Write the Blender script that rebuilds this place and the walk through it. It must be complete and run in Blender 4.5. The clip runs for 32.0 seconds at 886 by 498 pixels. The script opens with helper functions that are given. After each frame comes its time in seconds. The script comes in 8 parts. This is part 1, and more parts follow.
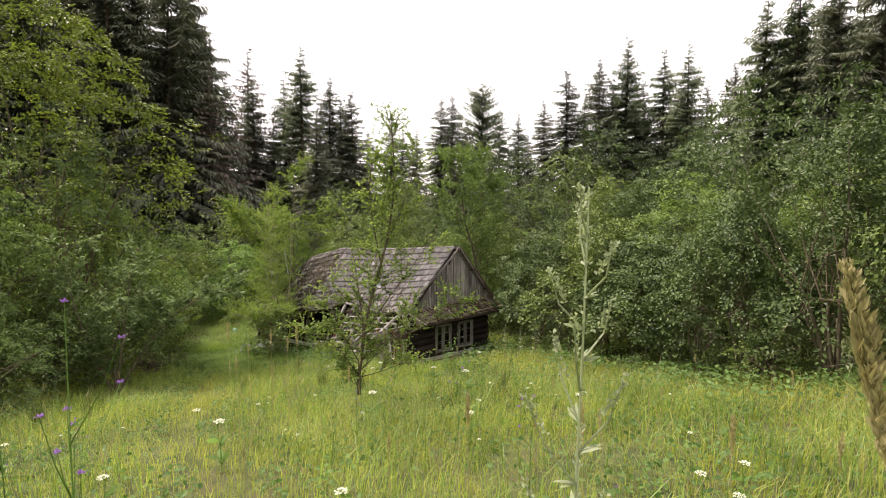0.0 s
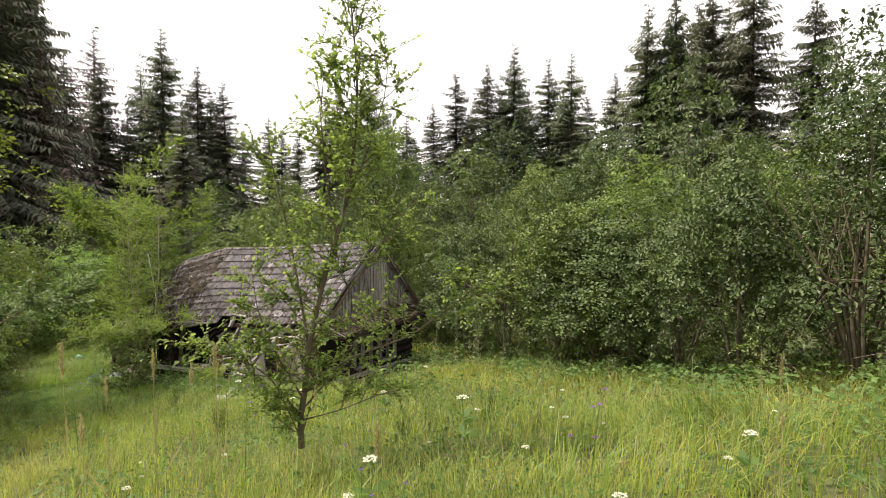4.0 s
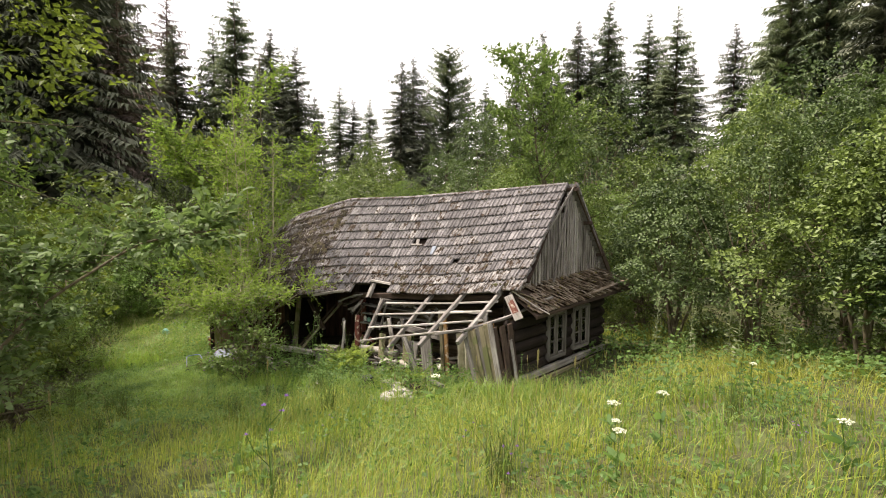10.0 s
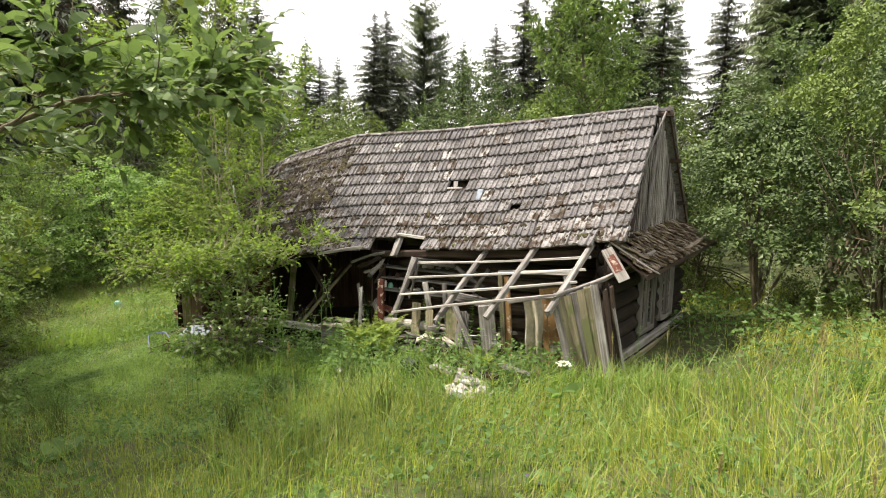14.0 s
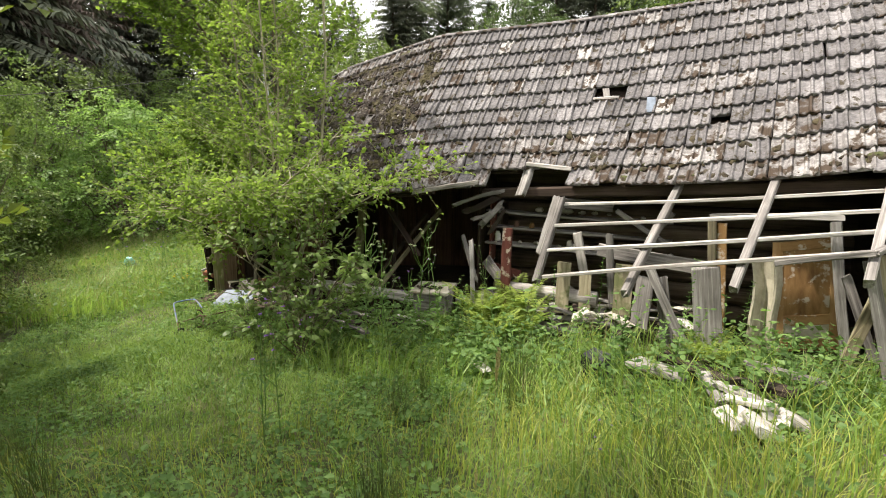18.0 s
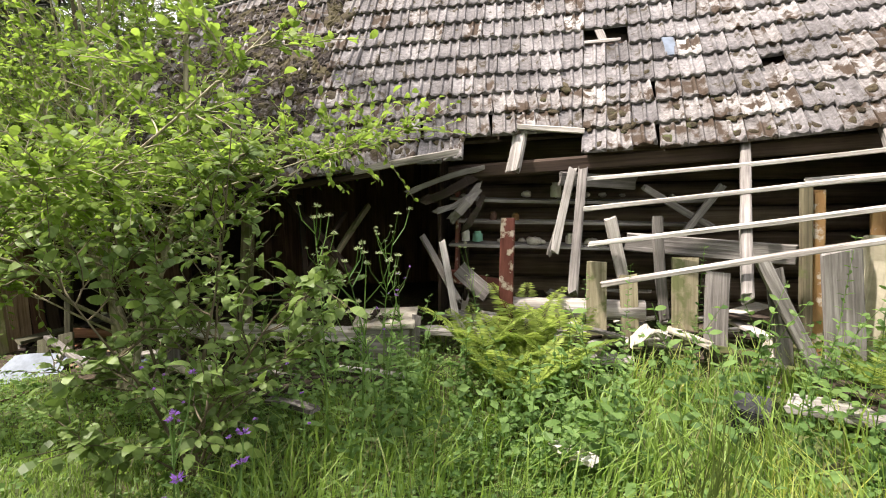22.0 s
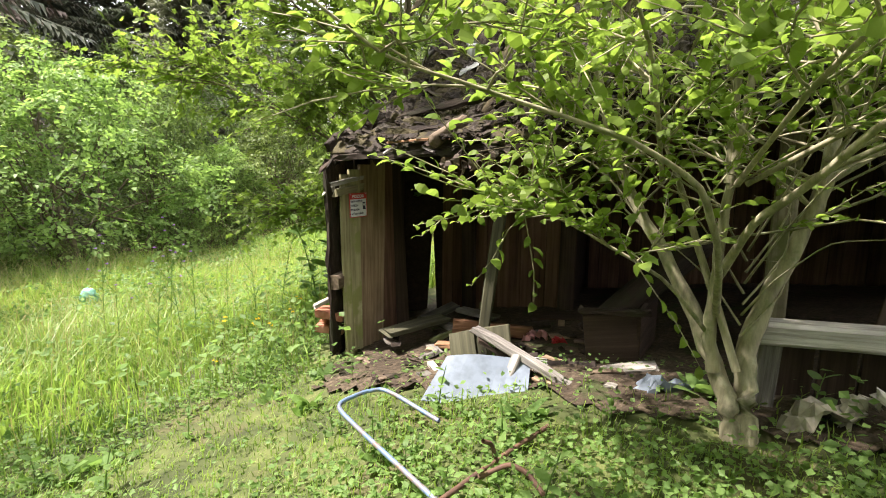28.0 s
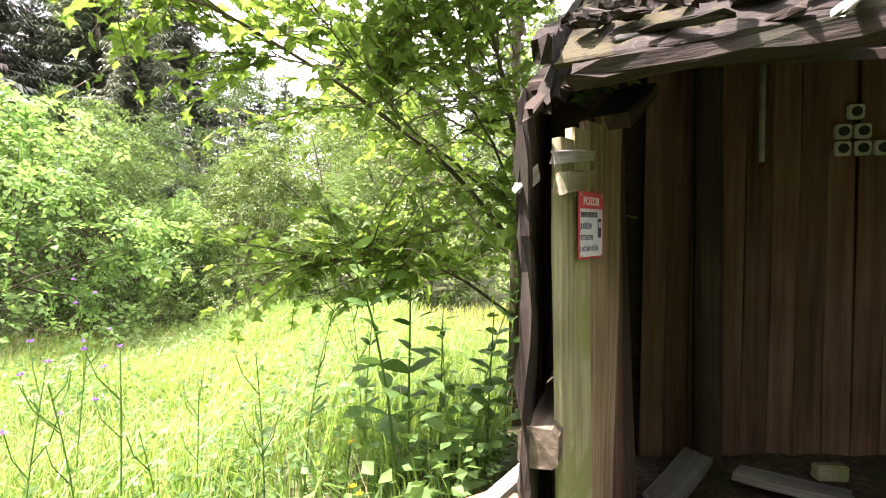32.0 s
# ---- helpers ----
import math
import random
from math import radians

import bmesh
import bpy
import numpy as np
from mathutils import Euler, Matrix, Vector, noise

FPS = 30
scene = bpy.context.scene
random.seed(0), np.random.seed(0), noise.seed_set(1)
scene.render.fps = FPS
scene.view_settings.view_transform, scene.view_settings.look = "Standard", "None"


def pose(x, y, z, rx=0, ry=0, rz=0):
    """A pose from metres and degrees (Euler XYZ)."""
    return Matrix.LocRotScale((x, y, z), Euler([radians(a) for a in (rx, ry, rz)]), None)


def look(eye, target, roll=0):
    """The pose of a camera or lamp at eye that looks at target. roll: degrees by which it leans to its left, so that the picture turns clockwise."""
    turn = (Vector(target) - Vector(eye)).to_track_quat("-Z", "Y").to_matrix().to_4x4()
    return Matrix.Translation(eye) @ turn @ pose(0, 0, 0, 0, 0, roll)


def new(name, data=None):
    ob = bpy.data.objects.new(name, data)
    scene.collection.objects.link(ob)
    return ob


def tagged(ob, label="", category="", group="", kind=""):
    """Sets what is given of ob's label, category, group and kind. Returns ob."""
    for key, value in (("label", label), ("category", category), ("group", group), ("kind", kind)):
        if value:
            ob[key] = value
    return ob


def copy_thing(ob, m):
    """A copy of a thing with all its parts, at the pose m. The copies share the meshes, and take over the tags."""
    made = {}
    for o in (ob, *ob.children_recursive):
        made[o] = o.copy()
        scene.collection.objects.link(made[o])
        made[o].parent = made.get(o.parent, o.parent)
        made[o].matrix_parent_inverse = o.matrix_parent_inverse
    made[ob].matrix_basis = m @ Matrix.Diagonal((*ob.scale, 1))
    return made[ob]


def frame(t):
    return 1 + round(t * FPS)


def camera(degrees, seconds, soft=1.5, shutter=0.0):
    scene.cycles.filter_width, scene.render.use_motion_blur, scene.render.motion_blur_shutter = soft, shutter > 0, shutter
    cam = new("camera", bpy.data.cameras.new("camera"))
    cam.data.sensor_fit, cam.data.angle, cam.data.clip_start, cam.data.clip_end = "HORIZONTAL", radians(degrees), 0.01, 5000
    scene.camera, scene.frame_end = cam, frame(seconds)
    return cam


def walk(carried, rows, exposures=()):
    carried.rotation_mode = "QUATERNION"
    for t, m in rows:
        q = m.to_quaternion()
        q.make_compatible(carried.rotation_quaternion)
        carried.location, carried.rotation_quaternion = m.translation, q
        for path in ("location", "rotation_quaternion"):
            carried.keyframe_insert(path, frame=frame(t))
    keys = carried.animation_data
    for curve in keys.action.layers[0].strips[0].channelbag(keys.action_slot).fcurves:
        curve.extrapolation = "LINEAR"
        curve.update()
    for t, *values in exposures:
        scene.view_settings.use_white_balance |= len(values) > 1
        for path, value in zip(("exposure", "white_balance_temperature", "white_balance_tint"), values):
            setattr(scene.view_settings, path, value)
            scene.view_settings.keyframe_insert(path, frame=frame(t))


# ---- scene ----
# ---- camera and walk ----
cam = camera(78.8, 32.0, soft=1.0)
PATH = [
    (0.0, pose(0.000, 0.000, 1.600, 86.00, -0.00, 0.00)),
    (1.0, pose(-0.462, 0.670, 1.553, 86.40, -0.06, -0.80)),
    (2.0, pose(-0.609, 1.250, 1.407, 86.50, 0.16, -2.02)),
    (2.5, pose(-0.798, 1.788, 1.285, 86.56, 0.13, -9.63)),
    (4.5, pose(-1.449, 3.631, 0.841, 87.20, 0.20, -13.04)),
    (5.0, pose(-1.701, 4.095, 0.851, 87.99, 0.06, -12.13)),
    (5.5, pose(-1.827, 4.502, 0.654, 90.87, 0.14, -11.04)),
    (6.0, pose(-2.205, 5.063, 0.551, 90.48, -0.08, -11.22)),
    (6.5, pose(-2.604, 5.440, 0.525, 91.26, -0.18, -9.81)),
    (7.0, pose(-2.835, 5.889, 0.325, 92.04, 0.05, -7.92)),
    (7.5, pose(-3.045, 6.262, 0.236, 91.63, -0.18, -6.90)),
    (8.0, pose(-3.276, 6.620, 0.232, 90.33, -0.17, -6.80)),
    (8.5, pose(-3.486, 7.030, 0.077, 89.13, -0.19, -7.00)),
    (9.0, pose(-3.654, 7.467, 0.004, 86.93, -0.20, -7.20)),
    (9.5, pose(-3.801, 7.884, -0.046, 86.74, -0.23, -7.60)),
    (10.0, pose(-3.990, 8.293, -0.222, 85.44, -0.25, -7.90)),
    (10.5, pose(-4.116, 8.769, -0.339, 82.44, -0.28, -8.30)),
    (11.0, pose(-4.263, 9.121, -0.427, 81.44, -0.30, -8.60)),
    (11.5, pose(-4.389, 9.474, -0.494, 81.35, -0.33, -9.00)),
    (12.0, pose(-4.494, 9.871, -0.543, 81.15, -0.36, -9.50)),
    (12.5, pose(-4.599, 10.242, -0.653, 81.36, -0.38, -9.80)),
    (13.0, pose(-4.767, 10.610, -0.805, 81.77, -0.56, -10.99)),
    (13.5, pose(-4.914, 10.981, -0.915, 82.48, -0.62, -11.79)),
    (14.0, pose(-5.166, 11.397, -0.986, 82.59, -0.74, -12.08)),
    (14.5, pose(-5.334, 11.770, -1.076, 82.57, -0.64, -10.68)),
    (16.5, pose(-5.985, 13.384, -1.483, 79.68, -0.79, -11.37)),
    (17.0, pose(-6.174, 13.759, -1.530, 79.18, -0.91, -11.67)),
    (17.5, pose(-6.279, 14.217, -1.605, 78.08, -0.80, -11.57)),
    (18.0, pose(-6.342, 14.573, -1.629, 77.88, -0.70, -11.48)),
    (18.5, pose(-6.531, 14.967, -1.720, 78.04, -0.75, -15.18)),
    (19.0, pose(-6.615, 15.402, -1.814, 77.46, -0.63, -16.40)),
    (19.5, pose(-6.657, 15.715, -1.857, 77.51, -0.37, -18.52)),
    (20.0, pose(-6.846, 16.091, -1.904, 77.63, -0.48, -23.32)),
    (20.5, pose(-6.888, 16.440, -2.034, 77.55, -0.33, -24.03)),
    (21.0, pose(-6.951, 16.682, -2.177, 78.40, -0.24, -25.74)),
    (21.5, pose(-7.056, 16.959, -2.133, 79.32, -0.27, -29.54)),
    (22.0, pose(-6.888, 17.206, -2.214, 79.71, -0.05, -29.26)),
    (22.5, pose(-6.930, 17.414, -2.249, 81.60, -0.23, -28.85)),
    (23.0, pose(-7.035, 17.638, -2.349, 82.62, -0.27, -29.54)),
    (23.5, pose(-7.245, 18.010, -2.459, 82.32, -0.68, -26.41)),
    (24.0, pose(-7.539, 18.281, -2.499, 82.51, -0.75, -22.80)),
    (24.5, pose(-7.749, 18.529, -2.559, 82.52, -0.76, -23.00)),
    (26.5, pose(-8.608, 19.520, -2.877, 78.58, -0.44, -20.16)),
    (27.0, pose(-8.848, 19.813, -2.954, 78.37, -0.73, -18.07)),
    (27.5, pose(-9.018, 20.234, -3.052, 78.17, -0.84, -18.14)),
    (28.0, pose(-9.149, 20.646, -3.037, 81.17, -0.76, -18.26)),
    (28.5, pose(-9.307, 21.011, -3.066, 84.37, -0.78, -18.36)),
    (29.0, pose(-9.359, 21.355, -3.120, 85.28, -0.79, -18.87)),
    (29.5, pose(-9.335, 21.790, -3.155, 85.98, -0.45, -19.75)),
    (30.0, pose(-9.376, 22.189, -3.202, 86.58, -0.55, -20.24)),
    (30.5, pose(-9.448, 22.560, -3.188, 87.49, -0.73, -20.61)),
    (31.0, pose(-9.386, 22.930, -3.258, 88.39, -0.53, -20.65)),
    (31.5, pose(-9.411, 23.284, -3.311, 89.40, -0.60, -21.97)),
    (32.0, pose(-9.458, 23.692, -3.414, 89.01, -0.85, -22.73)),
]
EXPO = [(0.0, 0.69, 6800, 20), (6.0, 0.66, 6700, 20), (12.0, 0.97, 6850, 16), (16.0, 1.04, 6500, 12), (20.0, 1.2, 6500, 16), (24.0, 1.63, 6450, 19), (26.5, 1.92, 6550, 18), (28.0, 1.95, 6500, 18), (30.0, 2.32, 6350, 23), (32.0, 2.92, 6100, 28)]

walk(cam, PATH, exposures=EXPO)

# ---- world and sun ----
SUN_AZ, SUN_EL = 288.0, 60.0      # compass bearing of the sun (degrees clockwise from +y) and its height
world = bpy.data.worlds.new("sky")
scene.world = world
world.use_nodes = True
wn = world.node_tree.nodes
sky = wn.new("ShaderNodeTexSky")
sky.sky_type = "NISHITA"
sky.sun_disc = False
sky.sun_elevation, sky.sun_rotation = radians(SUN_EL), radians(SUN_AZ)
sky.dust_density, sky.air_density = 3.0, 1.0
haze = wn.new("ShaderNodeMixRGB")           # thin white cloud over the whole sky
haze.inputs[0].default_value = 0.72
haze.inputs[2].default_value = (12.0, 11.8, 11.2, 1)
world.node_tree.links.new(sky.outputs[0], haze.inputs[1])
world.node_tree.links.new(haze.outputs[0], wn["Background"].inputs[0])
wn["Background"].inputs[1].default_value = 0.1
sun = new("sun", bpy.data.lights.new("sun", "SUN"))
sun.data.energy, sun.data.angle, sun.data.color = 4.0, radians(2.0), (1.0, 0.94, 0.82)
az, el = radians(SUN_AZ), radians(SUN_EL)
SUN_DIR = Vector((math.sin(az) * math.cos(el), math.cos(az) * math.cos(el), math.sin(el)))
sun.matrix_world = look(SUN_DIR * 60, (0, 0, 0))
scene.view_settings.exposure = 0.0


# ---- materials ----
def node_mat(name):
    m = bpy.data.materials.new(name)
    m.use_nodes = True
    return m, m.node_tree.nodes, m.node_tree.links, m.node_tree.nodes["Principled BSDF"]


def surface(name, dark, mid, light, scale=(8, 8, 8), detail=6.0, rough=0.85, bump=0.3, big=0.6, vary=0.25, spots=None, spot_scale=9.0, spot_at=0.62):
    """Weathered solid: stretched grain, broad stains, piece-to-piece variation, optional patches of another colour (moss, lichen, paint)."""
    m, n, l, b = node_mat(name)
    tc, mp = n.new("ShaderNodeTexCoord"), n.new("ShaderNodeMapping")
    mp.inputs["Scale"].default_value = scale
    info = n.new("ShaderNodeObjectInfo")
    add = n.new("ShaderNodeVectorMath")
    add.operation = "ADD"
    wide = n.new("ShaderNodeVectorMath")
    wide.operation = "SCALE"
    wide.inputs["Scale"].default_value = 37.0
    comb = n.new("ShaderNodeCombineXYZ")
    for i in range(3):
        l.new(info.outputs["Random"], comb.inputs[i])
    l.new(comb.outputs[0], wide.inputs[0])
    l.new(tc.outputs["Object"], add.inputs[0])
    l.new(wide.outputs[0], add.inputs[1])
    l.new(add.outputs[0], mp.inputs["Vector"])
    grain, stain = n.new("ShaderNodeTexNoise"), n.new("ShaderNodeTexNoise")
    grain.inputs["Scale"].default_value, grain.inputs["Detail"].default_value, grain.inputs["Roughness"].default_value = 1.0, detail, 0.65
    stain.inputs["Scale"].default_value, stain.inputs["Detail"].default_value = 2.2, 4.0
    l.new(mp.outputs[0], grain.inputs["Vector"])
    l.new(add.outputs[0], stain.inputs["Vector"])
    mix = n.new("ShaderNodeMath")
    mix.operation = "MULTIPLY_ADD"
    mix.inputs[1].default_value = big
    l.new(stain.outputs["Fac"], mix.inputs[0])
    l.new(grain.outputs["Fac"], mix.inputs[2])
    off = n.new("ShaderNodeMath")
    off.operation = "MULTIPLY_ADD"
    off.inputs[1].default_value = vary
    l.new(info.outputs["Random"], off.inputs[0])
    l.new(mix.outputs[0], off.inputs[2])
    ramp = n.new("ShaderNodeValToRGB")
    middle, half = 0.5 + 0.5 * big + 0.5 * vary, 0.19 + 0.06 * big + 0.3 * vary
    lo, hi = middle - half, middle + half
    r = n.new("ShaderNodeMapRange")
    r.inputs[1].default_value, r.inputs[2].default_value = lo, hi
    l.new(off.outputs[0], r.inputs[0])
    l.new(r.outputs[0], ramp.inputs[0])
    e = ramp.color_ramp.elements
    e[0].color, e[1].color = (*dark, 1), (*light, 1)
    k = e.new(0.5)
    k.color = (*mid, 1)
    out = ramp.outputs[0]
    if spots:
        sp = n.new("ShaderNodeTexNoise")
        sp.inputs["Scale"].default_value, sp.inputs["Detail"].default_value, sp.inputs["Roughness"].default_value = spot_scale, 5.0, 0.6
        l.new(add.outputs[0], sp.inputs["Vector"])
        sr = n.new("ShaderNodeMapRange")
        sr.inputs[1].default_value, sr.inputs[2].default_value = spot_at - 0.03, spot_at + 0.04
        l.new(sp.outputs["Fac"], sr.inputs[0])
        mc = n.new("ShaderNodeMixRGB")
        mc.inputs[2].default_value = (*spots, 1)
        l.new(sr.outputs[0], mc.inputs[0])
        l.new(out, mc.inputs[1])
        out = mc.outputs[0]
    l.new(out, b.inputs["Base Color"])
    b.inputs["Roughness"].default_value = rough
    b.inputs["Specular IOR Level"].default_value = 0.3
    bp = n.new("ShaderNodeBump")
    bp.inputs["Strength"].default_value, bp.inputs["Distance"].default_value = bump, 0.01
    l.new(grain.outputs["Fac"], bp.inputs["Height"])
    l.new(bp.outputs[0], b.inputs["Normal"])
    return m


def leaf_mat(name, dark, light, glow=0.45, rough=0.5, sheen=0.22):
    """Foliage: two-sided leaves with translucency; every leaf and every plant a shade of its own."""
    m, n, l, b = node_mat(name)
    geo, info = n.new("ShaderNodeNewGeometry"), n.new("ShaderNodeObjectInfo")
    tc, nz = n.new("ShaderNodeTexCoord"), n.new("ShaderNodeTexNoise")
    nz.inputs["Scale"].default_value, nz.inputs["Detail"].default_value = 0.9, 3.0
    l.new(tc.outputs["Object"], nz.inputs["Vector"])
    s = n.new("ShaderNodeMath")
    s.operation = "MULTIPLY_ADD"
    s.inputs[1].default_value = 0.5
    l.new(geo.outputs["Random Per Island"], s.inputs[0])
    l.new(nz.outputs["Fac"], s.inputs[2])
    s2 = n.new("ShaderNodeMath")
    s2.operation = "MULTIPLY_ADD"
    s2.inputs[1].default_value = 0.3
    l.new(info.outputs["Random"], s2.inputs[0])
    l.new(s.outputs[0], s2.inputs[2])
    ramp = n.new("ShaderNodeValToRGB")
    r = n.new("ShaderNodeMapRange")
    r.inputs[1].default_value, r.inputs[2].default_value = 0.5, 1.12
    l.new(s2.outputs[0], r.inputs[0])
    l.new(r.outputs[0], ramp.inputs[0])
    e = ramp.color_ramp.elements
    e[0].color, e[1].color = (*dark, 1), (*light, 1)
    l.new(ramp.outputs[0], b.inputs["Base Color"])
    b.inputs["Roughness"].default_value = rough
    b.inputs["Specular IOR Level"].default_value = sheen
    tr = n.new("ShaderNodeBsdfTranslucent")
    br = n.new("ShaderNodeMixRGB")
    br.blend_type = "MULTIPLY"
    br.inputs[0].default_value = 1.0
    br.inputs[2].default_value = (1.5, 1.55, 1.1, 1)
    l.new(ramp.outputs[0], br.inputs[1])
    l.new(br.outputs[0], tr.inputs[0])
    mx = n.new("ShaderNodeMixShader")
    mx.inputs[0].default_value = glow
    l.new(b.outputs[0], mx.inputs[1])
    l.new(tr.outputs[0], mx.inputs[2])
    l.new(mx.outputs[0], n["Material Output"].inputs["Surface"])
    return m


M_SOIL = surface("soil_and_moss", (0.028, 0.036, 0.012), (0.055, 0.07, 0.02), (0.11, 0.125, 0.04), (5, 5, 5), bump=0.8, vary=0, spots=(0.075, 0.072, 0.03), spot_scale=1.6, spot_at=0.56)
M_GREY = surface("grey_weathered_wood", (0.06, 0.054, 0.049), (0.205, 0.19, 0.175), (0.44, 0.42, 0.395), (1.6, 40, 40), bump=0.9)
M_PALE = surface("pale_dry_wood", (0.13, 0.115, 0.10), (0.36, 0.335, 0.305), (0.62, 0.595, 0.56), (1.6, 36, 36), bump=0.8)
M_GREEN_WOOD = surface("algae_stained_wood", (0.085, 0.07, 0.045), (0.20, 0.175, 0.11), (0.34, 0.30, 0.20), (1.2, 34, 34), bump=0.7, spots=(0.13, 0.14, 0.06), spot_scale=3.0, spot_at=0.56)
M_CORNER = surface("yellow_green_board", (0.18, 0.155, 0.085), (0.38, 0.345, 0.20), (0.55, 0.51, 0.34), (1.2, 34, 34), bump=0.7, spots=(0.25, 0.26, 0.10), spot_scale=3.0, spot_at=0.56)
M_TAN = surface("tan_stained_wood", (0.13, 0.082, 0.052), (0.31, 0.22, 0.145), (0.47, 0.355, 0.25), (1.2, 34, 34), bump=0.7)
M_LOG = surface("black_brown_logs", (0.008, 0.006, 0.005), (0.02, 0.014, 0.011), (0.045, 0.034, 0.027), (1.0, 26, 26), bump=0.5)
M_BROWN = surface("brown_inner_logs", (0.04, 0.028, 0.02), (0.12, 0.088, 0.062), (0.24, 0.19, 0.14), (1.0, 26, 26), bump=0.6)
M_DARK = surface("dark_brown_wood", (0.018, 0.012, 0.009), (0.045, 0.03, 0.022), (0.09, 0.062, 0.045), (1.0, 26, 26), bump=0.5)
M_RED = surface("red_brown_planks", (0.055, 0.027, 0.020), (0.132, 0.072, 0.051), (0.23, 0.138, 0.098), (1.4, 30, 30), bump=0.5)
M_OXBLOOD = surface("flaking_oxblood_paint", (0.08, 0.022, 0.016), (0.15, 0.052, 0.038), (0.23, 0.11, 0.08), (3, 16, 16), spots=(0.42, 0.36, 0.29), spot_scale=9.0, spot_at=0.6)
M_OCHRE = surface("flaking_ochre_paint", (0.15, 0.078, 0.03), (0.29, 0.165, 0.065), (0.40, 0.25, 0.11), (4, 14, 14), spots=(0.52, 0.45, 0.36), spot_scale=8.0, spot_at=0.6)
M_CREAM = surface("cream_fibreboard", (0.32, 0.29, 0.21), (0.50, 0.46, 0.35), (0.62, 0.58, 0.46), (6, 6, 6))
M_ALGAE = surface("dark_algae_boards", (0.03, 0.03, 0.018), (0.078, 0.075, 0.046), (0.14, 0.135, 0.085), (1.4, 30, 30), bump=0.6)
M_LITTER = surface("leaf_litter_earth", (0.02, 0.014, 0.009), (0.055, 0.04, 0.026), (0.13, 0.10, 0.068), (28, 28, 28), bump=1.0, vary=0, spots=(0.04, 0.05, 0.016), spot_scale=3.0, spot_at=0.6)
M_PLASTER = surface("dirty_whitewash", (0.26, 0.235, 0.19), (0.45, 0.42, 0.35), (0.62, 0.60, 0.53), (9, 9, 9), spots=(0.25, 0.21, 0.15), spot_scale=4.0, spot_at=0.64)
M_TILE = surface("weathered_concrete_tile", (0.055, 0.051, 0.050), (0.135, 0.127, 0.127), (0.28, 0.267, 0.265), (26, 26, 26), bump=0.6, vary=0.22, big=0.7, spots=(0.045, 0.036, 0.022), spot_scale=8.5, spot_at=0.6)
M_TILE_MOSS = surface("mossy_concrete_tile", (0.062, 0.056, 0.053), (0.175, 0.163, 0.157), (0.40, 0.385, 0.37), (26, 26, 26), bump=0.7, vary=0.22, big=0.9, spots=(0.05, 0.034, 0.022), spot_scale=7.0, spot_at=0.53)
M_SHINGLE = surface("mossy_brown_shingle", (0.06, 0.045, 0.03), (0.16, 0.12, 0.085), (0.33, 0.29, 0.24), (3, 26, 26), bump=0.5, vary=0.5, spots=(0.17, 0.15, 0.03), spot_scale=7.0, spot_at=0.64)
M_DULL = surface("dull_grey_window_wood", (0.07, 0.062, 0.055), (0.15, 0.14, 0.125), (0.26, 0.245, 0.22), (1.2, 30, 30), bump=0.4)
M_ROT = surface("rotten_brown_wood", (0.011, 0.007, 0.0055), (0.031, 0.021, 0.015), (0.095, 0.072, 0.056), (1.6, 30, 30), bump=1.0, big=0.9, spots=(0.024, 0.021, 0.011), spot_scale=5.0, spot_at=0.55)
# byre roof tiles: colour darkened to include the shade of trees
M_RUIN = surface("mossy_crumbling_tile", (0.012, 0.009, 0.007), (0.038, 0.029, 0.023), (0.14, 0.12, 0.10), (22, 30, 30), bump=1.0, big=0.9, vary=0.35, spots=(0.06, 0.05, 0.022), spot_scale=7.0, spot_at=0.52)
M_RUST_WOOD = surface("orange_brown_splinters", (0.07, 0.032, 0.018), (0.19, 0.095, 0.05), (0.36, 0.21, 0.12), (1.4, 36, 36), bump=0.9)
# moss on the byre roof: tree shade is likewise mixed into the browns
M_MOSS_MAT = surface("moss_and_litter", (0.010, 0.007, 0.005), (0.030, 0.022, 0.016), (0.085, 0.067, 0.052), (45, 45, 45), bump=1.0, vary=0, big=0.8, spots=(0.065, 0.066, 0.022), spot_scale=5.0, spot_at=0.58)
M_MOSS = surface("dry_brown_moss", (0.016, 0.012, 0.007), (0.038, 0.029, 0.015), (0.085, 0.068, 0.034), (40, 40, 40), bump=1.0, spots=(0.055, 0.062, 0.018), spot_scale=6.0, spot_at=0.6)
M_BARK = surface("pale_smooth_bark", (0.15, 0.135, 0.09), (0.34, 0.31, 0.21), (0.50, 0.46, 0.34), (30, 30, 7), bump=0.4, spots=(0.20, 0.21, 0.11), spot_scale=5.0, spot_at=0.6)
M_TWIG = surface("brown_twig_bark", (0.05, 0.045, 0.025), (0.11, 0.09, 0.055), (0.19, 0.16, 0.11), (20, 20, 6), bump=0.4)
M_SPRUCE_BARK = surface("spruce_bark", (0.05, 0.035, 0.025), (0.11, 0.08, 0.06), (0.18, 0.14, 0.11), (12, 12, 4), bump=0.6)
M_LEAF_WILLOW = leaf_mat("willow_leaf", (0.062, 0.105, 0.027), (0.18, 0.255, 0.07), 0.32, 0.5, 0.3)
M_LEAF_SAP = leaf_mat("sapling_leaf", (0.075, 0.125, 0.024), (0.205, 0.29, 0.058), 0.54, 0.5, 0.16)
M_LEAF_HEDGE = leaf_mat("hedge_leaf", (0.032, 0.056, 0.013), (0.162, 0.22, 0.054), 0.18, 0.5, 0.3)
M_LEAF_EDGE = leaf_mat("yellow_green_leaf", (0.060, 0.088, 0.014), (0.17, 0.215, 0.036), 0.3, 0.5, 0.3)
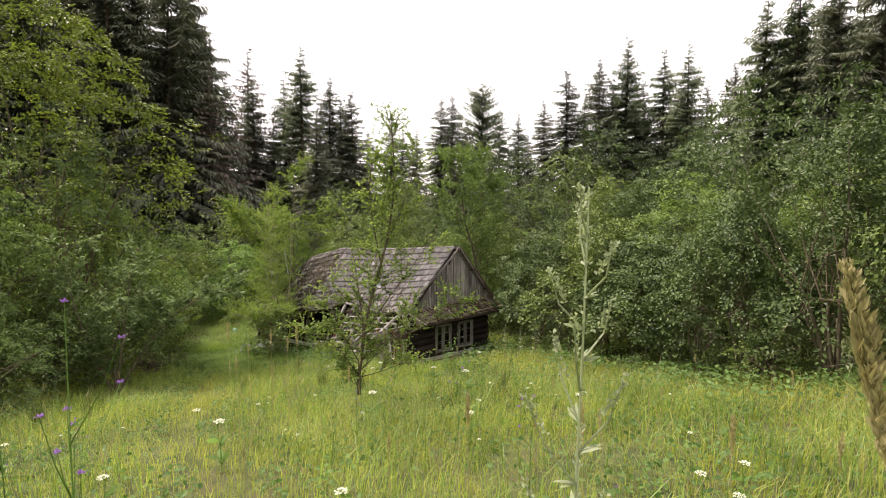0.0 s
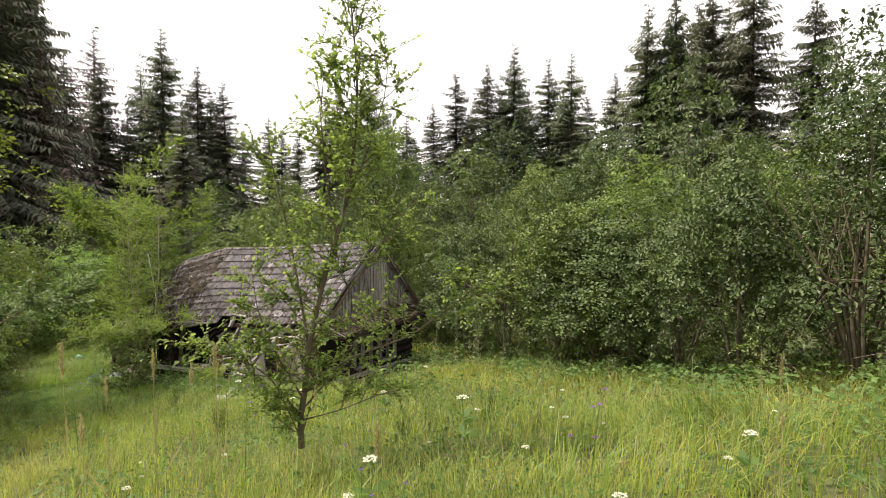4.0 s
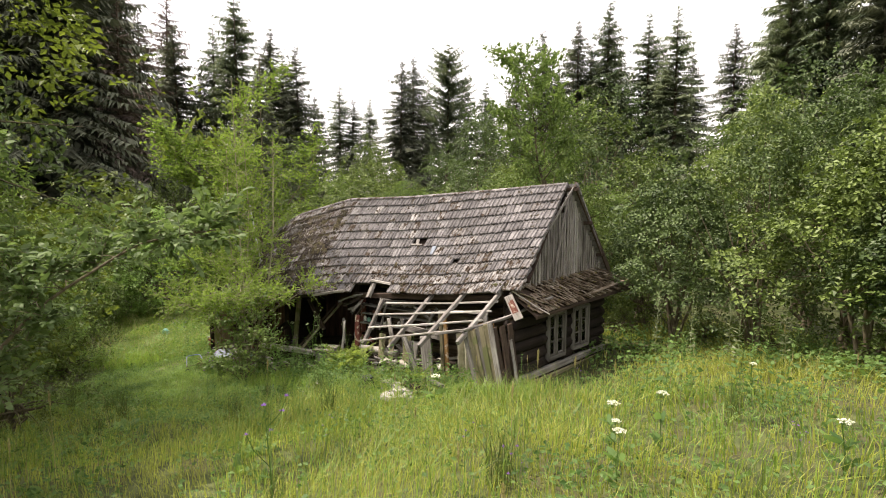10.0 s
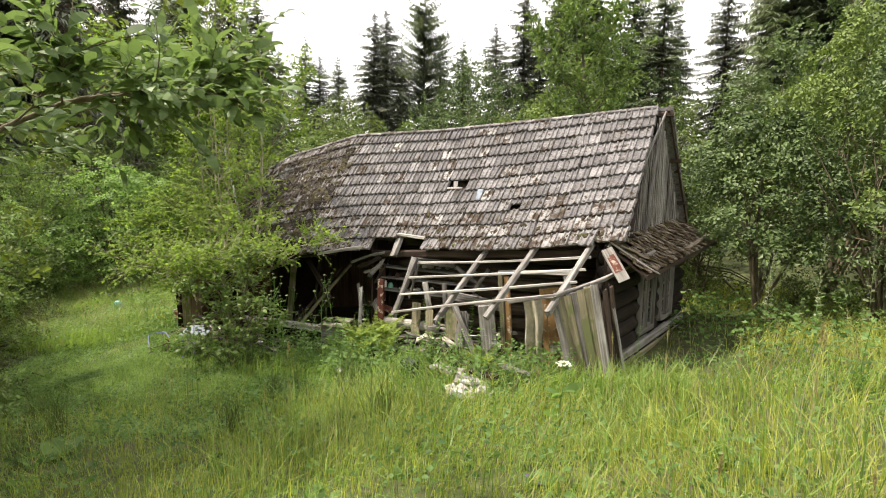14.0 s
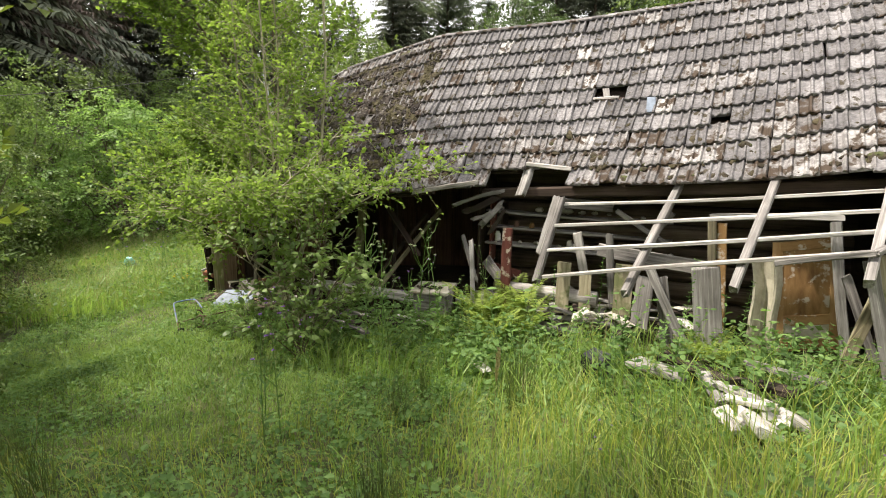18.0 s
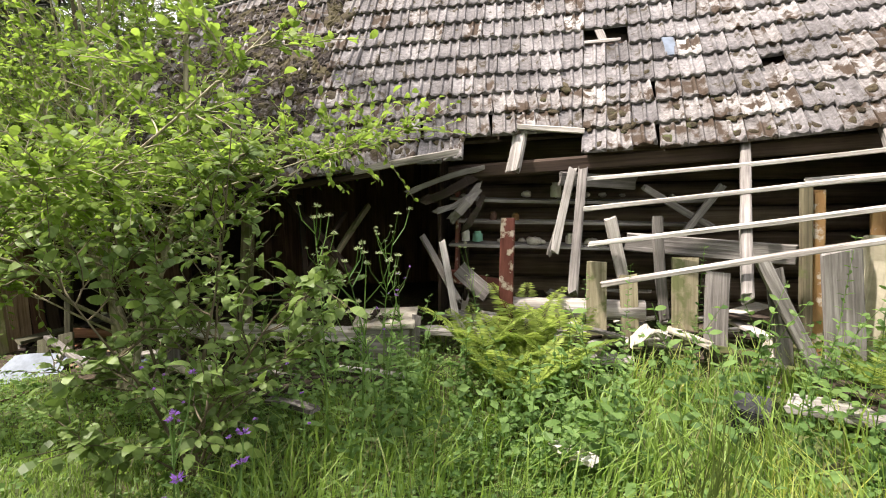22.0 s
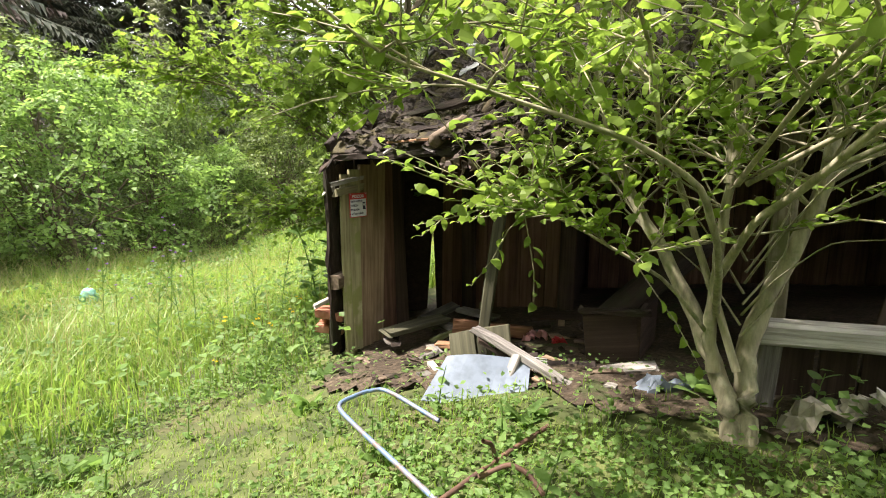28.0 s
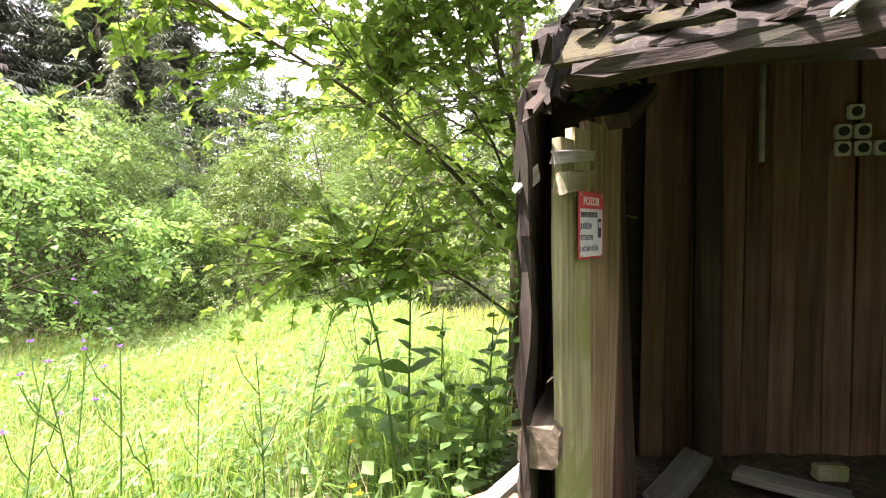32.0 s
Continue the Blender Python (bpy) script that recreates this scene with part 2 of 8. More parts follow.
M_LEAF_YOUNG = leaf_mat("young_sallow_leaf", (0.10, 0.155, 0.038), (0.265, 0.35, 0.09), 0.6, 0.45, 0.3)
M_LEAF_DARK = leaf_mat("alder_leaf", (0.020, 0.040, 0.013), (0.10, 0.148, 0.046), 0.14, 0.5, 0.3)
M_LEAF_BRIGHT = leaf_mat("maple_leaf", (0.09, 0.16, 0.042), (0.22, 0.33, 0.10), 0.5, 0.5, 0.3)
M_LEAF_GREY = leaf_mat("sallow_leaf", (0.055, 0.09, 0.03), (0.15, 0.215, 0.08), 0.35)
M_DEAD_LEAF = leaf_mat("dead_curled_leaf", (0.05, 0.035, 0.03), (0.13, 0.10, 0.085), 0.2, 0.7)
M_MUG = leaf_mat("mugwort_spikes", (0.20, 0.24, 0.14), (0.36, 0.40, 0.26), 0.4)
M_NEEDLE = leaf_mat("spruce_needles", (0.060, 0.072, 0.052), (0.165, 0.180, 0.125), 0.12, 0.6)
M_NEEDLE_PALE = leaf_mat("pale_spruce_needles", (0.075, 0.105, 0.065), (0.20, 0.235, 0.14), 0.15, 0.6)
M_NEEDLE_DEAD = leaf_mat("dead_spruce_needles", (0.10, 0.080, 0.070), (0.25, 0.205, 0.175), 0.12, 0.8)
M_GRASS = leaf_mat("meadow_grass", (0.17, 0.205, 0.036), (0.41, 0.43, 0.10), 0.5, 0.5, 0.35)
M_GRASS_DEEP = leaf_mat("lush_grass", (0.075, 0.135, 0.024), (0.225, 0.325, 0.072), 0.48, 0.45, 0.35)
M_STRAW = leaf_mat("dry_grass_stem", (0.22, 0.20, 0.09), (0.42, 0.37, 0.19), 0.3, 0.7)
M_WEED = leaf_mat("weed_leaf", (0.055, 0.115, 0.03), (0.17, 0.27, 0.08), 0.45)
M_FERN = leaf_mat("fern_frond", (0.13, 0.19, 0.035), (0.31, 0.38, 0.09), 0.5)
M_PURPLE = leaf_mat("purple_petals", (0.16, 0.07, 0.30), (0.33, 0.17, 0.55), 0.3)
M_WHITE_FLOWER = leaf_mat("white_umbel", (0.55, 0.56, 0.48), (0.75, 0.76, 0.68), 0.3)
M_YELLOW = leaf_mat("yellow_petals", (0.6, 0.42, 0.02), (0.8, 0.6, 0.04), 0.3)


def plain(name, colour, rough=0.5, metal=0.0, bump=0.0, wear=None):
    m, n, l, b = node_mat(name)
    nz = n.new("ShaderNodeTexNoise")
    nz.inputs["Scale"].default_value, nz.inputs["Detail"].default_value = 14.0, 6.0
    tc = n.new("ShaderNodeTexCoord")
    l.new(tc.outputs["Object"], nz.inputs["Vector"])
    ramp = n.new("ShaderNodeValToRGB")
    e = ramp.color_ramp.elements
    e[0].position, e[1].position = 0.42, 0.66
    e[0].color = (*colour, 1)
    e[1].color = (*(wear or [c * 0.72 for c in colour]), 1)
    l.new(nz.outputs["Fac"], ramp.inputs[0])
    l.new(ramp.outputs[0], b.inputs["Base Color"])
    b.inputs["Roughness"].default_value, b.inputs["Metallic"].default_value = rough, metal
    if bump:
        bp = n.new("ShaderNodeBump")
        bp.inputs["Strength"].default_value = bump
        l.new(nz.outputs["Fac"], bp.inputs["Height"])
        l.new(bp.outputs[0], b.inputs["Normal"])
    return m


M_ZINC = plain("dull_zinc_sheet", (0.15, 0.185, 0.235), 0.62, 0.1, 0.05)
M_BLUE_TUBE = plain("chipped_blue_tube", (0.15, 0.23, 0.37), 0.45, 0.3, 0.1, (0.25, 0.17, 0.12))
M_RUST = plain("rusty_tube", (0.13, 0.07, 0.045), 0.8, 0.2, 0.3, (0.07, 0.04, 0.03))
M_BLACK = plain("black_rubber", (0.02, 0.02, 0.022), 0.7)
M_SIGN_RED = plain("sign_red", (0.62, 0.05, 0.06), 0.4, 0, 0, (0.55, 0.05, 0.06))
M_SIGN_WHITE = plain("sign_white", (0.72, 0.73, 0.80), 0.4, 0, 0, (0.66, 0.67, 0.74))
M_SIGN_INK = plain("sign_ink", (0.04, 0.035, 0.10), 0.5)
M_WHITE_PLASTIC = plain("aged_white_plastic", (0.62, 0.60, 0.55), 0.5)
M_GREEN_PLASTIC = plain("green_plastic", (0.22, 0.50, 0.38), 0.4)
M_RED_CLOTH = plain("red_cloth", (0.45, 0.03, 0.04), 0.8)
M_PINK_CLOTH = plain("faded_pink_cloth", (0.42, 0.20, 0.20), 0.9)
M_BRICK = surface("worn_brick", (0.20, 0.075, 0.045), (0.33, 0.14, 0.085), (0.45, 0.24, 0.16), (14, 14, 14), bump=0.6)
M_STEEL = plain("galvanised_steel", (0.50, 0.51, 0.52), 0.4, 0.7)
M_CABLE = plain("black_cable", (0.015, 0.015, 0.015), 0.6)
M_GLASS, gn, gl, gb = node_mat("window_glass")
gb.inputs["Base Color"].default_value = (0.75, 0.8, 0.8, 1)
gb.inputs["Roughness"].default_value = 0.08
gb.inputs["Transmission Weight"].default_value = 1.0
gb.inputs["IOR"].default_value = 1.45


# ---- mesh helpers ----
def np_mesh(name, verts, faces, mats, index=None, smooth=False):
    """A mesh from arrays: faces is one array, or several, of triangles or quads."""
    me = bpy.data.meshes.new(name)
    faces = faces if isinstance(faces, list) else [faces]
    faces = [np.asarray(f, dtype=np.int32) for f in faces if len(f)]
    verts = np.asarray(verts, dtype=np.float32)
    me.vertices.add(len(verts))
    me.vertices.foreach_set("co", verts.ravel())
    loops = np.concatenate([f.ravel() for f in faces])
    sizes = np.concatenate([np.full(len(f), f.shape[1], dtype=np.int32) for f in faces])
    me.loops.add(len(loops))
    me.loops.foreach_set("vertex_index", loops)
    me.polygons.add(len(sizes))
    me.polygons.foreach_set("loop_start", np.concatenate([[0], np.cumsum(sizes)[:-1]]).astype(np.int32))
    for m in mats if isinstance(mats, (list, tuple)) else [mats]:
        me.materials.append(m)
    if index is not None:
        me.polygons.foreach_set("material_index", np.asarray(index, dtype=np.int32))
    me.polygons.foreach_set("use_smooth", np.full(len(sizes), smooth, dtype=bool))
    me.update(calc_edges=True)
    return me


def thing(name, loc, label, category, group="", kind="", data=None, m=None):
    ob = new(name, data)
    ob.matrix_basis = m if m is not None else Matrix.Translation(loc)
    return tagged(ob, label, category, group, kind)


def part(name, data, material, parent, label="", m=None):
    """Links a bmesh or mesh as one object under a thing or a part. m: its pose in the world."""
    if isinstance(data, bmesh.types.BMesh):
        me = bpy.data.meshes.new(name)
        data.to_mesh(me)
        data.free()
        data = me
    if material is not None and not data.materials:
        data.materials.append(material)
    ob = new(name, data)
    ob.matrix_basis = m if m is not None else Matrix.Identity(4)
    if parent is not None:
        ob.parent = parent
        ob.matrix_parent_inverse = parent.matrix_basis.inverted()
    if label:
        ob["label"] = label
    return ob


def frame_of(a, b, up):
    """The pose at the middle of a-b with x along it and z near up."""
    a, b, up = Vector(a), Vector(b), Vector(up)
    x = (b - a).normalized()
    y = up.cross(x)
    if y.length < 1e-4:
        y = Vector((0.3, 1, 0.2)).cross(x)
    y.normalize()
    z = x.cross(y)
    m = Matrix((x, y, z)).transposed().to_4x4()
    m.translation = (a + b) / 2
    return m, (b - a).length




def plank_mesh(length, w, t, seed, rag=0.0, warp=0.004, taper=0.0, rough=0.0018):
    """A sawn board along x with chamfered edges, slight warp and, with rag, splintered ends."""
    r = np.random.default_rng(seed)
    n = (6 if length > 0.6 else 4) if rough < 0.003 else max(5, int(length / 0.09))
    c = min(w, t) * 0.16
    ring = np.array([(-w / 2 + c, -t / 2), (w / 2 - c, -t / 2), (w / 2, -t / 2 + c), (w / 2, t / 2 - c),
                     (w / 2 - c, t / 2), (-w / 2 + c, t / 2), (-w / 2, t / 2 - c), (-w / 2, -t / 2 + c)])
    verts = []
    bend = r.normal(0, warp, 2)
    for i in range(n):
        q = i / (n - 1)
        s = 1 - taper * q
        x = (q - 0.5) * length
        xs = np.full(8, x)
        if rag and i in (0, n - 1):
            xs = xs + r.uniform(-rag, rag * 0.3, 8) * (-1 if i == 0 else 1)
        k = math.sin(q * math.pi)
        jit = r.normal(0, rough, (8, 2))
        verts += [(xs[j], ring[j, 0] * s + bend[0] * k + jit[j, 0], ring[j, 1] * s + bend[1] * k + jit[j, 1]) for j in range(8)]
    quads = [(i * 8 + j, i * 8 + (j + 1) % 8, (i + 1) * 8 + (j + 1) % 8, (i + 1) * 8 + j) for i in range(n - 1) for j in range(8)]
    quads = [q[::-1] for q in quads]
    e = (n - 1) * 8
    caps = [(0, 1, 2, 3), (0, 3, 4, 7), (7, 4, 5, 6), (e + 3, e + 2, e + 1, e), (e + 7, e + 4, e + 3, e), (e + 6, e + 5, e + 4, e + 7)]
    return verts, quads + caps


SEED = [100]


def board(name, a, b, w, t, mat, parent=None, up=(0, 0, 1), rag=0.0, label="", warp=0.004, taper=0.0, tags=None):
    """A board or beam from a to b: w across, t along up. Under a parent, or with tags (label, category, group) as a thing."""
    SEED[0] += 1
    m, length = frame_of(a, b, up)
    v, f = plank_mesh(length, w, t, SEED[0], rag, warp, taper, 0.006 if mat in (M_ROT, M_SHINGLE) else 0.0018)
    me = np_mesh(name, v, np.array(f), mat)
    if parent is None:
        ob = thing(name, None, *tags, data=me, m=m)
        return ob
    return part(name, me, None, parent, label, m)


def log_mesh(length, r0, r1, seed, sides=9, n=7, rough=0.06):
    r = np.random.default_rng(seed)
    verts, k = [], r.normal(0, rough, sides)
    for i in range(n):
        q = i / (n - 1)
        rad = r0 + (r1 - r0) * q
        for j in range(sides):
            a = 2 * math.pi * j / sides
            s = rad * (1 + k[j] + r.normal(0, rough * 0.4))
            verts.append(((q - 0.5) * length, math.cos(a) * s, math.sin(a) * s))
    quads = [(i * sides + j, (i + 1) * sides + j, (i + 1) * sides + (j + 1) % sides, i * sides + (j + 1) % sides) for i in range(n - 1) for j in range(sides)]
    quads = [q[::-1] for q in quads]
    nv = len(verts)
    verts += [(-length / 2, 0, 0), (length / 2, 0, 0)]
    e = (n - 1) * sides
    tris = [(nv, (j + 1) % sides, j) for j in range(sides)] + [(nv + 1, e + j, e + (j + 1) % sides) for j in range(sides)]
    return verts, [np.array(quads), np.array(tris)]


def log(name, a, b, r0, r1, mat, parent=None, label="", tags=None, rough=0.06):
    SEED[0] += 1
    m, length = frame_of(a, b, (0, 0, 1))
    v, f = log_mesh(length, r0, r1, SEED[0], rough=rough)
    me = np_mesh(name, v, f, mat, smooth=True)
    if parent is None:
        return thing(name, None, *tags, data=me, m=m)
    return part(name, me, None, parent, label, m)


def tube_arrays(points, radii, sides=6):
    """Tapered tube along a polyline: vertices and quads."""
    p = np.asarray(points, dtype=float)
    d = np.gradient(p, axis=0)
    d /= np.linalg.norm(d, axis=1)[:, None] + 1e-9
    ref = np.where(np.abs(d[:, 2:3]) > 0.9, np.array([[1.0, 0, 0]]), np.array([[0, 0, 1.0]]))
    x = np.cross(d, ref)
    x /= np.linalg.norm(x, axis=1)[:, None] + 1e-9
    y = np.cross(d, x)
    a = np.arange(sides) * 2 * math.pi / sides
    ring = np.cos(a)[None, :, None] * x[:, None, :] + np.sin(a)[None, :, None] * y[:, None, :]
    v = p[:, None, :] + ring * np.asarray(radii, dtype=float)[:, None, None]
    n = len(p)
    i, j = np.meshgrid(np.arange(n - 1), np.arange(sides), indexing="ij")
    f = np.stack([i * sides + j, i * sides + (j + 1) % sides, (i + 1) * sides + (j + 1) % sides, (i + 1) * sides + j], -1).reshape(-1, 4)
    return v.reshape(-1, 3), f


class Pile:
    """Collects vertex and face arrays into one mesh."""

    def __init__(self):
        self.v, self.f, self.n = [], {}, 0

    def add(self, v, f):
        self.f.setdefault(f.shape[1], []).append(f + self.n)
        self.v.append(v)
        self.n += len(v)

    def mesh(self, name, mat, smooth=False):
        return np_mesh(name, np.concatenate(self.v), [np.concatenate(f) for f in self.f.values()], mat, smooth=smooth)


def leaf_arrays(pos, along, size, r, aspect=0.55, fold=0.18, shape=4, face=None):
    """Folded leaves at pos pointing along; size one number or one for each leaf."""
    n = len(pos)
    d = along / (np.linalg.norm(along, axis=1)[:, None] + 1e-9)
    s = np.cross(d, r.normal(0, 1, (n, 3)) * 0.55 + (np.array([0, 0, 1.0]) if face is None else face))
    s /= np.linalg.norm(s, axis=1)[:, None] + 1e-9
    up = np.cross(s, d)
    size = np.broadcast_to(np.asarray(size, dtype=float), (n,))[:, None]
    w = size * aspect / 2
    k = np.arange(n)[:, None]
    if shape == 4:
        v = np.stack([pos, pos + d * size * 0.48 + s * w + up * size * fold, pos + d * size, pos + d * size * 0.48 - s * w + up * size * fold], 1)
        f = np.concatenate([k * 4 + np.array([[0, 1, 2]]), k * 4 + np.array([[0, 2, 3]])])
    elif shape == 10:       # five lobes round a middle point
        ring = [(0.0, 0.0, 0.0), (0.02, 0.72, 0.3), (0.24, 0.52, 0.5), (0.5, 1.08, 0.3), (0.6, 0.42, 0.5), (1.0, 0.0, -0.4)]
        ring += [(a, -b, c) for a, b, c in ring[4:0:-1]] + [(0.36, 0.0, 0.0)]
        v = np.stack([pos + d * size * a + s * w * b + up * size * fold * c for a, b, c in ring], 1)
        f = np.concatenate([k * 11 + np.array([(i, (i + 1) % 10, 10)]) for i in range(10)])
    else:
        ring = [(0.0, 0.0, 0.0), (0.2, 0.72, 0.7), (0.5, 1.0, 0.8), (0.8, 0.68, 0.3), (1.0, 0.0, -0.6)]
        ring += [(a, -b, c) for a, b, c in ring[3:0:-1]]
        v = np.stack([pos + d * size * a + s * w * b + up * size * fold * c for a, b, c in ring], 1)
        f = np.concatenate([k * 8 + np.array([t]) for t in ((0, 1, 7), (1, 2, 6), (1, 6, 7), (2, 3, 5), (2, 5, 6), (3, 4, 5))])
    return v.reshape(-1, 3), f


def unit(v):
    return v / (np.linalg.norm(v) + 1e-9)



# ---- ground ----
GROUND_Y = [-60, -20, -5, 0, 4, 7.5, 11.4, 15.4, 18, 20, 23, 26, 30, 40, 60, 100, 300, 900]
GROUND_Z = [10, 3.2, 0.8, -0.25, -0.93, -1.67, -2.58, -3.33, -3.82, -4.08, -4.25, -4.5, -4.95, -5.2, -4.2, -1.5, 8, 30]


def ground(x, y):
    """Height of the meadow; arrays or numbers."""
    x, y = np.asarray(x, dtype=float), np.asarray(y, dtype=float)
    z = sum(np.interp(y + o, GROUND_Y, GROUND_Z) for o in (-1.2, -0.6, 0, 0.6, 1.2)) / 5
    z = z + 0.05 * np.clip(x + 6, -14, 8) + 0.05 * np.maximum(np.abs(x + 2) - 22, 0) * 0.5
    z = z - 0.2 * np.exp(-((x + 0.2) / 2.0) ** 2 - ((y - 18.6) / 2.2) ** 2)
    z = z - 0.22 * np.clip(-(x + 8.5), 0, 1.4) * np.clip((y - 20.0) / 2.5, 0, 1)
    return z + 0.035 * np.sin(x * 1.9 + 0.7 * y) * np.cos(y * 1.5 - 0.4 * x) + 0.05 * np.sin(x * 0.53 + 1.0) * np.sin(y * 0.47)


def gz(x, y):
    return float(ground(x, y))


def ground_mesh():
    near = np.concatenate([np.linspace(-900, -60, 12)[:-1], np.linspace(-60, -26, 10)[:-1], np.arange(-26, 22, 0.4), np.linspace(22, 60, 10), np.linspace(60, 900, 12)[1:]])
    ahead = np.concatenate([np.linspace(-400, -30, 8)[:-1], np.linspace(-30, -6, 10)[:-1], np.arange(-6, 44, 0.4), np.linspace(44, 110, 16), np.linspace(110, 900, 12)[1:]])
    x, y = np.meshgrid(near, ahead, indexing="ij")
    v = np.stack([x, y, ground(x, y)], -1).reshape(-1, 3)
    n, m = x.shape
    i, j = np.meshgrid(np.arange(n - 1), np.arange(m - 1), indexing="ij")
    f = np.stack([i * m + j, (i + 1) * m + j, (i + 1) * m + j + 1, i * m + j + 1], -1).reshape(-1, 4)
    me = np_mesh("ground", v, f, M_SOIL)
    me.polygons.foreach_set("use_smooth", np.ones(len(me.polygons), dtype=bool))
    return me


tagged(new("ground", ground_mesh()), "green meadow soil with moss, sloping down to a hollow", "ground", kind="structure")

# bare earth and leaf litter under the tree and in the byre
def earth_floor(x0, x1, y0, y1, step):
    xs, ys = np.arange(x0, x1, step), np.arange(y0, y1, step)
    x, y = np.meshgrid(xs, ys, indexing="ij")
    ox, oy = x + 0.463, y - 19.12
    u, w = ox * -0.789 + oy * 0.6143, ox * 0.6143 + oy * 0.789
    edge = 0.12 * np.sin(x * 5.1 + 1) * np.sin(y * 4.3) + 0.08 * np.sin(x * 11 + y * 7)
    inside = (u > 4.9 + edge) & (u < 9.95 + edge) & (w > -1.55 + 0.35 * (u > 8.2) + edge * 1.5) & (w < 2.6)
    n, m = x.shape
    v = np.stack([x, y, ground(x, y) + 0.016 + 0.012 * np.sin(x * 17) * np.sin(y * 19)], -1).reshape(-1, 3)
    i, j = np.nonzero(inside[:-1, :-1] & inside[1:, :-1] & inside[:-1, 1:] & inside[1:, 1:])
    f = np.stack([i * m + j, (i + 1) * m + j, (i + 1) * m + j + 1, i * m + j + 1], -1)
    return np_mesh("earth_floor", v, f, M_LITTER, smooth=True)


tagged(new("earth_floor", earth_floor(-10.5, -2.0, 20.0, 28.0, 0.09)), "brown earth and leaf litter before and inside the byre", "ground", kind="structure")

# ---- the cottage: a frame of its own, u west along the house, v back from its front, z up ----
HO, HU, HV = Vector((-0.463, 19.12, 0)), Vector((-0.789, 0.6143, 0)), Vector((0.6143, 0.789, 0))


def H(u, v, z):
    return HO + HU * u + HV * v + Vector((0, 0, z))


RIDGE_U = [-0.6, -0.23, 2.0, 4.0, 6.08, 8.0, 9.2, 9.64, 9.9, 10.25]
RIDGE_V = [1.2, 1.22, 1.26, 1.30, 1.35, 1.33, 1.3, 1.3, 1.28, 1.25]
RIDGE_Z = [0.30, 0.28, 0.12, 0.0, -0.05, -0.5, -1.05, -1.5, -1.95, -2.35]
EAVE_U = [-0.6, 0.13, 1.25, 2.2, 3.48, 5.0, 6.5, 8.6, 10.25]
EAVE_V = [-1.28, -1.15, -0.97, -0.80, -0.60, -0.74, -0.95, -0.85, -0.4]
EAVE_Z = [-1.80, -1.85, -2.04, -2.15, -2.24, -2.33, -2.58, -2.88, -2.93]


def roof(u, q, lift=0.0):
    """A point of the front roof slope: q from 0 at the ridge to 1 at the eave."""
    r = Vector((np.interp(u, RIDGE_U, RIDGE_V), np.interp(u, RIDGE_U, RIDGE_Z)))
    e = Vector((np.interp(u, EAVE_U, EAVE_V), np.interp(u, EAVE_U, EAVE_Z)))
    p = r.lerp(e, q)
    sag = -0.06 * math.sin(math.pi * min(max(q, 0), 1)) * math.sin(math.pi * min(max(u / 9.0, 0), 1))
    n = Vector((e.y - r.y, -(e.x - r.x))).normalized()
    n = n if n.y > 0 else -n
    dip = 0.76 * math.exp(-((u - 9.15) / 0.58) ** 2) * max(0.0, 1 - q) ** 0.6 * min(1.0, max(q, 0) / 0.14)
    p = p + n * (lift + sag) - Vector((0, dip))
    return H(u, p.x, p.y)


cottage = thing("log_cottage", H(5, 1, -4), "collapsing old log cottage with sagging concrete tile roof", "house")


def slab(name, fn, us, qs, thick, mat, parent, label=""):
    """A bent sheet with thickness over fn(u, q)."""
    top = [fn(u, q) for u in us for q in qs]
    nq = len(qs)
    v = [tuple(p) for p in top] + [tuple(p - Vector((0, 0, thick))) for p in top]
    k = len(top)
    f = []
    for i in range(len(us) - 1):
        for j in range(nq - 1):
            a, b, c, d = i * nq + j, (i + 1) * nq + j, (i + 1) * nq + j + 1, i * nq + j + 1
            f += [(a, b, c, d), (k + d, k + c, k + b, k + a)]
    edge = [(i * nq, (i + 1) * nq) for i in range(len(us) - 1)] + [((i + 1) * nq + nq - 1, i * nq + nq - 1) for i in range(len(us) - 1)]
    edge += [(j + 1, j) for j in range(nq - 1)] + [((len(us) - 1) * nq + j, (len(us) - 1) * nq + j + 1) for j in range(nq - 1)]
    f += [(b, a, k + a, k + b) for a, b in edge]
    return part(name, np_mesh(name, v, np.array(f), mat), None, parent, label)


def roof_back(u, q):
    r = H(u, np.interp(u, RIDGE_U, RIDGE_V), np.interp(u, RIDGE_U, RIDGE_Z))
    e = H(u - 0.3, 3.05, -1.85 - 0.1 * max(u, 0))
    return r.lerp(e, q)


ROWS = 11
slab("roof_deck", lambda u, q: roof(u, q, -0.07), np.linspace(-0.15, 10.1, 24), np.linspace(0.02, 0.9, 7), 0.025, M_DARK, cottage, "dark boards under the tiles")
slab("roof_back", roof_back, np.linspace(-0.45, 10.2, 18), np.linspace(0, 1, 5), 0.06, M_TILE, cottage, "back roof slope")


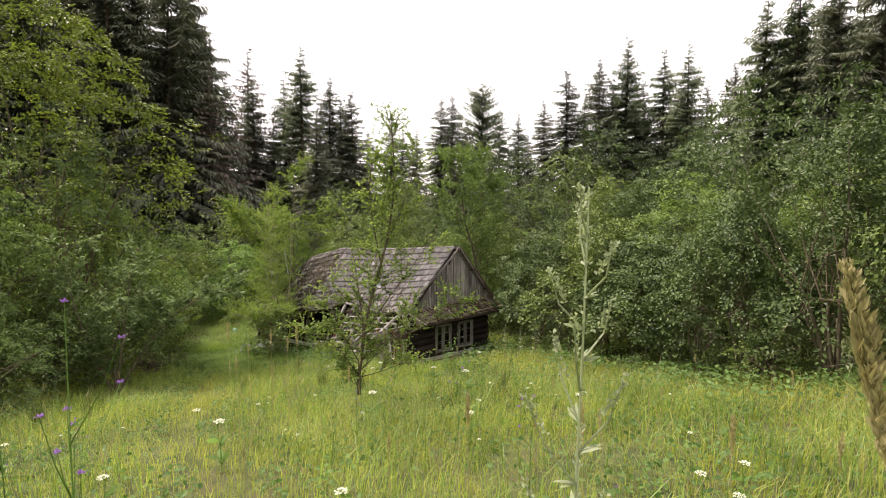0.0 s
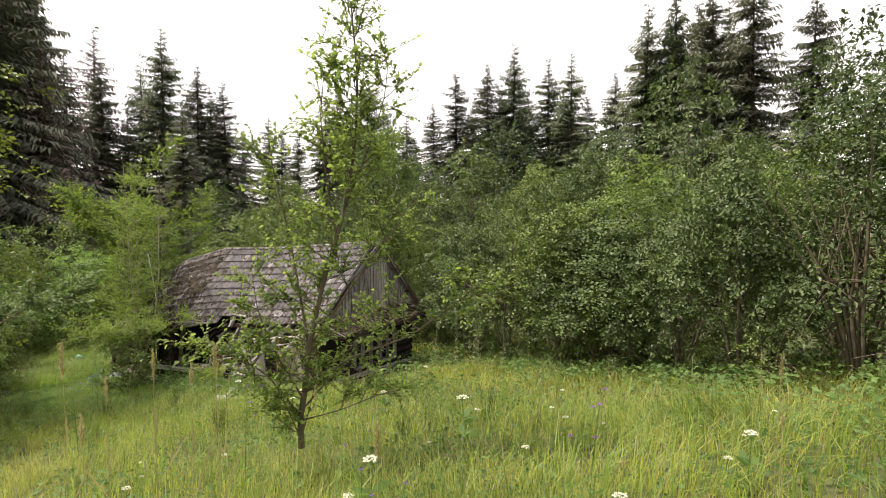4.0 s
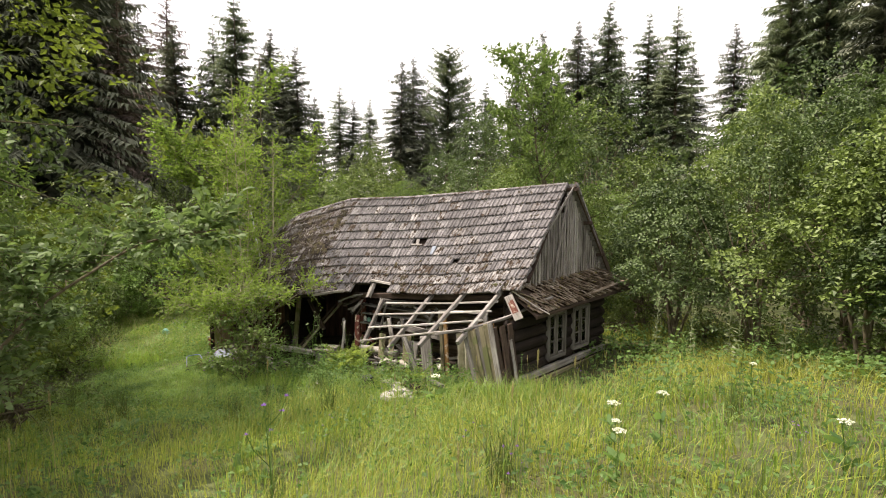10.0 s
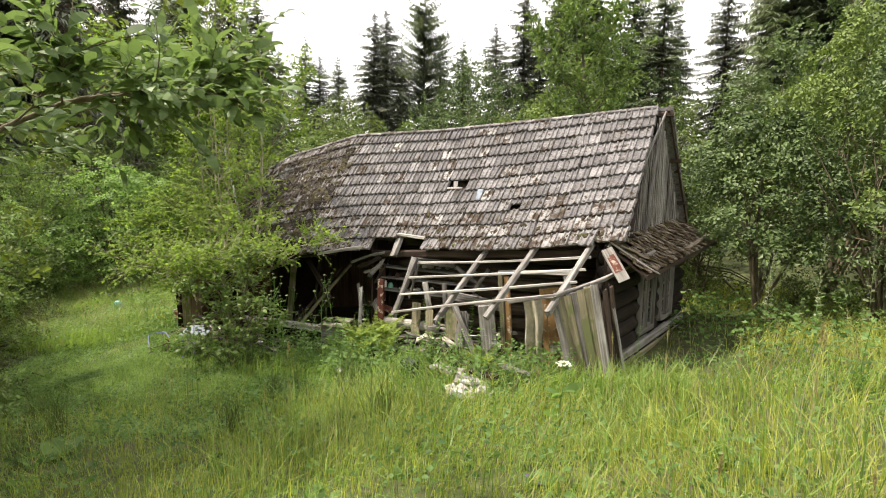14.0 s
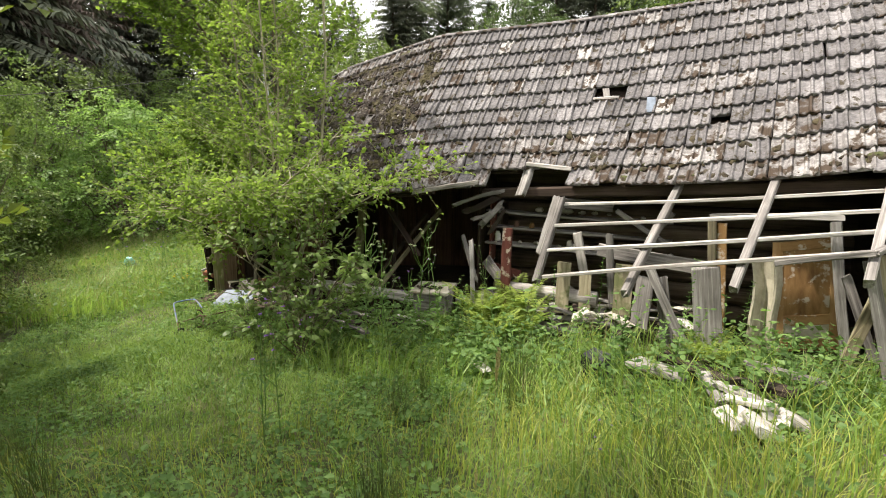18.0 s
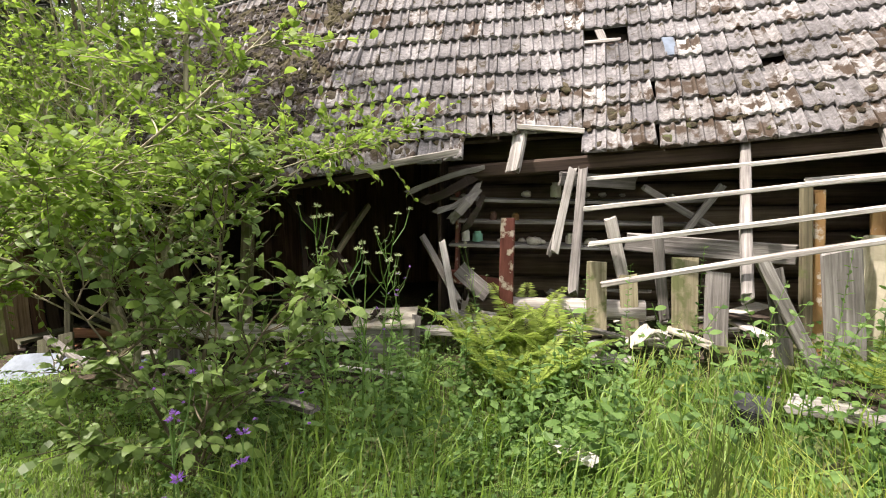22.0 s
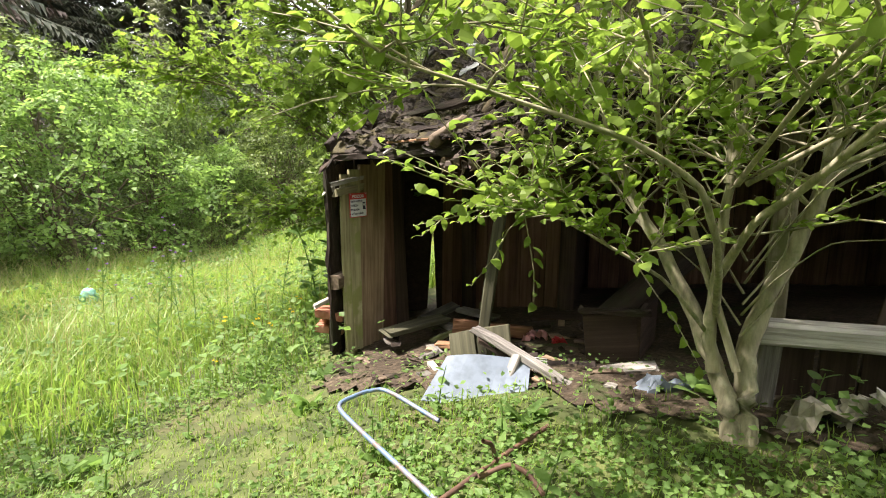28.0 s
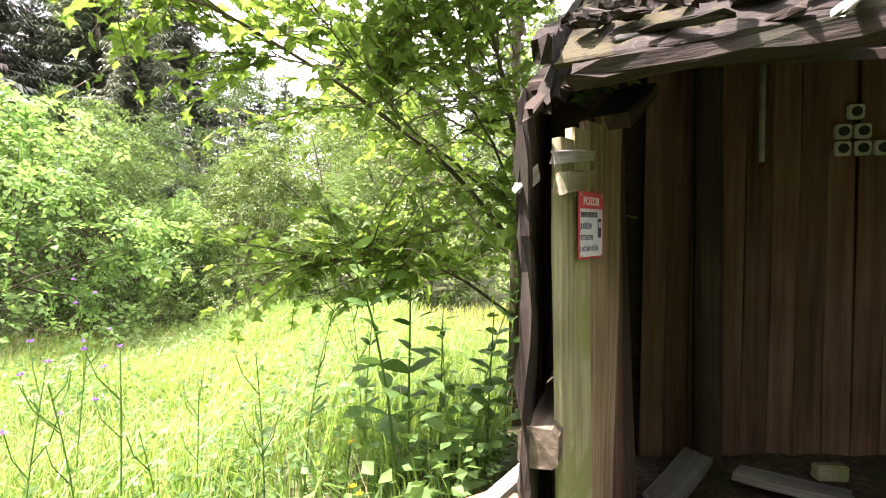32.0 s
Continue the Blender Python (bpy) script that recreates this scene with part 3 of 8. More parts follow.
def tile_mesh(seed, length):
    """An interlocking concrete tile, 0.215 wide: a flat pan, a raised side rib and a rounded lower edge."""
    r = np.random.default_rng(seed)
    xs = np.array([-0.105, -0.094, -0.080, -0.055, -0.022, -0.008, 0.008, 0.022, 0.055, 0.082, 0.096, 0.105])
    hs = np.array([0.006, 0.032, 0.030, 0.006, 0.007, 0.029, 0.029, 0.007, 0.006, 0.012, 0.020, 0.004])
    ys = np.array([-0.5, 0.0, 0.44, 0.5]) * length
    v = []
    for iy, y in enumerate(ys):
        for x, h in zip(xs, hs):
            drop = 0.010 if iy == 3 else 0.0
            v.append((x + r.normal(0, 0.0015), y + (r.normal(0, 0.006) if iy in (0, 3) else 0), h - drop + r.normal(0, 0.0012)))
    n = len(xs)
    k = len(v)
    v += [(x, y, -0.026) for y in (ys[0], ys[-1]) for x in (xs[0], xs[-1])]
    f4 = [(i * n + j, i * n + j + 1, (i + 1) * n + j + 1, (i + 1) * n + j) for i in range(3) for j in range(n - 1)]
    ff = [(3 * n + j, 3 * n + j + 1, k + 3 if j >= n // 2 else k + 2) for j in range(n - 1)] + [(3 * n + n // 2, k + 3, k + 2)]
    f4 += [(0, n, 2 * n, k), (2 * n, 3 * n, k + 2, k), (n, n - 1 + 0, n - 1, n)][:2]
    f4 += [(2 * n - 1, n - 1, k + 1, 3 * n - 1), (3 * n - 1, k + 1, k + 3, 4 * n - 1), (k + 0, k + 2, k + 3, k + 1)]
    return np_mesh("roof_tile", v, [np.array(f4), np.array(ff)], None or M_TILE)


TILE_LEN = 0.325
TILES = [tile_mesh(i, TILE_LEN) for i in range(6)]
TILES_MOSS = []
for me_ in TILES:
    c = me_.copy()
    c.materials.clear()
    c.materials.append(M_TILE_MOSS)
    TILES_MOSS.append(c)
MISSING = {(5, 3.1), (5, 3.3)}
CHIPPED = {(8, 2.56), (7, 1.76)}
roof_front = part("roof_front", np_mesh("roof_front", [tuple(roof(-0.2, 0, -0.03)), tuple(roof(10, 0, -0.03)), tuple(roof(10, 0.03, -0.03)), tuple(roof(-0.2, 0.03, -0.03))], np.array([[0, 1, 2, 3]]), M_DARK), None, cottage, "sagging front slope of grey concrete tiles")
tile_rng = random.Random(5)


def tile_pose(u, row):
    q = (row + 0.5) / ROWS
    p, pu, pq = roof(u, q, 0.02), roof(u - 0.1, q, 0.02), roof(u, q + 0.04, 0.02)
    x = (pu - p).normalized()
    y = (p - pq)
    y = -(y - x * y.dot(x)).normalized()
    x = -x if x.cross(y).z < 0 else x
    z = x.cross(y)
    m = Matrix((x, y, z)).transposed().to_4x4()
    m.translation = p + z * 0.018
    return m @ pose(0, 0, 0, tile_rng.gauss(8.2, 0.7), tile_rng.gauss(0, 0.9), tile_rng.gauss(0, 0.9))


tile_jobs, rest = [], Pile()
for row in range(ROWS):
    for k in range(49):
        u = -0.12 + k * 0.207 + 0.012 * row
        if u > 8.6 - 0.12 * ((row * 7) % 4) or any(row == a and abs(u - b) < 0.105 for a, b in MISSING):
            continue
        if row == ROWS - 1 and (3.42 < u < 4.42 or u > 6.2):
            continue
        m = tile_pose(u, row)
        mossy = row >= 8 and tile_rng.random() < 0.75 or tile_rng.random() < 0.12 or u > 5.8
        jam = tile_rng.random()
        if jam < 0.05 or row > 8 and jam < 0.2:
            m = m @ pose(tile_rng.gauss(0, 0.012), tile_rng.gauss(0.01, 0.02), 0.006, tile_rng.gauss(0, 2), 0, tile_rng.gauss(0, 4))
        tile_jobs.append((u, row, m, mossy))
near_jobs = sorted(tile_jobs, key=lambda j: (abs(j[0] - 2.6) > 3.2, -j[1]))[:300]
near_keys = {(j[0], j[1]) for j in near_jobs}
TILE_DONE = near_jobs
TILE_REST = [j for j in tile_jobs if (j[0], j[1]) not in near_keys]


# ridge caps
for k in range(44):
    u0, u1 = -0.2 + k * 0.2, -0.2 + k * 0.2 + 0.23
    a, b = roof(u0, 0.0, 0.035), roof(u1, 0.0, 0.045)
    n = 7
    v = []
    for p in (a, b):
        for j in range(n):
            t = -1.15 + 2.3 * j / (n - 1)
            v.append(tuple(p + HV * (math.sin(t) * 0.075) + Vector((0, 0, math.cos(t) * 0.07 - 0.06))))
    v += [tuple(Vector(q) - Vector((0, 0, 0.014))) for q in v]
    f = [(j, j + 1, n + j + 1, n + j) for j in range(n - 1)] + [(2 * n + j + 1, 2 * n + j, 3 * n + j, 3 * n + j + 1) for j in range(n - 1)]
    f += [(j + 1, j, 2 * n + j, 2 * n + j + 1) for j in range(n - 1)] + [(n + j, n + j + 1, 3 * n + j + 1, 3 * n + j) for j in range(n - 1)]
    part("ridge_tile", np_mesh("ridge_tile", v, np.array(f), M_TILE_MOSS if k % 3 else M_TILE), None, roof_front)

# east gable: upright grey planks from the pent roof to the ridge
def gable(v, z, out=0.0):
    return H(-0.02 - 0.2 * v - out, v, z)


gable_wall = part("gable_wall", np_mesh("gable_wall", [tuple(gable(-1.05, -1.88, -0.05)), tuple(gable(2.75, -1.75, -0.05)), tuple(gable(1.22, 0.1, -0.05))], np.array([[0, 1, 2]]), M_DARK), None, cottage, "upright grey planks of the gable")
for k in range(34):
    v0 = -1.06 + k * 0.115
    top = -1.90 + (v0 + 1.15) / 2.35 * 2.06 if v0 < 1.22 else 0.2 - (v0 - 1.22) / 1.62 * 1.9
    if top < -1.74:
        continue
    top = min(top, 0.16) - (0.25 if k == 17 else 0)
    board("plank", gable(v0, -1.86, 0.01), gable(v0, top, 0.01), 0.108, 0.022, M_GREY, gable_wall, up=-HU, rag=0.01)
board("barge_board", gable(-1.16, -1.93, 0.07), gable(1.24, 0.20, 0.07), 0.07, 0.025, M_GREY, cottage, up=-HU, label="narrow weathered barge board")
board("barge_board", gable(3.05, -1.82, 0.12), gable(1.22, 0.27, 0.12), 0.17, 0.03, M_DARK, cottage, up=-HU, label="dark barge board")
board("gable_prop", gable(0.36, -1.95, 0.1), gable(0.98, -0.02, 0.08), 0.05, 0.04, M_GREY, cottage, up=-HU)
for v0 in (1.22, 1.9, 2.6):
    q = abs(v0 - 1.22) / 1.22 if v0 < 1.22 else (v0 - 1.22) / 1.83
    z0 = 0.26 - q * (2.0 if v0 < 1.22 else 2.05)
    board("purlin_end", gable(v0, z0 - 0.1, 0.2), gable(v0, z0 - 0.1, -0.6), 0.08, 0.08, M_DARK, cottage)

# pent roof of shingles over the gable wall
def pent(v, q, lift=0.0):
    a = gable(v * 3.75 - 1.12, -1.84 + 0.12 * v, 0.0)
    b = H(-0.38 - 0.93 * v, -1.12 + v * 4.78, -2.27 + 0.08 * v)
    return a.lerp(b, q) + Vector((0, 0, lift))


pent_roof = slab("pent_roof", lambda v, q: pent(v, q, -0.03), np.linspace(0, 1, 8), np.linspace(0, 1, 4), 0.03, M_DARK, cottage, "narrow pent roof of mossy brown shingles")
sr = random.Random(11)
for row in range(6):
    for k in range(38):
        v0 = (k + 0.5 + (0.5 if row % 2 else 0)) / 38.5
        if sr.random() < 0.06 or row < 2 and k < 5:
            continue
        a, b = pent(v0 + sr.gauss(0, 0.004), (row - 0.1) / 6, 0.012), pent(v0 + sr.gauss(0, 0.006), min((row + 1.25) / 6, 1.03), 0.03)
        board("shingle", a, b, 0.105 + sr.uniform(-0.02, 0.015), 0.014, M_SHINGLE, pent_roof, rag=0.02, warp=0.003)
board("fascia", pent(0.0, 1.0, -0.05), pent(1.0, 1.0, -0.05), 0.03, 0.07, M_DARK, cottage)
board("loose_roof_board", pent(0.5, 0.92, 0.06), pent(0.97, 0.80, 0.06), 0.12, 0.02, M_SHINGLE, cottage, label="loose brown board on the pent roof")
board("loose_roof_board", pent(0.03, 0.25, 0.05), pent(0.16, 1.02, 0.04), 0.13, 0.02, M_SHINGLE, cottage)
board("loose_roof_board", pent(0.0, 0.1, 0.05), pent(0.07, 1.12, 0.02), 0.10, 0.02, M_PALE, cottage, rag=0.03)
board("corner_board", H(0.16, -1.22, -1.93), H(-0.12, -1.34, -2.34), 0.17, 0.025, M_PALE, cottage, up=(-0.3, -0.6, 0.7), label="whitewashed corner board with a brick-red patch")
board("corner_board_patch", H(0.11, -1.25, -2.02), H(-0.04, -1.315, -2.23), 0.12, 0.032, M_OXBLOOD, cottage, up=(-0.3, -0.6, 0.7), label="brick-red painted patch")

# east wall: dark logs, two casement windows, a pale sill beam
def east(v, z, out=0.0):
    return H(-0.05 - 0.22 * v - out, v, z)


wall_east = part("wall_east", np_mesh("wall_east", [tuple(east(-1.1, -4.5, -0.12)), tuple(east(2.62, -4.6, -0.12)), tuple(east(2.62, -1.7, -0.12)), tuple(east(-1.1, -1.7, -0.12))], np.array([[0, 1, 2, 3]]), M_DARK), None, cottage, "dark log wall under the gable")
WIN = [(0.10, 0.76, -3.45, -2.50), (1.14, 1.80, -3.41, -2.50)]
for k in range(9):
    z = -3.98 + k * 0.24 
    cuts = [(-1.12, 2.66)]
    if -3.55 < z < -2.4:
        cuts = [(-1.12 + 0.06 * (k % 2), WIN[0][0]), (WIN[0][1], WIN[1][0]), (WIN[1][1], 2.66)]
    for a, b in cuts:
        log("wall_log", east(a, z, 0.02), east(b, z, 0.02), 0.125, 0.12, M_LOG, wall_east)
board("sill_beam", east(-1.14, -3.84, 0.06), east(2.72, -3.86, 0.06), 0.2, 0.2, M_GREEN_WOOD, cottage, label="algae-green sill beam")
board("sill_beam", east(-1.1, -3.66, 0.1), east(2.68, -3.67, 0.1), 0.12, 0.13, M_GREY, cottage, label="grey sill beam")
for a, b, lo, hi in WIN:
    win = thing("cottage_window", east((a + b) / 2, lo, 0.1), "old grey casement window with dusty panes in the log wall", "window", "cottage windows", "")
    win.parent = None
    for (p, q, w) in ((( a, lo), (b, lo), 0.08), ((a, hi), (b, hi), 0.07), ((a, lo), (a, hi), 0.075), ((b, lo), (b, hi), 0.075)):
        board("window_frame", east(p[0], p[1], 0.13), east(q[0], q[1], 0.13), w, 0.09, M_DULL, win, up=-HU)
    mid = (a + b) / 2
    board("mullion", east(mid, lo, 0.13), east(mid, hi, 0.13), 0.06, 0.07, M_DULL, win, up=-HU)
    for s0, s1 in ((a + 0.06, mid - 0.05), (mid + 0.05, b - 0.06)):
        for z in (lo + 0.07, lo + (hi - lo) * 0.36, lo + (hi - lo) * 0.68, hi - 0.06):
            board("glazing_bar", east(s0, z, 0.12), east(s1, z, 0.12), 0.022, 0.03, M_DULL, win, up=-HU)
        for s in (s0, s1):
            board("sash", east(s, lo + 0.05, 0.12), east(s, hi - 0.05, 0.12), 0.035, 0.035, M_DULL, win, up=-HU)
        zs = (lo + 0.08, lo + (hi - lo) * 0.36, lo + (hi - lo) * 0.68, hi - 0.07)
        for z0, z1 in zip(zs, zs[1:]):
            me = np_mesh("pane", [tuple(east(s0, z0, 0.115)), tuple(east(s1, z0, 0.115)), tuple(east(s1, z1, 0.115)), tuple(east(s0, z1, 0.115)),
                                  tuple(east(s0, z0, 0.111)), tuple(east(s1, z0, 0.111)), tuple(east(s1, z1, 0.111)), tuple(east(s0, z1, 0.111))],
                         np.array([[0, 1, 2, 3], [7, 6, 5, 4], [0, 4, 5, 1], [1, 5, 6, 2], [2, 6, 7, 3], [3, 7, 4, 0]]), M_GLASS)
            part("pane", me, None, win)

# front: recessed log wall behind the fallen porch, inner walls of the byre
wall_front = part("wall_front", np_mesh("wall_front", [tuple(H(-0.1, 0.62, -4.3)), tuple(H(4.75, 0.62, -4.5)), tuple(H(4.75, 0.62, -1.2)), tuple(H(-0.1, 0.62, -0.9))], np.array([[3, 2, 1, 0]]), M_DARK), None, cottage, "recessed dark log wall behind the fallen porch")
for k in range(9):
    z = -4.1 + k * 0.25
    log("wall_log", H(0.3, 0.45, z), H(4.7, 0.45, z - 0.12), 0.13, 0.13, M_BROWN, wall_front)
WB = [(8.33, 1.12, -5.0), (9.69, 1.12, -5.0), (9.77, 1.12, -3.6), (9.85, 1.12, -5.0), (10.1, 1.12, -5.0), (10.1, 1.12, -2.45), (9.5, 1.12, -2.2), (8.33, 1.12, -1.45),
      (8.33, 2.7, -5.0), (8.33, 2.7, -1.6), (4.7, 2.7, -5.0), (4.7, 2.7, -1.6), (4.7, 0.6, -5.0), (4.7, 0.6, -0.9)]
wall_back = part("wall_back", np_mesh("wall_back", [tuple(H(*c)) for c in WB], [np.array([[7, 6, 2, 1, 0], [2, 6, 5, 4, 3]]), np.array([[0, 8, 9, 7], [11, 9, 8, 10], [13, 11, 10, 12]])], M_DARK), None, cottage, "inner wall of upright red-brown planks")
pr = random.Random(3)
for k in range(14):
    u0 = 8.4 + k * 0.118
    if u0 > 9.62:
        break
    board("plank", H(u0, 1.06 + pr.uniform(-0.006, 0.006), -4.75), H(u0 + pr.uniform(-0.01, 0.01), 1.06, -1.75 - 0.35), 0.116, 0.022, M_RED, wall_back, up=-HV)
for k in range(30):
    u0 = 4.8 + k * 0.118
    board("plank", H(u0, 2.62 + pr.uniform(-0.006, 0.006), -4.75), H(u0 + pr.uniform(-0.01, 0.01), 2.62, -1.75), 0.116, 0.022, M_RED, wall_back, up=-HV)
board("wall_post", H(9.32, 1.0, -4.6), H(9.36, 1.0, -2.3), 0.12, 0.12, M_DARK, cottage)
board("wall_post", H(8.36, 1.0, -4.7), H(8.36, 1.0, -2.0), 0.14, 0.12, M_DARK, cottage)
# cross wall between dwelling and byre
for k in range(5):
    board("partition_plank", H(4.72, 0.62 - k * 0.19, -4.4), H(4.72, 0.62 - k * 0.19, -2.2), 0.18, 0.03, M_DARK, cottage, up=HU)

# west end: boarded corner, broken gable planks
west = part("wall_west", np_mesh("wall_west", [tuple(H(10.11, 0.1, -4.9)), tuple(H(10.13, 1.15, -4.9)), tuple(H(10.13, 1.15, -2.45)), tuple(H(10.11, 0.1, -2.92))], np.array([[0, 1, 2, 3]]), M_DARK), None, cottage, "broken upright planks of the west end")
for k, (v0, z0, z1) in enumerate([(-0.36, -4.6, -3.0), (-0.24, -4.7, -2.96), (-0.08, -4.7, -2.9), (0.1, -4.7, -2.84), (0.28, -4.7, -2.77), (0.46, -4.7, -2.7), (0.64, -4.7, -2.63), (0.82, -4.7, -2.56), (1.0, -4.7, -2.5)]):
    board("plank", H(10.06 + 0.01 * (k % 2), v0, z0), H(10.09, v0, z1), 0.16, 0.03, M_ROT if k < 2 else M_DARK, west, up=HU, rag=0.05)
for k, (u0, v0, w) in enumerate([(9.985, -0.325, 0.075), (9.945, -0.245, 0.10), (9.90, -0.13, 0.13), (9.85, 0.0, 0.13)]):
    board("corner_plank", H(u0 - 0.05 + 0.02 * k, v0 - 0.02, -4.62), H(u0, v0, -3.12 + 0.04 * k), w, 0.03, (M_CORNER, M_CORNER, M_TAN, M_TAN)[k], cottage, up=HU * -0.85 - HV * 0.5, label="grey-green upright board of the corner" if k == 0 else "")
board("corner_plank", H(9.80, 0.14, -4.62), H(9.85, 0.13, -2.95), 0.14, 0.03, M_RED, cottage, up=HU * -0.85 - HV * 0.5)
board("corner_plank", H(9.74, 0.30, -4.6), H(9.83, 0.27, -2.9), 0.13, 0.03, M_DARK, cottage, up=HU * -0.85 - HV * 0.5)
board("rail", H(10.0, -0.50, -3.20), H(9.86, 0.03, -3.12), 0.02, 0.035, M_PALE, cottage, rag=0.04, label="pale splintered lath")
board("rail", H(9.99, -0.48, -3.265), H(9.86, 0.02, -3.19), 0.03, 0.06, M_GREEN_WOOD, cottage, rag=0.05, label="mossy splintered rail")
board("rail", H(10.1, -0.44, -3.30), H(10.06, -0.36, -3.22), 0.02, 0.05, M_PALE, cottage, rag=0.04)
board("corner_head", H(9.86, -0.05, -3.02), H(9.75, 0.2, -2.86), 0.16, 0.05, M_DARK, cottage)
board("beam_end", H(10.03, -0.44, -3.98), H(9.97, 0.3, -3.93), 0.11, 0.11, M_BROWN, cottage, rag=0.01, label="sawn end of a grey beam")

# ruined courses of tiles, battens and moss over the byre
mr = random.Random(21)


def slope_length(u):
    return (roof(u, 1.0) - roof(u, 0.0)).length


def up_slope(u, d, lift=0.0):
    """A point of the front slope d metres above the eave."""
    return roof(u, 1.0 - d / slope_length(u), lift)


for k in range(3):
    d = 0.06 + k * 0.27
    ends = [6.3 + mr.uniform(-0.3, 0.3), 7.4 + mr.uniform(-0.3, 0.3), 8.6 + mr.uniform(-0.3, 0.3), 9.95 - mr.uniform(0, 0.1)]
    for a, b in zip(ends, ends[1:]):
        if d > 0.96 * min(slope_length(a), slope_length(b)):
            continue
        board("roof_batten", up_slope(a, d, -0.015), up_slope(b, d + mr.gauss(0, 0.02), -0.015), 0.06, 0.035, M_ROT, roof_front, up=(HV * -0.75 + Vector((0, 0, 0.66))), rag=0.05, warp=0.015)
board("eave_plank", up_slope(9.98, 0.05, 0.012), up_slope(8.55, 0.07, 0.012), 0.17, 0.03, M_RUIN, roof_front, up=(HV * -0.75 + Vector((0, 0, 0.66))), rag=0.04, warp=0.01, label="split pale-brown eave plank strewn with moss")
board("eave_plank", up_slope(8.56, 0.07, 0.016), up_slope(6.9, 0.06, 0.012), 0.15, 0.03, M_RUIN, roof_front, up=(HV * -0.75 + Vector((0, 0, 0.66))), rag=0.04, warp=0.02, label="split pale-brown eave plank strewn with moss")
board("splintered_lath", up_slope(9.45, -0.01, 0.035), up_slope(8.95, 0.0, 0.04), 0.028, 0.016, M_RUST_WOOD, roof_front, rag=0.06, label="orange-brown splintered lath")
board("eave_beam", roof(9.97, 1.02, -0.06), roof(8.5, 1.01, -0.06), 0.10, 0.045, M_ROT, cottage, rag=0.03)
board("eave_beam", roof(8.55, 1.01, -0.06), roof(5.2, 1.0, -0.06), 0.08, 0.06, M_DARK, cottage)
board("barge_board", roof(10.03, 1.02, 0.02), roof(10.02, 0.2, 0.03), 0.07, 0.05, M_ROT, cottage, up=HU, rag=0.06, label="rotten barge board")
for k in range(7):
    board("barge_splinter", H(10.06 - 0.03 * k, -0.56 + 0.025 * k + 0.03 * (k % 3), -3.10 + 0.025 * k), H(9.98 - 0.025 * k, -0.16 + 0.05 * (k % 4), -2.80 + 0.03 * k), 0.035, 0.025, M_ROT if k % 3 else M_DARK, cottage, rag=0.06, warp=0.015)


def clump_mesh(name, r, size, flat=0.45, mat=M_MOSS, seg=10, ring=6):
    """A lumpy cushion."""
    v = []
    for i in range(ring + 1):
        t = math.pi * i / ring
        for j in range(seg):
            a = 2 * math.pi * j / seg
            s = size * (1 + r.uniform(-0.28, 0.28)) * math.sin(t)
            v.append((math.cos(a) * s, math.sin(a) * s * 0.7, math.cos(t) * size * flat * (1 + r.uniform(-0.2, 0.2))))
    f = [(i * seg + j, (i + 1) * seg + j, (i + 1) * seg + (j + 1) % seg, i * seg + (j + 1) % seg) for i in range(ring) for j in range(seg)]
    return np_mesh(name, v, np.array(f), mat, smooth=True)


CLUMPS = [clump_mesh("moss_cushion", mr, 0.06 + 0.012 * i, 0.32) for i in range(6)]


def on_roof(u, q, lift, turn):
    """A pose lying on the front slope."""
    p, pu, pq = roof(u, q, lift), roof(u - 0.1, q, lift), roof(u, q + 0.04, lift)
    x = (pu - p).normalized()
    y = pq - p
    y = (y - x * y.dot(x)).normalized()
    x = -x if x.cross(y).z < 0 else x
    m = Matrix((x, y, x.cross(y))).transposed().to_4x4()
    m.translation = p
    return m @ pose(0, 0, 0, 0, 0, turn)


for k in range(290):
    if k < 150:
        u, q = mr.uniform(0.1, 5.6), 1 - abs(mr.gauss(0, 0.11))
    else:
        u, q = mr.uniform(5.8, 9.9), mr.uniform(0.1, 0.97)
    if 3.4 < u < 4.45 and q > 0.85 or q < 0.05:
        continue
    s = mr.uniform(0.25, 0.75) if k < 150 else mr.uniform(0.5, 1.5)
    part("moss_cushion", CLUMPS[k % 6], None, roof_front, "", on_roof(u, min(q, 1.0), 0.05 if k < 150 else 0.03, mr.uniform(0, 360)) @ Matrix.Diagonal((s, s * mr.uniform(0.6, 1.2), s, 1)))


def lattice(n, m, cells, r):
    """Smooth noise on an n by m grid, from -1 to 1."""
    g = r.uniform(-1, 1, (int(n / cells) + 3, int(m / cells) + 3))
    x, y = np.arange(n) / cells, np.arange(m) / cells
    i, j = x.astype(int), y.astype(int)
    fx, fy = (x - i)[:, None], (y - j)[None]
    fx, fy = fx * fx * (3 - 2 * fx), fy * fy * (3 - 2 * fy)
    g00, g10, g01, g11 = g[i][:, j], g[i + 1][:, j], g[i][:, j + 1], g[i + 1][:, j + 1]
    return (g00 * (1 - fx) + g10 * fx) * (1 - fy) + (g01 * (1 - fx) + g11 * fx) * fy


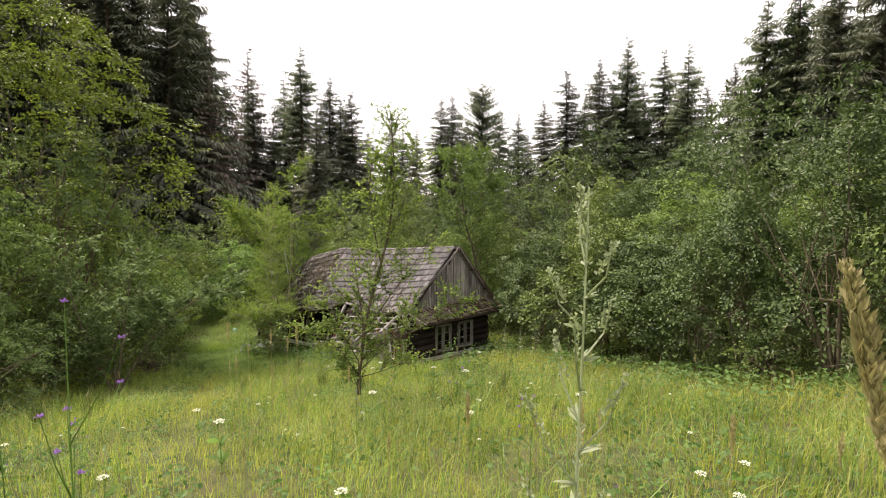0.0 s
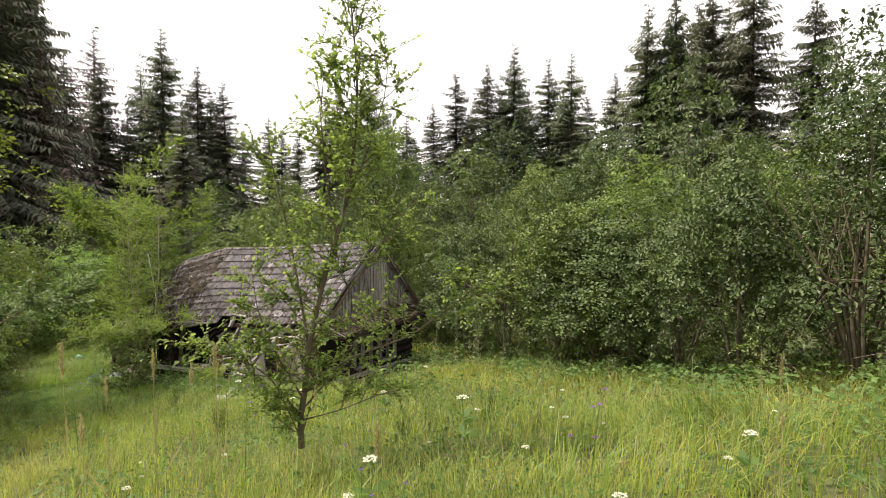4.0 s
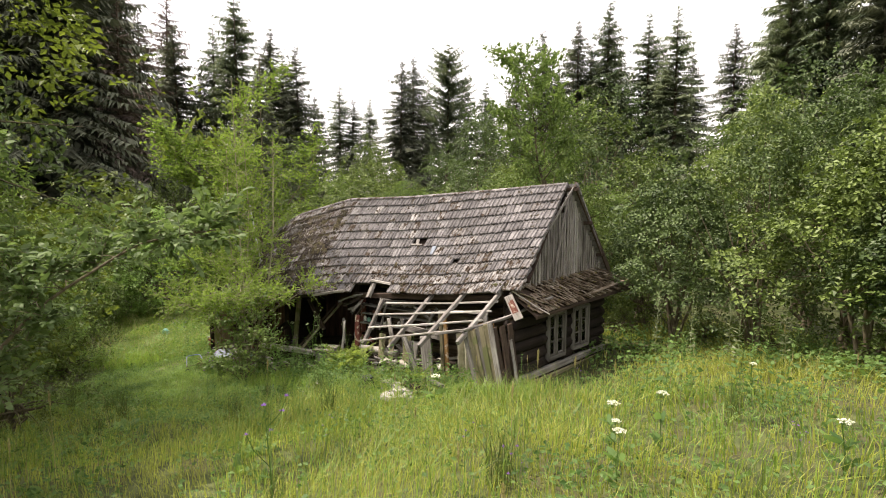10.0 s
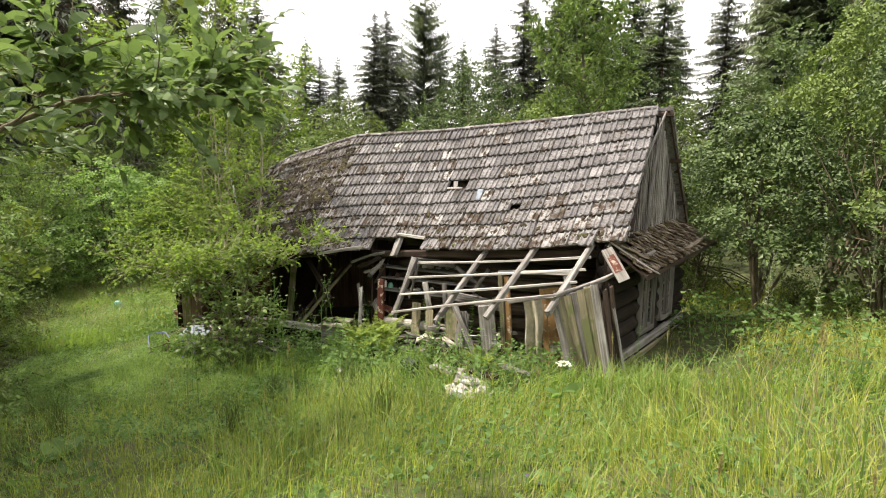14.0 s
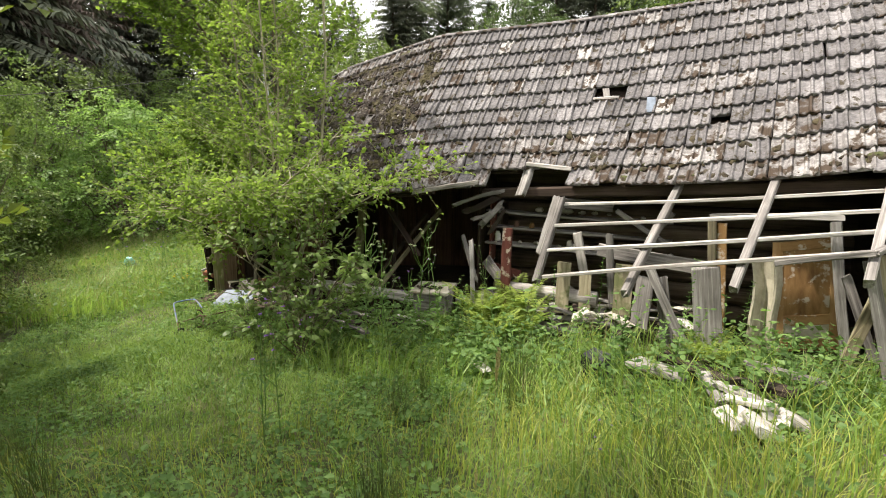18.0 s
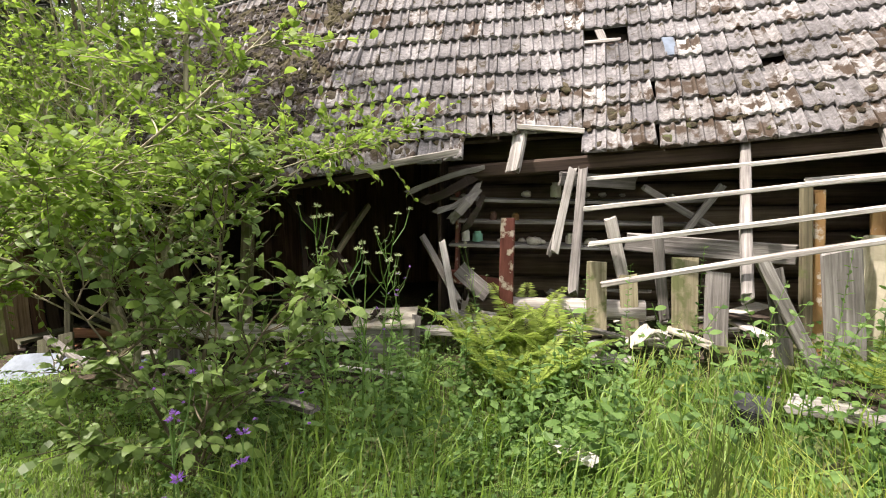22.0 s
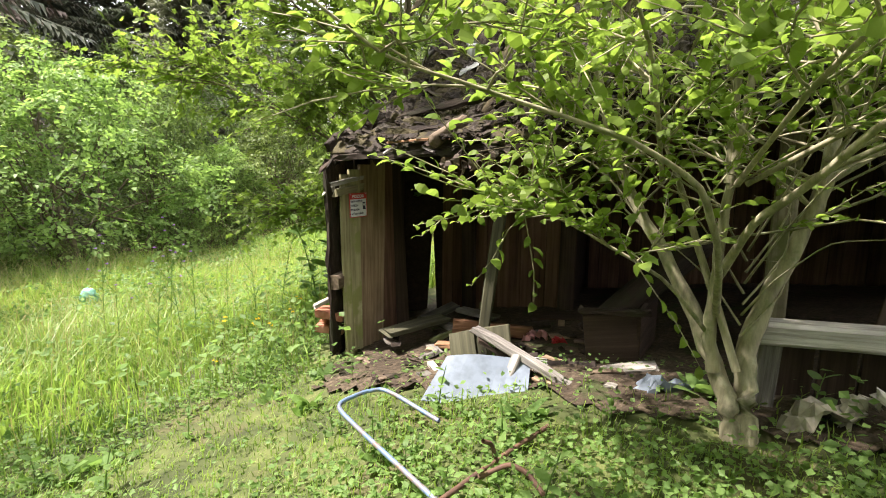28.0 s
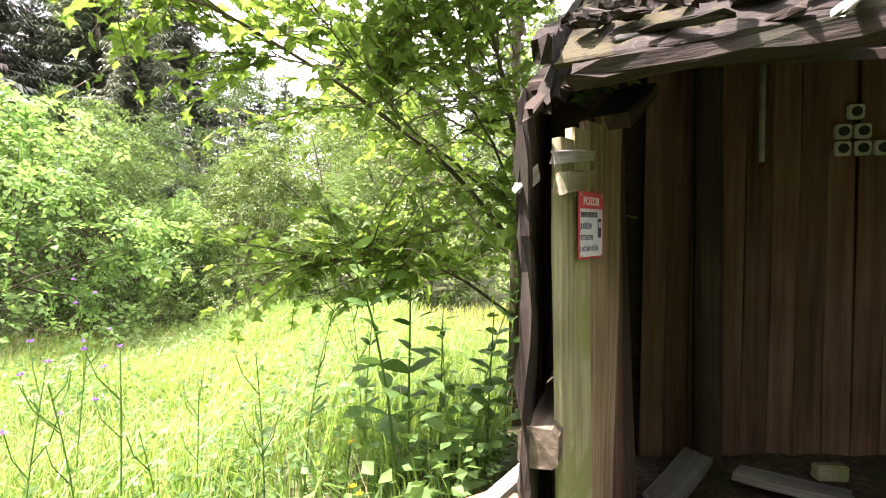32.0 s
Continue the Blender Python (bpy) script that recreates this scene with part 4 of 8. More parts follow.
def moss_mat():
    """Moss and crumbs that cover the ruined courses: an uneven sheet with holes, in steps that follow the courses."""
    r = np.random.default_rng(77)
    us, ds = np.arange(6.2, 9.96, 0.035), np.arange(0.16, 3.2, 0.035)
    n, m = len(us), len(ds)
    lump = lattice(n, m, 14, r) * 0.5 + lattice(n, m, 6, r) * 0.5 + lattice(n, m, 2.5, r) * 0.35
    crumb = r.uniform(-1, 1, (n, m))
    verts, keep = [], np.zeros((n, m), dtype=bool)
    for i, u in enumerate(us):
        ln = slope_length(u)
        for j, d in enumerate(ds):
            step = ((d - 0.14 + 0.05 * lump[i, j]) / 0.26) % 1.0
            q = max(1 - d / ln, 0.0)
            verts.append(tuple(roof(u, q, 0.015 + 0.05 * (1 - step) + 0.05 * lump[i, j] + 0.010 * crumb[i, j])))
            keep[i, j] = d < 0.97 * ln and lump[i, j] > (-0.1 if d < 0.5 else -0.42) and step > 0.08
    i, j = np.nonzero(keep[:-1, :-1] & keep[1:, 1:])
    f = np.stack([i * m + j, (i + 1) * m + j, (i + 1) * m + j + 1, i * m + j + 1], -1)
    return np_mesh("moss_mat", verts, f, M_MOSS_MAT, smooth=True)


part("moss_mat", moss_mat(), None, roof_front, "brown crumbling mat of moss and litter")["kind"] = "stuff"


def slab_mesh(seed):
    """A broken, moss-grown slab of a course: uneven top and outline, thick ragged front edge."""
    r = np.random.default_rng(seed)
    n, m = 13, 16
    x, y = np.linspace(-0.11, 0.11, n), np.linspace(-0.14, 0.14, m)
    X, Y = np.meshgrid(x, y, indexing="ij")
    rim = np.minimum(np.minimum(X + 0.11, 0.11 - X) / 0.022, np.minimum(Y + 0.14, 0.14 - Y) / 0.03)
    top = 0.030 * np.clip(rim, 0.0, 1.0) ** 0.5 + lattice(n, m, 4, r) * 0.012 + r.normal(0, 0.006, (n, m))
    X2, Y2 = X + lattice(n, m, 2.5, r) * 0.012, Y + lattice(n, m, 2.5, r) * 0.02
    v = np.concatenate([np.stack([X2, Y2, top], -1).reshape(-1, 3), np.stack([X2, Y2, np.full((n, m), -0.02)], -1).reshape(-1, 3)])
    f = []
    for i in range(n - 1):
        for j in range(m - 1):
            f.append((i * m + j, (i + 1) * m + j, (i + 1) * m + j + 1, i * m + j + 1))
    edge = [i * m for i in range(n)] + [(n - 1) * m + j for j in range(1, m)] + [i * m + m - 1 for i in range(n - 2, -1, -1)] + [j for j in range(m - 2, 0, -1)]
    k = n * m
    f += [(a, a + k, b + k, b) for a, b in zip(edge, edge[1:] + edge[:1])]
    return np_mesh("ruined_tile", v, np.array(f), M_RUIN)


RUIN_TILES = [slab_mesh(40 + i) for i in range(7)]
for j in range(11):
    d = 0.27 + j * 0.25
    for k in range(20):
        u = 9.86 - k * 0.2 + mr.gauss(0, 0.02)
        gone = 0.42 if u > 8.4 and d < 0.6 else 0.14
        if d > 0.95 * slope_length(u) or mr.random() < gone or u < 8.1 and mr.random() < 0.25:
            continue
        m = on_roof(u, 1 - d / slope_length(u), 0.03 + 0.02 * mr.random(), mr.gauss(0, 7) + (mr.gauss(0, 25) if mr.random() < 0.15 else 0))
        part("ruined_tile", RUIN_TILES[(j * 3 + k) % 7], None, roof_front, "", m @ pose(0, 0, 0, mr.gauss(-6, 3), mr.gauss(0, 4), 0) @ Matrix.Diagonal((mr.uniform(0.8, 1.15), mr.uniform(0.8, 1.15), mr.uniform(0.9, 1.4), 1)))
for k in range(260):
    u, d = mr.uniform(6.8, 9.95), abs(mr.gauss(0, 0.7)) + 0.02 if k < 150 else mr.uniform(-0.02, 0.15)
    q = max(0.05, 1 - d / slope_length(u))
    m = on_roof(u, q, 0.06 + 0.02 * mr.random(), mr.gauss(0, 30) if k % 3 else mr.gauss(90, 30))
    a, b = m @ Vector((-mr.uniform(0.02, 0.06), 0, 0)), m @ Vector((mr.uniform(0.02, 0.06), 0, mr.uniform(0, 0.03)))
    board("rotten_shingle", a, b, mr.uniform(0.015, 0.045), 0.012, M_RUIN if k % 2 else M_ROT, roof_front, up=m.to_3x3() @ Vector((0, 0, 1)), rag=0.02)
log("rotten_prop", up_slope(8.94, 0.42, 0.10), up_slope(9.05, -0.05, 0.06), 0.05, 0.042, M_BROWN, cottage, "grey-brown rotten pole end lying on the eave", rough=0.26)

# fallen porch roof: rafters and battens
RAFT = [((3.42, -0.80, -2.36), (3.52, -1.42, -3.28)), ((2.15, -0.7, -2.14), (2.49, -1.92, -3.14)), ((1.26, -0.88, -2.01), (1.59, -2.17, -2.90)), ((0.38, -1.02, -1.88), (0.70, -2.25, -2.70))]
for a, b in RAFT:
    board("porch_rafter", H(*a), H(*b), 0.072, 0.09, M_GREY, cottage, rag=0.03, label="grey splintered rafter")
BATT = [((3.44, -0.76, -2.45), (0.36, -1.24, -2.06)), ((3.44, -1.04, -2.67), (0.38, -1.52, -2.20)), ((3.42, -1.36, -2.90), (0.44, -1.76, -2.34)), ((3.36, -1.72, -3.12), (0.64, -2.09, -2.48))]
for a, b in BATT:
    board("porch_batten", H(*a), H(*b), 0.05, 0.035, M_PALE, cottage, rag=0.02, warp=0.015, label="pale dry batten")
bent = [H(1.3, -2.02, -2.66), H(0.66, -2.09, -2.49), H(0.30, -1.66, -2.38), H(-0.04, -0.98, -2.24), H(-0.40, -0.28, -2.04)]
for a, b in zip(bent, bent[1:]):
    board("bent_batten", a, b, 0.06, 0.05, M_GREY, cottage, warp=0.006)
board("eave_plate", H(0.12, -0.9, -2.02), H(4.6, -0.36, -2.42), 0.12, 0.13, M_DARK, cottage, label="dark wall plate under the eave")
board("gap_lath", H(3.40, -0.52, -2.04), H(3.98, -0.5, -2.0), 0.06, 0.05, M_PALE, cottage)
board("leaning_stick", H(3.47, -0.57, -2.40), H(3.67, -0.60, -3.14), 0.045, 0.045, M_DULL, cottage, rag=0.05, label="grey splintered stick leaning at the shelves")
board("leaning_stick", H(4.84, -0.53, -3.0), H(4.43, -0.98, -3.50), 0.06, 0.035, M_DULL, cottage, rag=0.06)
board("hanging_rafter", H(3.95, -0.42, -2.0), H(4.01, -0.62, -2.41), 0.12, 0.09, M_GREY, cottage, rag=0.06, label="broken hanging rafter end")
board("fallen_lath", H(4.45, -0.95, -2.22), H(5.3, -1.15, -2.38), 0.05, 0.06, M_PALE, cottage, rag=0.03)
for k in range(5):
    board("sagging_board", H(4.28 + 0.05 * (k % 2), -0.5 + 0.03 * (k % 3), -2.36 - 0.07 * k), H(4.98 - 0.13 * k, -0.56 + 0.04 * (k % 3), -2.60 - 0.09 * k), 0.05 + 0.03 * (k % 2), 0.028, (M_DULL, M_ROT, M_GREY)[k % 3], cottage, up=-HV, rag=0.12, warp=0.02, label="sagging splintered board")

# door, cloth panel, board corner
door = thing("painted_door", H(0.8, -0.8, -3.85), "leaning ochre panel door with flaking paint", "door")
dz = (-3.85, -2.69)


def dpt(s, z, out=0.0):
    k = (z - dz[0]) / (dz[1] - dz[0])
    return H(1.06 + 0.14 * k - s * 0.54, -0.8 - out, z + s * 0.12)


for a, b, w in (((0.06, dz[0]), (0.06, dz[1]), 0.10), ((0.94, dz[0]), (0.94, dz[1]), 0.10)):
    board("stile", dpt(*a), dpt(*b), w, 0.04, M_OCHRE, door, up=-HV)
for z, w in ((dz[0] + 0.06, 0.13), ((dz[0] + dz[1]) / 2 - 0.25, 0.11), (dz[1] - 0.05, 0.10)):
    board("rail", dpt(0.1, z), dpt(0.9, z), w, 0.04, M_OCHRE, door, up=-HV)
board("panel", dpt(0.5, dz[0] + 0.3), dpt(0.5, dz[1] - 0.05), 0.46, 0.018, M_OCHRE, door, up=-HV)
board("panel", dpt(0.5, dz[0] + 0.05), dpt(0.5, dz[0] + 0.3), 0.46, 0.018, M_PLASTER, door, up=-HV)
pn = 14
v = []
for i in range(pn):
    s = i / (pn - 1)
    for j in range(6):
        z = -3.86 + 1.0 * j / 5
        v.append(tuple(H(1.32 - 0.26 * s + 0.07 * j / 5 + 0.02 * math.sin(j * 1.3), -0.98 - 0.05 * math.sin(s * 9 + j * 0.35) - 0.02 * j / 5, z + 0.05 * s)))
k0 = len(v)
v += [tuple(Vector(p) + HV * 0.012) for p in v]
f = [(i * 6 + j, i * 6 + j + 1, (i + 1) * 6 + j + 1, (i + 1) * 6 + j) for i in range(pn - 1) for j in range(5)]
f += [tuple(k0 + x for x in q[::-1]) for q in f]
thing("lining_panel", None, "buckled cream fibreboard panel hanging beside the door", "panel", data=np_mesh("lining_panel", v, np.array(f), M_CREAM), m=Matrix.Identity(4))
for k in range(7):
    s = k / 6
    board("corner_plank", H(0.36 - 0.48 * s, -2.06 + 0.01 * (k % 2), -3.68), H(0.67 - 0.5 * s, -2.03 + 0.01 * (k % 2), -2.56 + 0.26 * s), 0.098, 0.028, M_GREEN_WOOD if k % 3 else M_GREY, cottage, up=-HV, rag=0.02, label="leaning green-grey plank of the porch corner" if k == 0 else "")
for k in range(3):
    board("corner_plank", H(-0.14 - 0.02 * k, -1.94 + 0.24 * k, -3.75), H(0.14 - 0.05 * k, -1.9 + 0.24 * k, -2.42), 0.2, 0.03, M_DARK, cottage, up=-HU, rag=0.02)
board("porch_post", H(0.1, -1.16, -3.8), H(0.16, -1.05, -2.05), 0.12, 0.12, M_DARK, cottage)
board("leaning_plank", H(-0.26, -1.62, -3.7), H(-0.02, -1.5, -2.7), 0.09, 0.03, M_GREY, cottage, up=-HU, rag=0.03)

# fringe of splinters and crumbs along the western eave
for k in range(46):
    u = mr.uniform(6.6, 9.95)
    a = roof(u, mr.uniform(0.94, 1.0), mr.uniform(0.0, 0.05))
    b = roof(u + mr.uniform(-0.25, 0.25), mr.uniform(0.99, 1.05), mr.uniform(-0.05, 0.04))
    board("eave_splinter", a, b, mr.uniform(0.012, 0.04), 0.012, M_ROT if k % 5 else M_GREY, roof_front, rag=0.03, warp=0.01)



# ---- trees ----
def skeleton(r, base, height, stems, spread, levels, kids, twig_len, curve=0.16, lean=(0, 0), first=0.25, up_pull=0.05, flare=0.35):
    """Stems and branches as polylines with radii; the ends of the last level carry the leaves."""
    wood, twigs = [], []

    def grow(p, d, length, rad, level):
        n = max(4, int(length / 0.22)) if level < levels else 4
        pts, rads = [np.array(p)], [rad]
        d = unit(d)
        for i in range(n):
            d = unit(d + r.normal(0, curve * (0.6 if level == 0 else 1), 3) * 0.6 + np.array([0, 0, up_pull]))
            pts.append(pts[-1] + d * length / n)
            rads.append(rad * (1 - 0.82 * (i + 1) / n))
        wood.append((np.array(pts), np.array(rads), level))
        if level >= levels:
            twigs.append(np.array(pts))
            return
        count = kids[level]
        for k in range(count):
            q = first + (1 - first) * (k + r.uniform(0.1, 0.9)) / count
            i = min(int(q * n), n - 1)
            at = pts[i] + (pts[i + 1] - pts[i]) * (q * n - i)
            a = r.uniform(0, 2 * math.pi)
            side = np.array([math.cos(a), math.sin(a), r.uniform(-0.1, 0.55)])
            dd = unit(pts[i + 1] - pts[i]) * 0.55 + side * 0.95
            ln = (spread if level == 0 else length * 0.55) * (1.08 - 0.72 * q if level == 0 else 1.0) * r.uniform(0.7, 1.15)
            if level + 1 == levels:
                ln = twig_len * r.uniform(0.6, 1.3)
            grow(at, dd, max(ln, 0.15), rads[i] * (0.55 if level == 0 else 0.6), level + 1)
        twigs.append(np.array(pts[-3:]))

    for s in range(stems):
        a = 2 * math.pi * (s + r.uniform(0, 0.6)) / stems
        out = 0.0 if stems == 1 else flare
        d = np.array([math.cos(a) * out + lean[0], math.sin(a) * out + lean[1], 1.0])
        grow(np.array(base) + np.array([math.cos(a), math.sin(a), 0]) * 0.05 * (stems > 1), d, height * r.uniform(0.85, 1.0), 0.011 * height * (1.0 if stems == 1 else 0.75), 0)
    return wood, twigs


def tree(name, seed, loc, height, stems, spread, levels, kids, twig, leaf, per_twig, mat, bark, label, category="tree", aspect=0.55, shape=6, lean=(0, 0), first=0.25, droop=0.15, thick=1.0, group="", up_pull=0.05, flare=0.35, wood_levels=9):
    """A broadleaf tree with real limbs; leaves sit along the last twigs."""
    r = np.random.default_rng(seed)
    wood, twigs = skeleton(r, (0, 0, 0), height, stems, spread, levels, kids, twig, lean=lean, first=first, up_pull=up_pull, flare=flare)
    w = Pile()
    for pts, rad, level in wood:
        if level > wood_levels:
            continue
        v, f = tube_arrays(pts, np.maximum(rad * thick, 0.0025), 7 if level == 0 else 5 if level == 1 else 3)
        w.add(v, f)
    P, D = [], []
    for t in twigs:
        n = per_twig
        q = r.uniform(0.1, 1.0, n) * (len(t) - 1.001)
        i = q.astype(int)
        p = t[i] + (t[i + 1] - t[i]) * (q - i)[:, None]
        d = (t[i + 1] - t[i])
        d = d / (np.linalg.norm(d, axis=1)[:, None] + 1e-9)
        P.append(p)
        D.append(d * 0.7 + r.normal(0, 0.7, (n, 3)) - np.array([0, 0, droop]))
    P, D = np.concatenate(P), np.concatenate(D)
    v, f = leaf_arrays(P, D, leaf * r.uniform(0.65, 1.25, len(P)), r, aspect, shape=shape)
    ob = thing(name, loc, label, category, group)
    m = Matrix.Translation(loc)
    part("trunk", w.mesh("trunk", bark, True), None, ob, "", m)
    part("crown", np_mesh("crown", v, f, mat), None, ob, "", m)
    return ob


def bush(name, seed, height, radius, pads, leaf, mat, bark, label, category="bush", shoots=16, skirt=0.05, aspect=0.6, per=140, widest=0.4):
    """A shrub or far tree: forked stems that carry flattened pads of leaves in uneven lobes, with gaps between, and shoots that break the outline."""
    r = np.random.default_rng(seed)
    k = np.arange(pads)
    z = skirt + (1 - skirt) * ((k + r.uniform(0, 1, pads)) / pads) ** 0.9
    prof = np.where(z < widest, 0.72 + 0.28 * np.sin(np.clip(z / widest, 0, 1) * math.pi / 2), np.cos(np.clip((z - widest) / (1 - widest), 0, 1) * math.pi / 2) ** 0.75)
    a = k * 2.39996 + r.uniform(-0.4, 0.4, pads)
    wob = 1 + 0.2 * np.sin(2 * a + seed + 3 * z) + 0.16 * np.sin(3 * a - 6 * z + 2 * seed) + 0.12 * np.sin(6 * a + 11 * z)
    deep = r.uniform(0, 1, pads) < 0.22
    rc = radius * np.maximum(prof, 0.08) * wob * np.where(deep, r.uniform(0.2, 0.6, pads), r.uniform(0.70, 0.92, pads))
    c = np.stack([np.cos(a) * rc, np.sin(a) * rc, z * height * (0.9 + 0.12 * np.sin(a * 2 + seed))], 1)
    size = radius * r.uniform(0.17, 0.38, pads)
    out = np.stack([np.cos(a), np.sin(a), np.full(pads, 0.25)], 1)
    n = per // 7
    d = r.normal(0, 1, (pads, n, 3)) + out[:, None] * 0.6 + np.array([0, 0, 0.75])
    d /= np.linalg.norm(d, axis=2)[:, :, None]
    A = c[:, None] + d * (size[:, None] * r.uniform(0.70, 1.08, (pads, n)))[:, :, None] * np.array([1.12, 1.12, 0.72])
    T = np.cross(d, r.normal(0, 1, (pads, n, 3))) + out[:, None] * 0.6 - np.array([0, 0, 0.35])
    T /= np.linalg.norm(T, axis=2)[:, :, None] + 1e-9
    N = d * 0.6 + np.array([0, 0, 0.8]) + r.normal(0, 0.5, (pads, n, 3))
    S = np.cross(T, N)
    S /= np.linalg.norm(S, axis=2)[:, :, None] + 1e-9
    P, D, F = [], [], []
    for j in range(7):
        sign = 1 if j % 2 else -1
        P.append((A + T * leaf * (0.5 * j - 1.2) + S * leaf * 0.12 * sign).reshape(-1, 3))
        D.append((T * (0.75 if j < 6 else 1.4) + S * sign * (0.8 if j < 6 else 0.1) + r.normal(0, 0.2, (pads, n, 3))).reshape(-1, 3))
        F.append((N * 2.2).reshape(-1, 3))
    P = [np.concatenate(P)]
    P[0][:, 2] = np.maximum(P[0][:, 2], 0.05 + 0.25 * r.uniform(0, 1, len(P[0])))
    D, F = [np.concatenate(D)], [np.concatenate(F)]
    w = Pile()
    for t in range(6):
        e = c[int(pads * (0.45 + 0.09 * t)) % pads]
        mid = e * np.array([0.4, 0.4, 0.5]) + r.normal(0, 0.12, 3)
        w.add(*tube_arrays([np.array([0.1 * math.cos(t), 0.1 * math.sin(t), -0.05]), mid * 0.5, mid, (mid + e) / 2 + r.normal(0, 0.08, 3), e], [0.055, 0.048, 0.036, 0.022, 0.006], 5))
        for j in range(5):
            f = c[r.integers(0, pads)]
            if np.linalg.norm(f - mid) < radius * 1.3:
                w.add(*tube_arrays([mid, (mid + f) / 2 + np.array([0, 0, 0.1]), f], [0.02, 0.013, 0.004], 4))
    top = c[np.argsort(-c[:, 2] - 0.4 * r.uniform(0, height, pads))[:max(shoots, 1)]]
    for e in top[:shoots]:
        ln, n = r.uniform(0.3, 0.85), 22
        q = r.uniform(0, 1, n)
        lean = r.normal(0, 0.22, 2)
        P.append(np.stack([e[0] + q * ln * lean[0], e[1] + q * ln * lean[1], e[2] + q * ln], 1) + r.normal(0, 0.045, (n, 3)) * (1.15 - q)[:, None])
        D.append(r.normal(0, 0.8, (n, 3)) + np.array([0, 0, 0.4]))
        F.append(np.tile([[0, 0, 1.0]], (n, 1)))
        w.add(*tube_arrays([e, e + np.array([lean[0], lean[1], 1]) * ln], [0.006, 0.002], 3))
    P, D, F = np.concatenate(P), np.concatenate(D), np.concatenate(F)
    v, f = leaf_arrays(P, D, leaf * r.uniform(0.6, 1.3, len(P)), r, aspect, shape=4, face=F)
    ob = thing(name, (0, 0, 0), label, category)
    part("trunk", w.mesh("trunk", bark, True), None, ob)
    part("crown", np_mesh("crown", v, f, mat), None, ob)
    return ob


def spruce(name, seed, height, radius, mat, label, density=1.0, droop=0.35, bare=0.0, round_top=False, low=0.12):
    """A conifer: trunk, whorls of arching boughs, thin hanging sprays along both sides of every bough, a slim leader."""
    r = np.random.default_rng(seed)
    w, tri = Pile(), []
    w.add(*tube_arrays([(0, 0, 0), (0.02, 0, height * 0.5), (0, 0.02, height * 1.0)], [height * 0.012, height * 0.008, 0.012], 6))
    up = np.array([0, 0, 1.0])
    z = height * low
    while z < height * 0.99:
        q = z / height
        reach = radius * ((1 - q) ** 0.8 + 0.015) if not round_top else radius * (max(0.02, 1 - q ** 4) ** 0.6 * (0.55 + 0.45 * q))
        wave = 1 + 0.16 * math.sin(z * 1.7 + seed) + 0.1 * math.sin(z * 4.1)
        for k in range(max(3, int((5.4 - 1.5 * q) * density))):
            if r.random() < 0.08 + bare * 0.3:
                continue
            a = r.uniform(0, 2 * math.pi)
            ln = max(0.12, reach * wave * r.uniform(0.5, 1.12))
            z1 = z + r.uniform(-0.6, 0.6)
            dv, sd = np.array([math.cos(a), math.sin(a), 0.0]), np.array([-math.sin(a), math.cos(a), 0.0])
            m = max(4, int(ln * 8.0))
            t = (np.arange(m) + r.uniform(0, 1, m)) / m
            rise = 0.55 * (q - 0.45) if not round_top else 0.35
            height_at = lambda t: ln * (rise * t - droop * (1.1 - 0.7 * q) * t * t + 0.16 * t ** 4)
            p = dv * (t * ln)[:, None] + up * (z1 + height_at(t))[:, None]
            if bare and r.random() < bare * 1.4:
                e = np.linspace(0, 1, 4)
                w.add(*tube_arrays(dv * (e * ln)[:, None] + up * (z1 + height_at(e))[:, None], [0.03, 0.022, 0.014, 0.005], 3))
                continue
            spread = 0.16 + 0.32 * min(ln, 2.4) * (1 - 0.75 * t)
            for sign in (1, -1):
                hang = r.uniform(0.1, 1.0, m) * (0.13 + 0.26 * min(1.6, ln)) * (1.15 - 0.5 * q)
                wide = r.uniform(0.045, 0.095, m) * (0.6 + 0.4 * min(1, ln))
                tip = p + sd * (sign * spread * r.uniform(0.5, 1.25, m))[:, None] + dv * (0.25 * spread + 0.1)[:, None] - up * hang[:, None]
                tri.append(np.stack([p - dv * wide[:, None] + up * 0.03, p + dv * wide[:, None] * 1.3, tip], 1))
            e0, e1 = dv * ln * 0.15 + up * (z1 + height_at(0.15)), dv * (ln + 0.1) + up * (z1 + height_at(1.0) + 0.05)
            em = dv * ln * 0.6 + up * (z1 + height_at(0.6) + 0.03)
            tri.append(np.stack([np.stack([e0, em + sd * 0.06, em - sd * 0.06]), np.stack([em + sd * 0.06, em - sd * 0.06, e1])]))
        z += 0.19 - 0.05 * q
    V = np.concatenate(tri).reshape(-1, 3)
    ob = thing(name, (0, 0, 0), label, "tree")
    part("trunk", w.mesh("trunk", M_SPRUCE_BARK, True), None, ob)
    part("crown", np_mesh("crown", V, np.arange(len(V)).reshape(-1, 3), mat), None, ob)
    return ob


